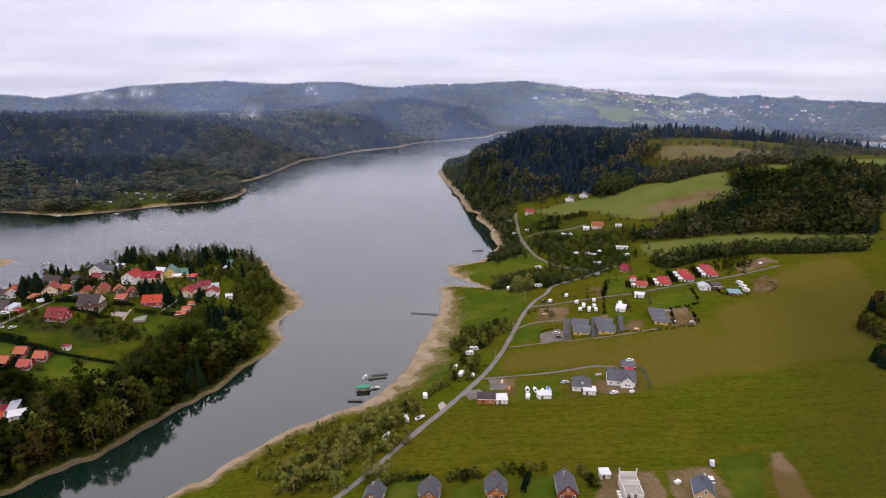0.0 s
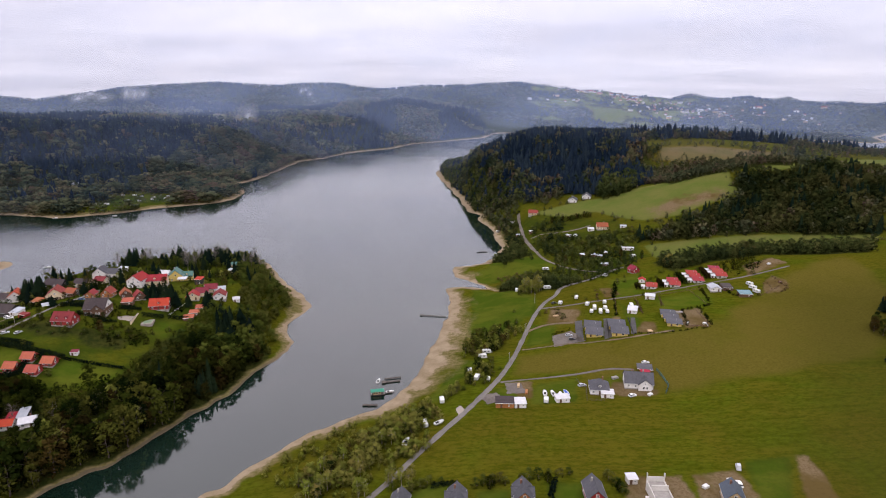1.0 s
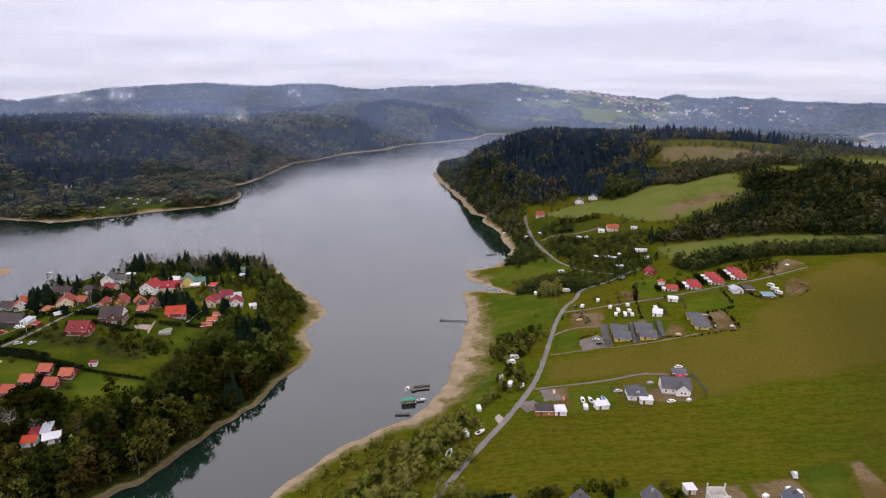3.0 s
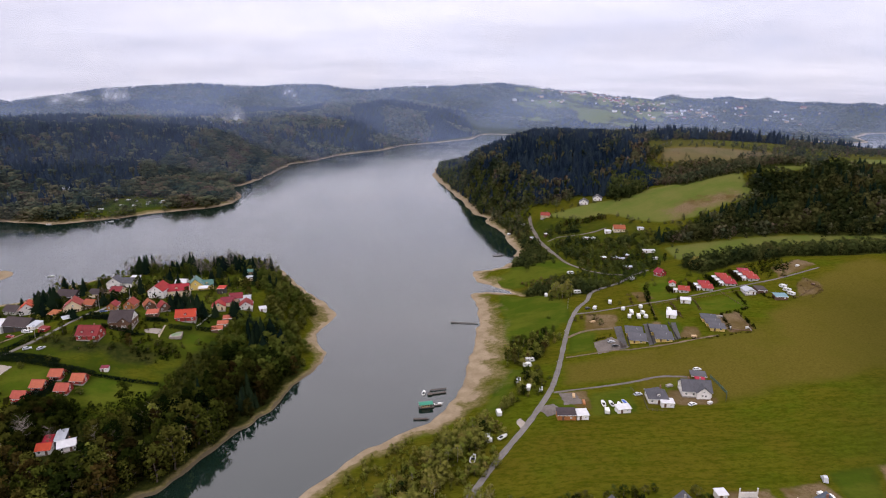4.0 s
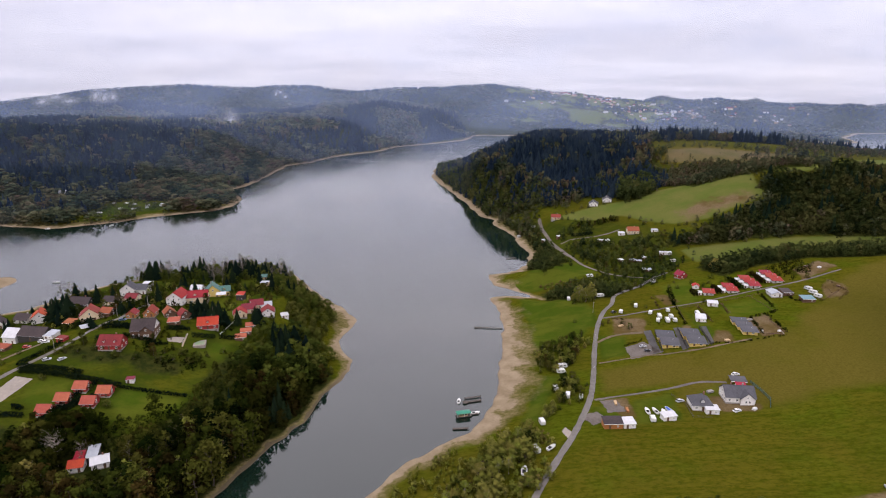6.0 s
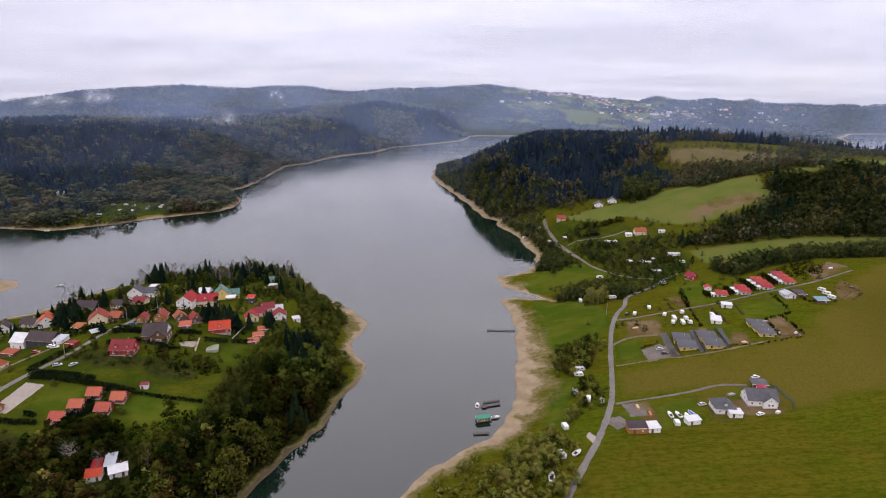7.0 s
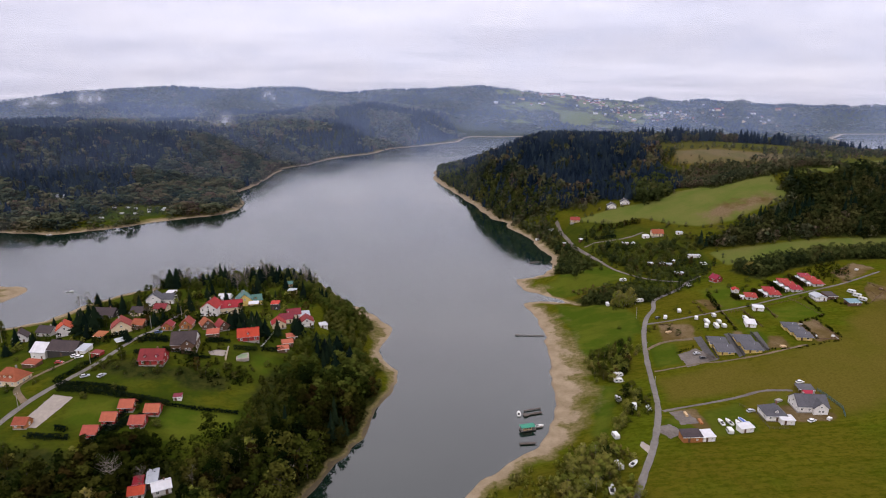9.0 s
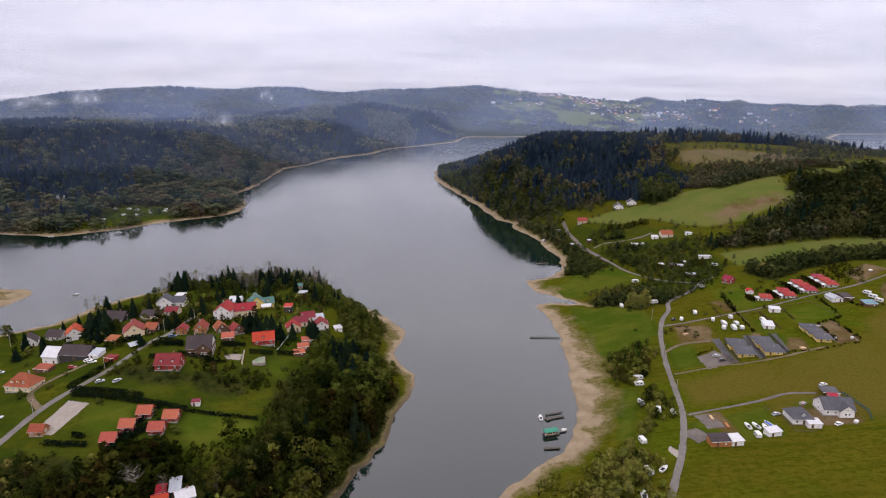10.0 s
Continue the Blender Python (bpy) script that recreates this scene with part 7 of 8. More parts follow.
for x, y in ((-216, 347), (-204, 343), (-195, 345), (-186, 343), (-206, 336), (-200, 348), (-216, 336), (-248, 340), (-255, 341), (-260, 341), (-268, 345), (-242, 334), (-286, 352), (-242, 322), (-304, 384), (-320, 380), (-232, 332), (-190, 338),
             (-183, 348), (-176, 355), (-226, 334), (-299, 335), (-288, 340), (-262, 326), (-255, 318), (-232, 300), (-227, 309), (-215, 298), (-245, 284), (-262, 288), (-276, 290), (-290, 296), (-270, 280), (-256, 275),
             (128, 448), (122, 436), (117, 424), (131, 458), (140, 470), (170, 470), (150, 462), (230, 455), (236, 462), (244, 470), (222, 446), (226, 438), (90, 424), (96, 416), (112, 426), (44, 410), (52, 440), (20, 320), (24, 316), (18, 308),
             (6, 300), (2, 290), (14, 296), (20, 330), (72, 396), (74, 388), (60, 400), (-20, 262), (-14, 268), (100, 640), (96, 630), (190, 478), (205, 480)):
    plant("shrub", x, y, random.uniform(2.0, 4.2), random.uniform(1.4, 2.0))

# the wood on the peninsula's slope
slope_rs = np.random.RandomState(5)
SLOPE_WOOD = [(-172, 575), (-150, 490), (-124, 446), (-116, 425), (-124, 400), (-112, 375), (-116, 350), (-124, 328), (-128, 305), (-137, 288), (-146, 270), (-152, 252), (-163, 236), (-178, 222), (-200, 190), (-250, 190), (-262, 240),
              (-250, 262), (-236, 276), (-230, 281), (-222, 283), (-208, 283), (-196, 278), (-184, 290), (-174, 308), (-172, 332), (-164, 352), (-158, 372), (-146, 398), (-148, 430), (-166, 470), (-178, 520)]
LOW_SCRUB = [(-212, 290), (-205, 266), (-188, 258), (-168, 282), (-158, 312), (-160, 345), (-180, 345), (-178, 312), (-190, 288)]
YARD = [(-214, 262), (-192, 264), (-186, 252), (-192, 240), (-212, 242)]
x, y = sow(SLOPE_WOOD, 4.7, 101, off=(YARD,), edge=-4.0, level=0.62)
k = (inland(x, y) > 5.5 + 6.5 * ramp(y, 345, 375)) & ((y < 350) | (np.random.RandomState(6).uniform(0, 1, len(x)) < 0.74 + 0.25 * waves(x, y, 26, 9)))
x, y = x[k], y[k]
order = np.argsort(np.hypot(x + 60, y))
count = 0
rest = []
for i in order:
    dark = 0.5 * waves(x[i:i + 1], y[i:i + 1], 45, 102)[0] + (0.9 if outline_distance(x[i:i + 1], y[i:i + 1], [(-155, 385), (-130, 425), (-112, 350), (-127, 318), (-148, 335)])[0] > 0 else 0.0)
    if count < 230:
        bank = float(inland(x[i:i + 1], y[i:i + 1])[0])
        light = 0.75 * math.exp(-bank / 16) + 0.45 * float(ramp(y[i], 300, 400))
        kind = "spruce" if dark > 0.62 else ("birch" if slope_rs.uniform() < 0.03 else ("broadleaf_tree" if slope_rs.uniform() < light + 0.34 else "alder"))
        tall = slope_rs.uniform(10, 16) if kind == "spruce" else slope_rs.uniform(8, 15) * (1.45 if bank < 18 else 1.0)
        if kind in ("broadleaf_tree", "alder") and bank > 12 and slope_rs.uniform() < 0.2:
            kind, tall = "bush", slope_rs.uniform(3.5, 6)
        if outline_distance(x[i:i + 1], y[i:i + 1], LOW_SCRUB)[0] > 0:
            kind, tall = "bush", slope_rs.uniform(2.2, 4.5)
        plant(kind, x[i], y[i], tall, 1.15 if kind != "spruce" else 1.2)
        count += 1
    else:
        rest.append(i)
rest = np.array(rest, int)
rest = rest[outline_distance(x[rest], y[rest], LOW_SCRUB) < 0]
LEAF_NEAR = [leaf_shape(520, 0.036, kind_rs, 12, low=-0.02, girth=g) for g in (0.22, 0.25, 0.28, 0.24, 0.26, 0.29)]
sx, sy = sow(LOW_SCRUB, 3.0, 122, level=1.0)
grove("slope_thicket", BUSH_MID, sx, sy, spread(sx, 123, 1.8, 4.6), spread(sx, 124, 0.9, 1.4), LEAF_STUFF, "low green thicket between the garden field and the wood", "bushes", seed=125)
sx, sy = sow([(-300, 528), (-262, 528), (-215, 516), (-176, 505), (-160, 525), (-172, 566), (-200, 584), (-250, 586), (-292, 563), (-310, 535)], 5.0, 126, keep=0.6, level=1.2)
grove("back_shore_trees", LEAF_NEAR, sx, sy, spread(sx, 127, 4, 9), spread(sx, 128, 1.0, 1.4), BANK_STUFF, "olive trees along the village's back shore", seed=129)
dusk = waves(x, y, 40, 106) > 0.75
grove("peninsula_spruces", [spruce_shape(12, 12, kind_rs, 0.18) for k in range(4)], x[rest][dusk[rest]], y[rest][dusk[rest]], spread(rest[dusk[rest]], 107, 9, 16), spread(rest[dusk[rest]], 108, 0.95, 1.25), NEAR_NEEDLE_STUFF, "dark spruces scattered through the peninsula wood", seed=109)
rest = rest[~dusk[rest]]
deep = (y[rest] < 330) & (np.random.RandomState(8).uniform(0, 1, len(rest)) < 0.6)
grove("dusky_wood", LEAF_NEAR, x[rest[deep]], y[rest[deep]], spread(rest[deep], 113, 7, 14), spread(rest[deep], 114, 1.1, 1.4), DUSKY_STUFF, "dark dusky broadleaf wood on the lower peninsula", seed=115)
rest = rest[~deep]
grove("headland_wood", LEAF_NEAR, x[rest[y[rest] > 345]], y[rest[y[rest] > 345]], spread(rest[y[rest] > 345], 117, 4, 11), spread(rest[y[rest] > 345], 118, 1.2, 1.6), BANK_STUFF, "green and yellowing trees and bushes on the grassy headland", seed=119)
rest = rest[y[rest] <= 345]
grove("peninsula_wood", LEAF_NEAR, x[rest], y[rest], spread(rest, 103, 7, 14), spread(rest, 104, 1.05, 1.4), LEAF_STUFF, "dull olive broadleaf wood on the peninsula", seed=105)

# willows and birches between the road and the near shore: two close rows with grass between
for zone, step, seed, tall, wide, birches in (([(-10, 256), (-20, 241), (-31, 227), (-37, 214), (-34, 211), (-27, 223), (-17, 236), (-9, 250)], 3.4, 111, (3.4, 5.2), 1.2, 0.0),
        ([(-14, 273), (-24, 275), (-36, 261), (-44, 247), (-47, 232), (-57, 228), (-66, 219), (-69, 211), (-53, 204), (-45, 211), (-39, 216), (-35, 230), (-24, 245), (-15, 257)], 3.9, 112, (4.8, 7.5), 1.1, 0.14),
        ([(-68, 209), (-58, 207), (-46, 203), (-41, 207), (-38, 201), (-48, 199), (-61, 202)], 3.2, 113, (4, 6.5), 1.1, 0.75),
        ([(-31, 209), (-25, 213), (-21, 207), (-20, 202), (-27, 202)], 3.0, 114, (3, 5), 1.2, 0.7),
        ([(-57, 243), (-45, 249), (-50, 239), (-60, 236)], 4.5, 116, (2, 3.5), 1.5, 0.0)):
    x, y = sow(zone, step, seed, keep=0.9, level=1.2)
    for i in range(len(x)):
        kind = "birch" if slope_rs.uniform() < birches else ("willow" if slope_rs.uniform() < 0.88 else "bush")
        plant(kind, x[i], y[i], slope_rs.uniform(7, 9.5) if kind == "birch" else slope_rs.uniform(*tall), wide * slope_rs.uniform(0.85, 1.2) if kind != "birch" else 1.1)
for x0, y0, n, r in ((64, 446, 8, 6), (56, 448, 7, 5), (30, 372, 8, 8), (22, 366, 7, 6), (38, 378, 6, 6), (10, 366, 5, 6), (-4, 286, 8, 6), (6, 296, 4, 4), (14, 320, 4, 4), (68, 458, 5, 5)):
    for k in range(n):
        q, u = slope_rs.uniform(0, 6.28), r * math.sqrt(slope_rs.uniform(0, 1))
        tall = (x0 == 64)
        plant("birch" if tall else "willow", x0 + u * math.cos(q), y0 + u * math.sin(q), slope_rs.uniform(7, 10) if tall else slope_rs.uniform(3, 6), 1.1)

x, y = sow([(-84, 226), (-85, 236), (-76, 250), (-62, 262), (-46, 270), (-30, 279), (-18, 280), (-8, 262), (-14, 248), (-24, 232), (-33, 216), (-39, 203), (-52, 203), (-68, 211)], 3.1, 117, keep=0.8, level=1.2)
k = waves(x, y, 22, 118) > -0.35
grove("shore_scrub", BUSH_MID, x[k], y[k], spread(x[k], 119, 1.6, 4.4), spread(x[k], 120, 0.9, 1.4), WILLOW_STUFF, "olive and straw-coloured willow scrub between beach and road", seed=121)

# dark trees at the meadow's eastern edge
for x0, y0, n, r in ((258, 338, 22, 14), (231, 293, 20, 11), (275, 366, 14, 12)):
    for k in range(n):
        q, u = slope_rs.uniform(0, 6.28), r * math.sqrt(slope_rs.uniform(0, 1))
        plant("spruce" if slope_rs.uniform() < 0.3 else "broadleaf_tree", x0 + 6 + u * math.cos(q), y0 + u * math.sin(q), slope_rs.uniform(7, 12), 1.2, label="dark bushy tree at the edge of the meadow")

# gardens of the village: clear of houses and lanes
TAKEN = [(o.matrix_basis.translation.x, o.matrix_basis.translation.y) for o in scene.collection.objects if o.parent is None and o.get("category") in ("house", "barn", "shed", "cabin", "garage", "pool", "wall", "car", "tent", "carport", "pavilion")]


def free(x, y, room=8.5):
    return all((x - a) ** 2 + (y - b - 3) ** 2 > room * room for a, b in TAKEN)


def garden(zone, step, seed, mix, room=8.5, keep=0.8, off=()):
    gx, gy = sow(zone, step, seed, keep=keep, off=off, level=1.8)
    rs = np.random.RandomState(seed)
    for a, b in zip(gx, gy):
        if free(a, b, room):
            kind = mix[rs.randint(len(mix))]
            tall = {"shrub": rs.uniform(1.8, 3.6), "bush": rs.uniform(2, 4.5), "broadleaf_tree": rs.uniform(4.5, 9), "spruce": rs.uniform(7, 15), "bare_tree": rs.uniform(9, 15), "willow": rs.uniform(3, 6), "birch": rs.uniform(8, 14)}[kind] * (1.25 if b > 500 and a < -150 else 1.0)
            plant(kind, a, b, tall, rs.uniform(1.0, 1.4))


VILLAGE_UPPER = [(-340, 400), (-262, 372), (-240, 362), (-196, 372), (-162, 392), (-160, 440), (-176, 490), (-230, 505), (-290, 480), (-330, 455)]
garden(VILLAGE_UPPER, 6.5, 131, ["shrub", "shrub", "broadleaf_tree", "shrub", "spruce", "broadleaf_tree", "willow"], 7.2, 0.62)
SHORE_ROW = [(-300, 520), (-262, 520), (-215, 508), (-176, 500), (-160, 520), (-172, 566), (-200, 586), (-250, 588), (-292, 565), (-312, 530)]
garden(SHORE_ROW, 6.0, 132, ["broadleaf_tree", "bush", "spruce", "bare_tree", "broadleaf_tree", "bush", "bare_tree"], 6.0, 0.38)
garden([(-380, 380), (-330, 350), (-318, 330), (-300, 290), (-350, 290), (-420, 330), (-420, 440)], 10, 133, ["bush", "broadleaf_tree", "bush"], 8, 0.5)
garden([(-256, 346), (-205, 340), (-176, 335), (-178, 350), (-200, 352), (-246, 352)], 5.5, 134, ["shrub", "shrub", "broadleaf_tree"], 7.0, 0.55)
garden([(-300, 285), (-262, 282), (-240, 280), (-226, 262), (-262, 232), (-330, 240)], 5.5, 135, ["bush", "bush", "willow", "broadleaf_tree"], 5.0, 0.6)
garden([(2, 345), (24, 350), (44, 384), (40, 392), (16, 378), (6, 362)], 4.6, 136, ["willow", "bush", "broadleaf_tree", "willow"], 4.0, 0.75)
garden([(6, 288), (16, 300), (24, 322), (18, 334), (8, 320), (0, 296)], 5.0, 137, ["shrub", "willow", "broadleaf_tree"], 4.0, 0.5)
garden([(95, 500), (120, 505), (150, 500), (176, 520), (170, 560), (130, 575), (95, 560)], 8.5, 138, ["broadleaf_tree", "bush", "bush"], 4.0, 0.5)

x, y = sow([(-330, 400), (-262, 372), (-205, 332), (-176, 335), (-160, 392), (-160, 440), (-176, 490), (-230, 505), (-290, 480), (-330, 455)], 4.8, 139, keep=0.7, level=1.8)
k = np.array([free(a, b, 7.0) for a, b in zip(x, y)]) & (waves(x, y, 30, 140) > -0.1)
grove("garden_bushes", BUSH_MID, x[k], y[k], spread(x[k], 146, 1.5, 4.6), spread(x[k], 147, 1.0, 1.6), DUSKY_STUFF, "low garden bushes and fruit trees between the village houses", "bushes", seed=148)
x, y = sow([(-300, 288), (-262, 285), (-240, 283), (-226, 262), (-262, 232), (-330, 240)], 3.6, 149, keep=0.8, level=1.2)
grove("bank_brambles", BUSH_MID, x, y, spread(x, 150, 1.5, 4.0), spread(x, 151, 1.0, 1.6), LEAF_STUFF, "rank brambles and saplings below the cabins", "bushes", seed=152)

# ---- houses of the distant village ----
def far_house(x, y, turn, w, d, h, wall, roof):
    root = thing("village_house", x, y, turn, None, "tiny pale house of the village on the far hill", "house", "distant village houses")
    part("wall", prism(bmesh.new(), [(-d / 2, -3), (d / 2, -3), (d / 2, h), (0, h + d * 0.36), (-d / 2, h)], "x", -w / 2, w / 2), WALLS[wall], root)
    bm = bmesh.new()
    for sg in (-1, 1):
        prism(bm, [(0, h + d * 0.36), (sg * (d / 2 + 0.7), h - 0.5), (sg * (d / 2 + 0.7), h - 0.1), (0, h + d * 0.36 + 0.4)], "x", -w / 2 - 0.6, w / 2 + 0.6)
    part("roof", bm, ROOFS[roof], root)
    return root


village_rs = np.random.RandomState(9)
for az, out, n, wide, deep in ((13.5, 4080, 26, 1.6, 130), (16.5, 3950, 30, 1.5, 150), (19.5, 3700, 34, 2.4, 200), (23, 3500, 34, 2.6, 190), (27, 3600, 16, 3.0, 250), (11, 3600, 8, 2.0, 250), (31, 3500, 10, 2.5, 250)):
    for k in range(n):
        q, r = radians(az + village_rs.normal(0, wide * 0.6)), out + village_rs.normal(0, deep * 0.6)
        hx, hy = r * math.sin(q), r * math.cos(q)
        big = village_rs.uniform() < 0.12
        w = village_rs.uniform(22, 40) if big else village_rs.uniform(9, 15)
        far_house(hx, hy, village_rs.uniform(-40, 40), w, village_rs.uniform(9, 13), 9 if big else village_rs.uniform(4, 6.5), village_rs.choice(["white", "sandy", "cream", "grey", "sandy"]), village_rs.choice(["slate", "orange", "slate", "maroon", "steel", "brown"]))

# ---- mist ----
# upright tinted sheets added one behind another to stand in for distance haze
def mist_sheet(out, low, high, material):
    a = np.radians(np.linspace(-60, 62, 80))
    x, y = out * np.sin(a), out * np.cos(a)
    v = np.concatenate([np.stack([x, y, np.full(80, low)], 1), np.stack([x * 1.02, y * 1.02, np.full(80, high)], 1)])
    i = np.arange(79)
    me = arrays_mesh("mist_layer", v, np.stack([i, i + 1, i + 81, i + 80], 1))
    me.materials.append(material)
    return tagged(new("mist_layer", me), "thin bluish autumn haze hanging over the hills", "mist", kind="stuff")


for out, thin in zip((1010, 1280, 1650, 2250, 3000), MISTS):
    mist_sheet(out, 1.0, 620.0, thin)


def mist_patch(x, y, z, wide, tall, turn=0):
    root = thing("mist_patch", x, y, turn, z, "wisp of white mist rising from the forest", "mist", "mist wisps")
    rs = np.random.RandomState(int(abs(x)))
    for k in range(3):
        bm = bmesh.new()
        bmesh.ops.create_circle(bm, cap_ends=True, segments=28, radius=1.0, matrix=pose(0, 0, 0, 90))
        p = part("wisp", bm, PLUME, root)
        p.matrix_basis = pose((k - 1) * 0.75 * wide, k * 8, rs.uniform(-0.2, 0.5) * tall, 0, rs.uniform(-25, 25), 0) @ Matrix.Diagonal((wide * rs.uniform(0.6, 1.0), 5, tall * rs.uniform(0.5, 0.9), 1))
    return root


for x, y, z, wide, tall in ((-562, 1707, 104, 46, 48), (-1279, 2652, 159, 40, 60), (-1619, 2929, 160, 70, 40), (-685, 3261, 186, 30, 40)):
    mist_patch(x, y, z, wide, tall, 10)


# ---- more planting and fences ----
for x, y in ((140.6, 432), (136.7, 415), (119.7, 430.7), (115.9, 416), (135.5, 454), (161, 456.6), (157, 436), (180, 465), (175, 440), (174, 431.5), (196.5, 454), (192, 440), (210.5, 466), (238.6, 478.7), (231.8, 455), (232, 448),
             (228, 465), (152, 447), (155, 452), (151, 439), (172, 448), (170, 455), (176, 458), (190, 447), (194, 460), (200, 466), (212, 450), (214, 458), (246, 463), (252, 470), (240, 470)):
    plant("shrub", x, y, random.uniform(2.0, 3.4), random.uniform(1.4, 1.9))
for x, y in ((3, 203), (6, 204), (9, 204), (12, 205), (23, 206), (27, 206), (31, 207), (35, 207), (39, 208), (53, 204), (55, 200), (56, 196), (-18, 206), (-21, 203), (-15, 207), (14, 203), (20, 205), (-10, 207)):
    plant("shrub", x, y, random.uniform(2.8, 4.6), random.uniform(1.3, 1.7), label="dark untrimmed garden shrub behind a timber house")
for x, y, tall in ((-219, 272, 12), (-213, 269, 12), (-209, 266, 10), (-224, 276, 13), (-217, 278, 12), (-228, 281, 12), (-232, 284, 10), (-222, 284, 9)):
    plant("alder", x, y, tall, 1.25, pick=int(tall) % 6, label="large dark broadleaf tree above the cottage")
plant("bare_birch", -217, 258, 16, 1.0, label="tall bare birch with a white trunk beside the cottage")
plant("bare_birch", -187, 256, 11, 0.9, label="slim bare birch with a white trunk in the slope wood")
for x, y, tall in ((-307.7, 431, 14), (-301.7, 429, 15), (-294.6, 421, 16), (-254.4, 370, 8), (-248, 394, 9), (-243, 395, 8), (-200, 390, 12), (-202.6, 386, 11), (-197.6, 395, 10), (-190, 387, 13), (-188, 391, 12), (-164, 386.5, 12),
                   (-163, 391, 10), (-147, 373, 11), (-140.6, 381, 12), (-140, 359, 12), (-133, 375, 11), (-152, 378.6, 11), (-139, 393, 9)):
    plant("spruce", x, y, tall, 1.95)
for x, y, tall in ((-288, 565, 13), (-259, 543, 12), (-240, 549, 10), (-224, 546, 13), (-211, 541, 15), (-202, 536, 12), (-185, 554, 13)):
    plant("spruce", x, y, tall, random.uniform(1.4, 2.0))
for x, y in ((-198, 338), (-189.5, 338.4), (-204, 337), (-195.4, 344.5), (-238.7, 340.7), (-254, 346.5), (-257, 343), (-248.5, 348), (-234, 339.7), (-227, 335), (-216.4, 333.7), (-226, 338.6), (-212, 341)):
    plant("shrub", x, y, random.uniform(2.4, 4.8), random.uniform(1.6, 2.1))
fence([(-182.5, 370.8), (-180, 382), (-177.3, 393)], 1.1, 1.3, FRAME, label="white balustrade along a garden path")
NET = surface("green_netting", (0.05, 0.12, 0.10), (0.03, 0.08, 0.07), 1.0, 0.7)
fence([(108, 306), (108.5, 298), (108, 288), (104, 281)], 1.8, 2.0, WALLS["dark"], NET, "green net fence beside the new white house")
fence([(63, 300), (66, 290), (63, 276), (72, 275)], 1.2, 2.2, label="pale post fence along the lawn", material=PLANK)
fence([(115, 410), (108, 381)], 1.3, label="wooden fence between two holiday plots")
fence([(129, 410), (124, 379)], 1.3, label="wooden fence between two holiday plots")
fence([(145.5, 413), (142.7, 390)], 1.2, label="wooden fence beside the mown plot")
fence([(170, 421), (172, 389)], 1.2, label="wooden fence at the edge of the mown plot")
fence([(161, 386), (159, 358), (143, 354)], 1.2, label="brown fence round the dug foundation")
for a, b, c, e in ((80, 350, 86, 377), (93.5, 347, 100, 376), (109, 349, 113, 374)):
    fence([(a, b), (c, e)], 1.7, 2.0, WALLS["dark"], WALLS["dark"], "dark slatted screen fence between the row houses")
fence([(118, 407), (190, 421), (214, 401), (240, 416)], 1.2, label="post fence along the upper lane")


def stack(x, y, turn, w, d, h, material, label, layers=3):
    root = thing("timber_stack" if material is not SHELL else "pallet_load", x, y, turn, None, label, "building material")
    for k in range(layers):
        part("layer", box(-w / 2 + 0.05 * (k % 2), w / 2 - 0.07 * k, -d / 2, d / 2 - 0.05 * (k % 2), h * k / layers, h * (k + 0.88) / layers, 0.02), material, root)


for x, y, turn, w, d, mat, words in ((148, 378, 10, 5, 1.4, CONCRETE, "stack of grey building slabs"), (147, 361, 60, 3.5, 0.8, SHELL, "white wrapped pallet of blocks"), (157, 360, 20, 2, 1.2, SHELL, "white pallet beside the foundation"),
                                     (31, 292, 80, 4, 1.2, WALLS["sandy"], "stack of pale sawn timber"), (34, 284, 80, 4.5, 1.2, WALLS["pine"], "stack of orange sawn timber"), (241, 462, 20, 4, 1.5, WALLS["brown"], "heap of old boards on the dug plot"),
                                     (248, 456, 30, 3, 2, SHELL, "white tarpaulin bundle on the plot"), (120, 352, 5, 3, 2.2, WALLS["sandy"], "pallet of sand-coloured bricks"), (96, 281, 30, 2.5, 1.5, SHELL, "white wrapped pallet in front of the house"),
                                     (84, 301, 20, 3.5, 2.0, CONCRETE, "heap of grey rubble beside the drive"), (88, 199, 30, 2.5, 1.6, SHELL, "white wrapped pallet on the building yard"), (99, 203, 10, 2.2, 1.4, SHELL, "pale pallets by the new house"),
                                     (70, 393, 20, 4, 1.6, WALLS["sandy"], "stacked boards on bare earth"), (236, 418, 40, 3, 2, WALLS["brown"], "brown heap on the dug plot")):
    stack(x, y, turn, w, d, 1.0, mat, words)

for k in range(16):
    plant("alder" if k % 3 else "broadleaf_tree", 112 + 2.9 * k, 649 + random.uniform(-3, 3), random.uniform(5, 8.5), 1.3)
# bushes strewn over the rough hill fields
x, y = sow(BROWN_FIELD, 13.0, 141, keep=0.16, edge=-14)
grove("field_bushes", BUSH_MID, x, y, spread(x, 142, 2, 6), spread(x, 143, 1.0, 1.5), FAR_LEAF_STUFF, "scattered olive bushes on the rough hill pasture", seed=144)
x, y = sow(BROWN_FIELD, 7.0, 145, keep=0.8, edge=-12, off=([(a * 0.9 + 0.1 * sum(p[0] for p in BROWN_FIELD) / len(BROWN_FIELD), b * 0.9 + 0.1 * sum(p[1] for p in BROWN_FIELD) / len(BROWN_FIELD)) for a, b in BROWN_FIELD],))
grove("field_edge_trees", LEAF_MID, x, y, spread(x, 146, 4, 11), spread(x, 147, 0.9, 1.4), FAR_LEAF_STUFF, "pale broadleaf trees edging the hill pasture", seed=148)
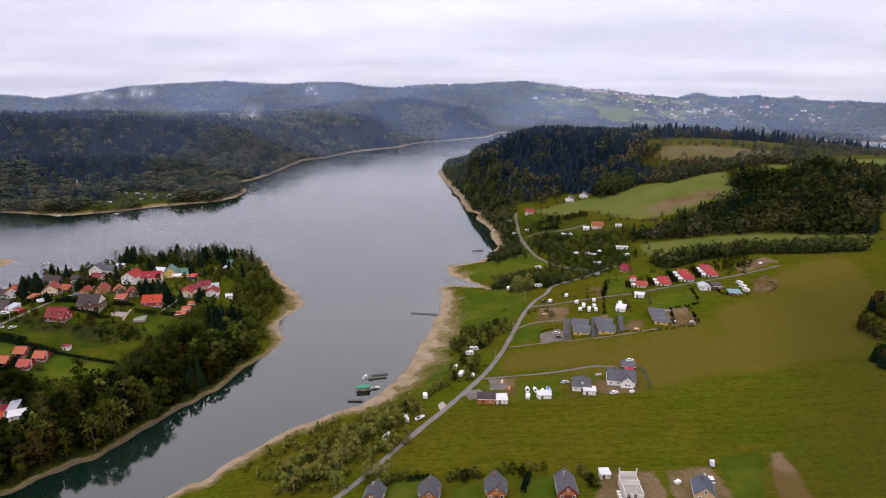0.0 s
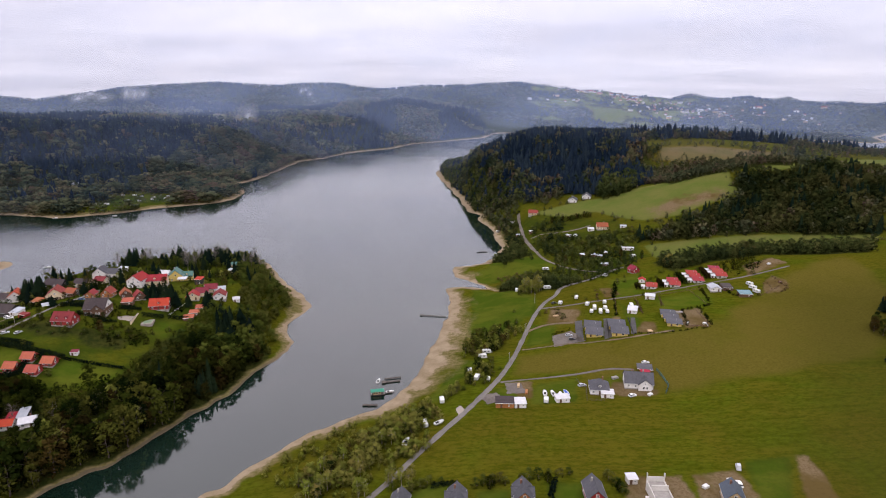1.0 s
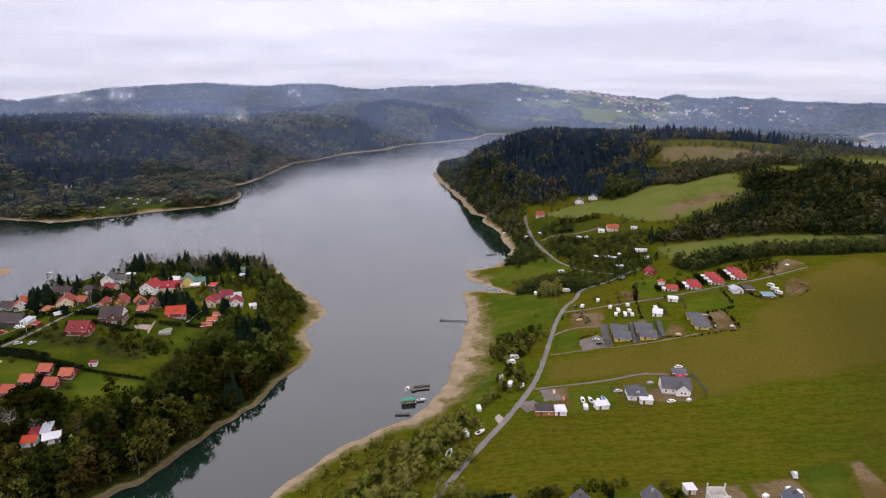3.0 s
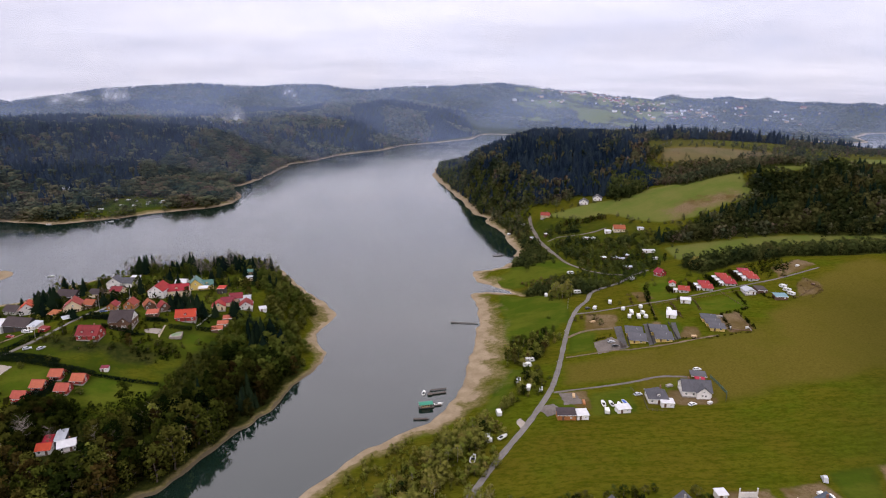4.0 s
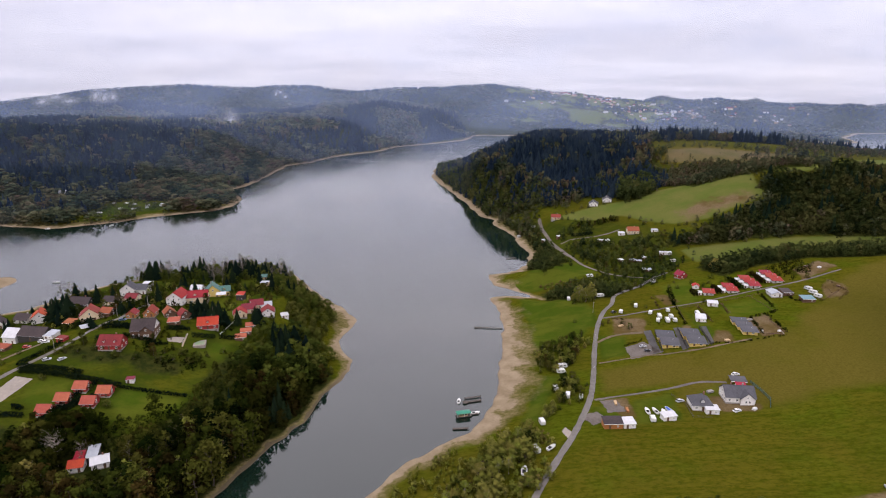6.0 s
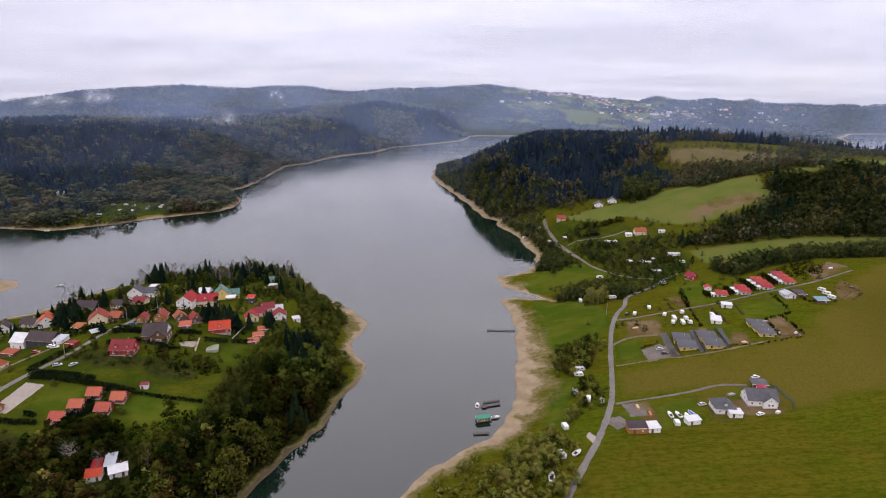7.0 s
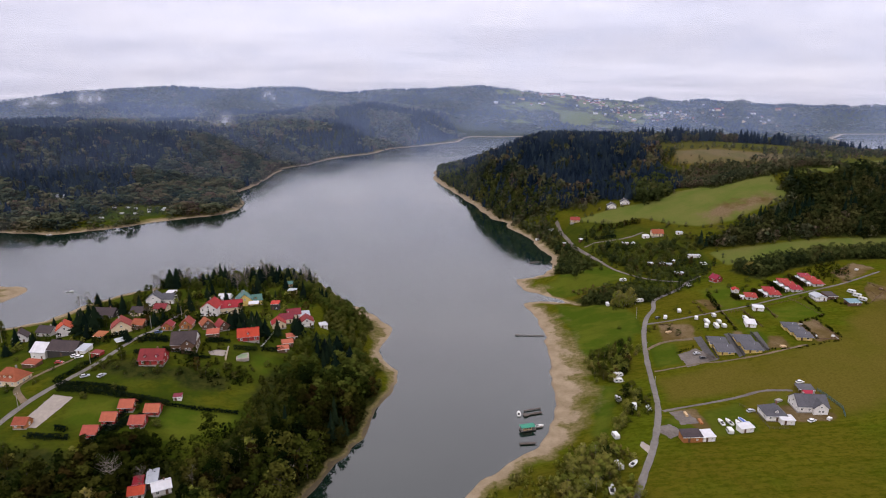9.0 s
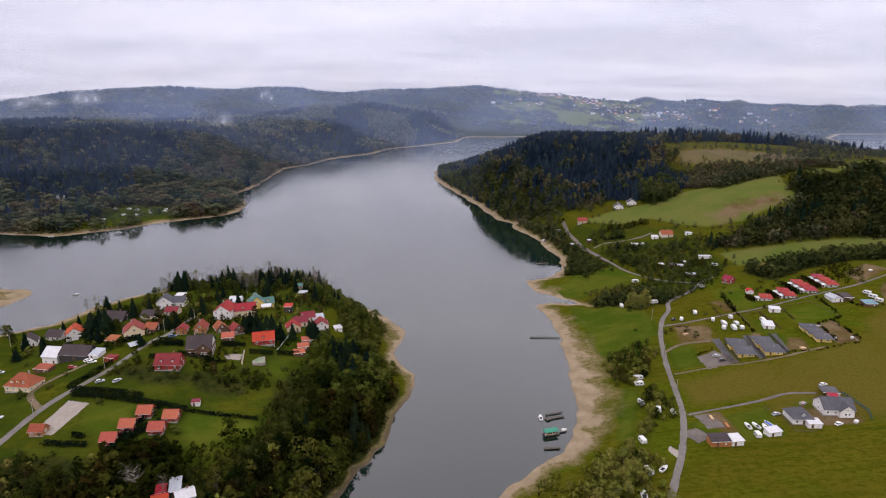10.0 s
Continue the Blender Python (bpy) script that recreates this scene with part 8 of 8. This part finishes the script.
for zone, seed in ((BRIGHT_FIELD, 151), (SECOND_FIELD, 152)):
    cx, cy = sum(p[0] for p in zone) / len(zone), sum(p[1] for p in zone) / len(zone)
    x, y = sow(zone, 6.0, seed, keep=0.4, edge=-8, off=([(a * 0.93 + 0.07 * cx, b * 0.93 + 0.07 * cy) for a, b in zone],))
    grove("field_edge_bushes", BUSH_MID, x, y, spread(x, seed + 3, 2, 5), spread(x, seed + 4, 1.1, 1.6), FAR_LEAF_STUFF, "low bushes along the field edge", seed=seed + 5)

plant("alder", 8, 201, 5.5, 1.2, label="dark evergreen-looking tree between timber houses")
plant("alder", 30, 203, 4.5, 1.3, label="dark leafy tree between timber houses")
plant("alder", 55, 197, 5.0, 1.1, label="dark leafy tree beside the red timber house")

# hedges beside the red chalets
for ax, ay, units in ((138, 429, 1.4), (155, 428, 2), (173, 432, 3), (192.5, 436, 3)):
    hedge(ax, ay, ax + 1.4 * units, ay + 8.2 * units, 2.6, 2.4, "thick dark green hedge beside a red-roofed chalet", DUSKY_LEAF)
# fresher trees on the bank behind the beach, bushes in the garden field
x, y = sow([(-149, 343), (-140, 360), (-126, 362), (-117, 360), (-118, 335), (-128, 318), (-143, 322)], 4.6, 391, keep=0.8, level=1.2)
grove("bank_trees", LEAF_MID, x, y, spread(x, 392, 7, 13), spread(x, 393, 1.0, 1.3), BANK_STUFF, "fresh green trees on the bank behind the beach", seed=394)
x, y = sow([(-204, 335), (-200, 342), (-191, 340), (-181, 339), (-183, 330), (-191, 330), (-200, 328)], 3.4, 395, keep=0.8, level=1.2)
grove("field_thicket", BUSH_MID, x, y, spread(x, 396, 1.2, 3.6), spread(x, 397, 1.1, 1.6), DUSKY_STUFF, "dark bushes in the middle of the garden field", "bushes", seed=398)

# unmown edges between the holiday plots, brambles and weeds on the rough end plots
def margin(points, tall, leaf, words, wide=1.2, seed=1):
    rs = np.random.RandomState(seed)
    xs, ys = [], []
    for (ax, ay), (bx, by) in zip(points, points[1:]):
        n = max(2, int(math.hypot(bx - ax, by - ay) * 1.1))
        u = rs.uniform(0, 1, n)
        xs.append(ax + (bx - ax) * u + rs.normal(0, wide * 0.4, n))
        ys.append(ay + (by - ay) * u + rs.normal(0, wide * 0.4, n))
    x, y = np.concatenate(xs), np.concatenate(ys)
    grove("weed_strip", BUSH_MID, x, y, spread(x, seed + 1, tall * 0.5, tall * 1.3), spread(x, seed + 2, 1.3, 2.2), leaf, words, "weeds", seed=seed + 3)


for k, (line, tall, leaf) in enumerate((([(180, 423), (175, 391), (151, 382), (146, 357)], 1.3, DUSKY_STUFF), ([(165, 386), (161, 358)], 1.2, DUSKY_STUFF), ([(146, 409), (141, 391)], 1.1, RUST_STUFF),
                                         ([(104, 352), (129, 349), (159, 355)], 0.8, DUSKY_STUFF), ([(115, 410), (107, 379)], 1.2, DUSKY_STUFF), ([(127, 452), (121, 432), (115, 414)], 2.0, DUSKY_STUFF),
                                         ([(224, 400), (237, 409), (236, 428)], 0.8, RUST_STUFF), ([(194, 424), (196, 404), (212, 401)], 1.3, DUSKY_STUFF), ([(103, 411), (109, 436)], 1.0, RUST_STUFF),
                                         ([(62, 366), (76, 369)], 1.0, DUSKY_STUFF), ([(81, 402), (66, 407), (64, 398)], 1.0, RUST_STUFF), ([(129, 410), (124, 379)], 1.1, RUST_STUFF))):
    margin(line, tall, leaf, "dark unmown weeds along a plot edge" if leaf is DUSKY_STUFF else "brown dry weeds along a plot edge", seed=300 + 5 * k)
for zone, step, tall, leaf, words, seed in (
        ([(218, 469), (237, 483), (250, 482), (243, 455), (232, 446), (219, 451)], 3.0, (1.0, 3.2), DUSKY_STUFF, "dark brambles on the rough end plot", 370),
        ([(200, 448), (216, 470), (224, 452), (214, 438)], 3.0, (1.0, 2.4), DUSKY_STUFF, "dark bushes behind the last chalet", 376),
        ([(213, 402), (222, 402), (236, 412), (234, 427), (226, 428), (222, 414)], 3.4, (0.4, 1.2), RUST_STUFF, "dry brown weeds on a dug-over plot", 382),
        ([(85, 384), (98, 382), (106, 410), (96, 414)], 3.6, (0.4, 1.1), DUSKY_STUFF, "rank weeds between parked caravans", 388)):
    x, y = sow(zone, step, seed, keep=0.75, level=1.2)
    grove("weed_patch", BUSH_MID, x, y, spread(x, seed + 1, *tall), spread(x, seed + 2, 1.1, 1.7), leaf, words, "weeds", seed=seed + 3)
plant("willow", 182, 489, 11, 1.1, label="tall yellowing tree at the edge of the hedge belt")
plant("alder", 205, 487, 8, 1.0, label="dark tree at the edge of the hedge belt")
# the clump of birches on the cove lawn
for k in range(10):
    plant("birch", 60 + random.uniform(-5, 7), 447 + random.uniform(-4, 5), random.uniform(9, 13), 1.2)
for k in range(7):
    plant("willow", 61 + random.uniform(-6, 7), 446 + random.uniform(-5, 4), random.uniform(4, 7), 1.3)
# scrub between beach and road
for k in range(26):
    u = random.uniform(0, 1)
    plant(random.choice(("willow", "willow", "bush", "alder")), 14 + 26 * u + random.uniform(-6, 5), 340 + 36 * u + random.uniform(-4, 4), random.uniform(2.5, 5.5), 1.4)
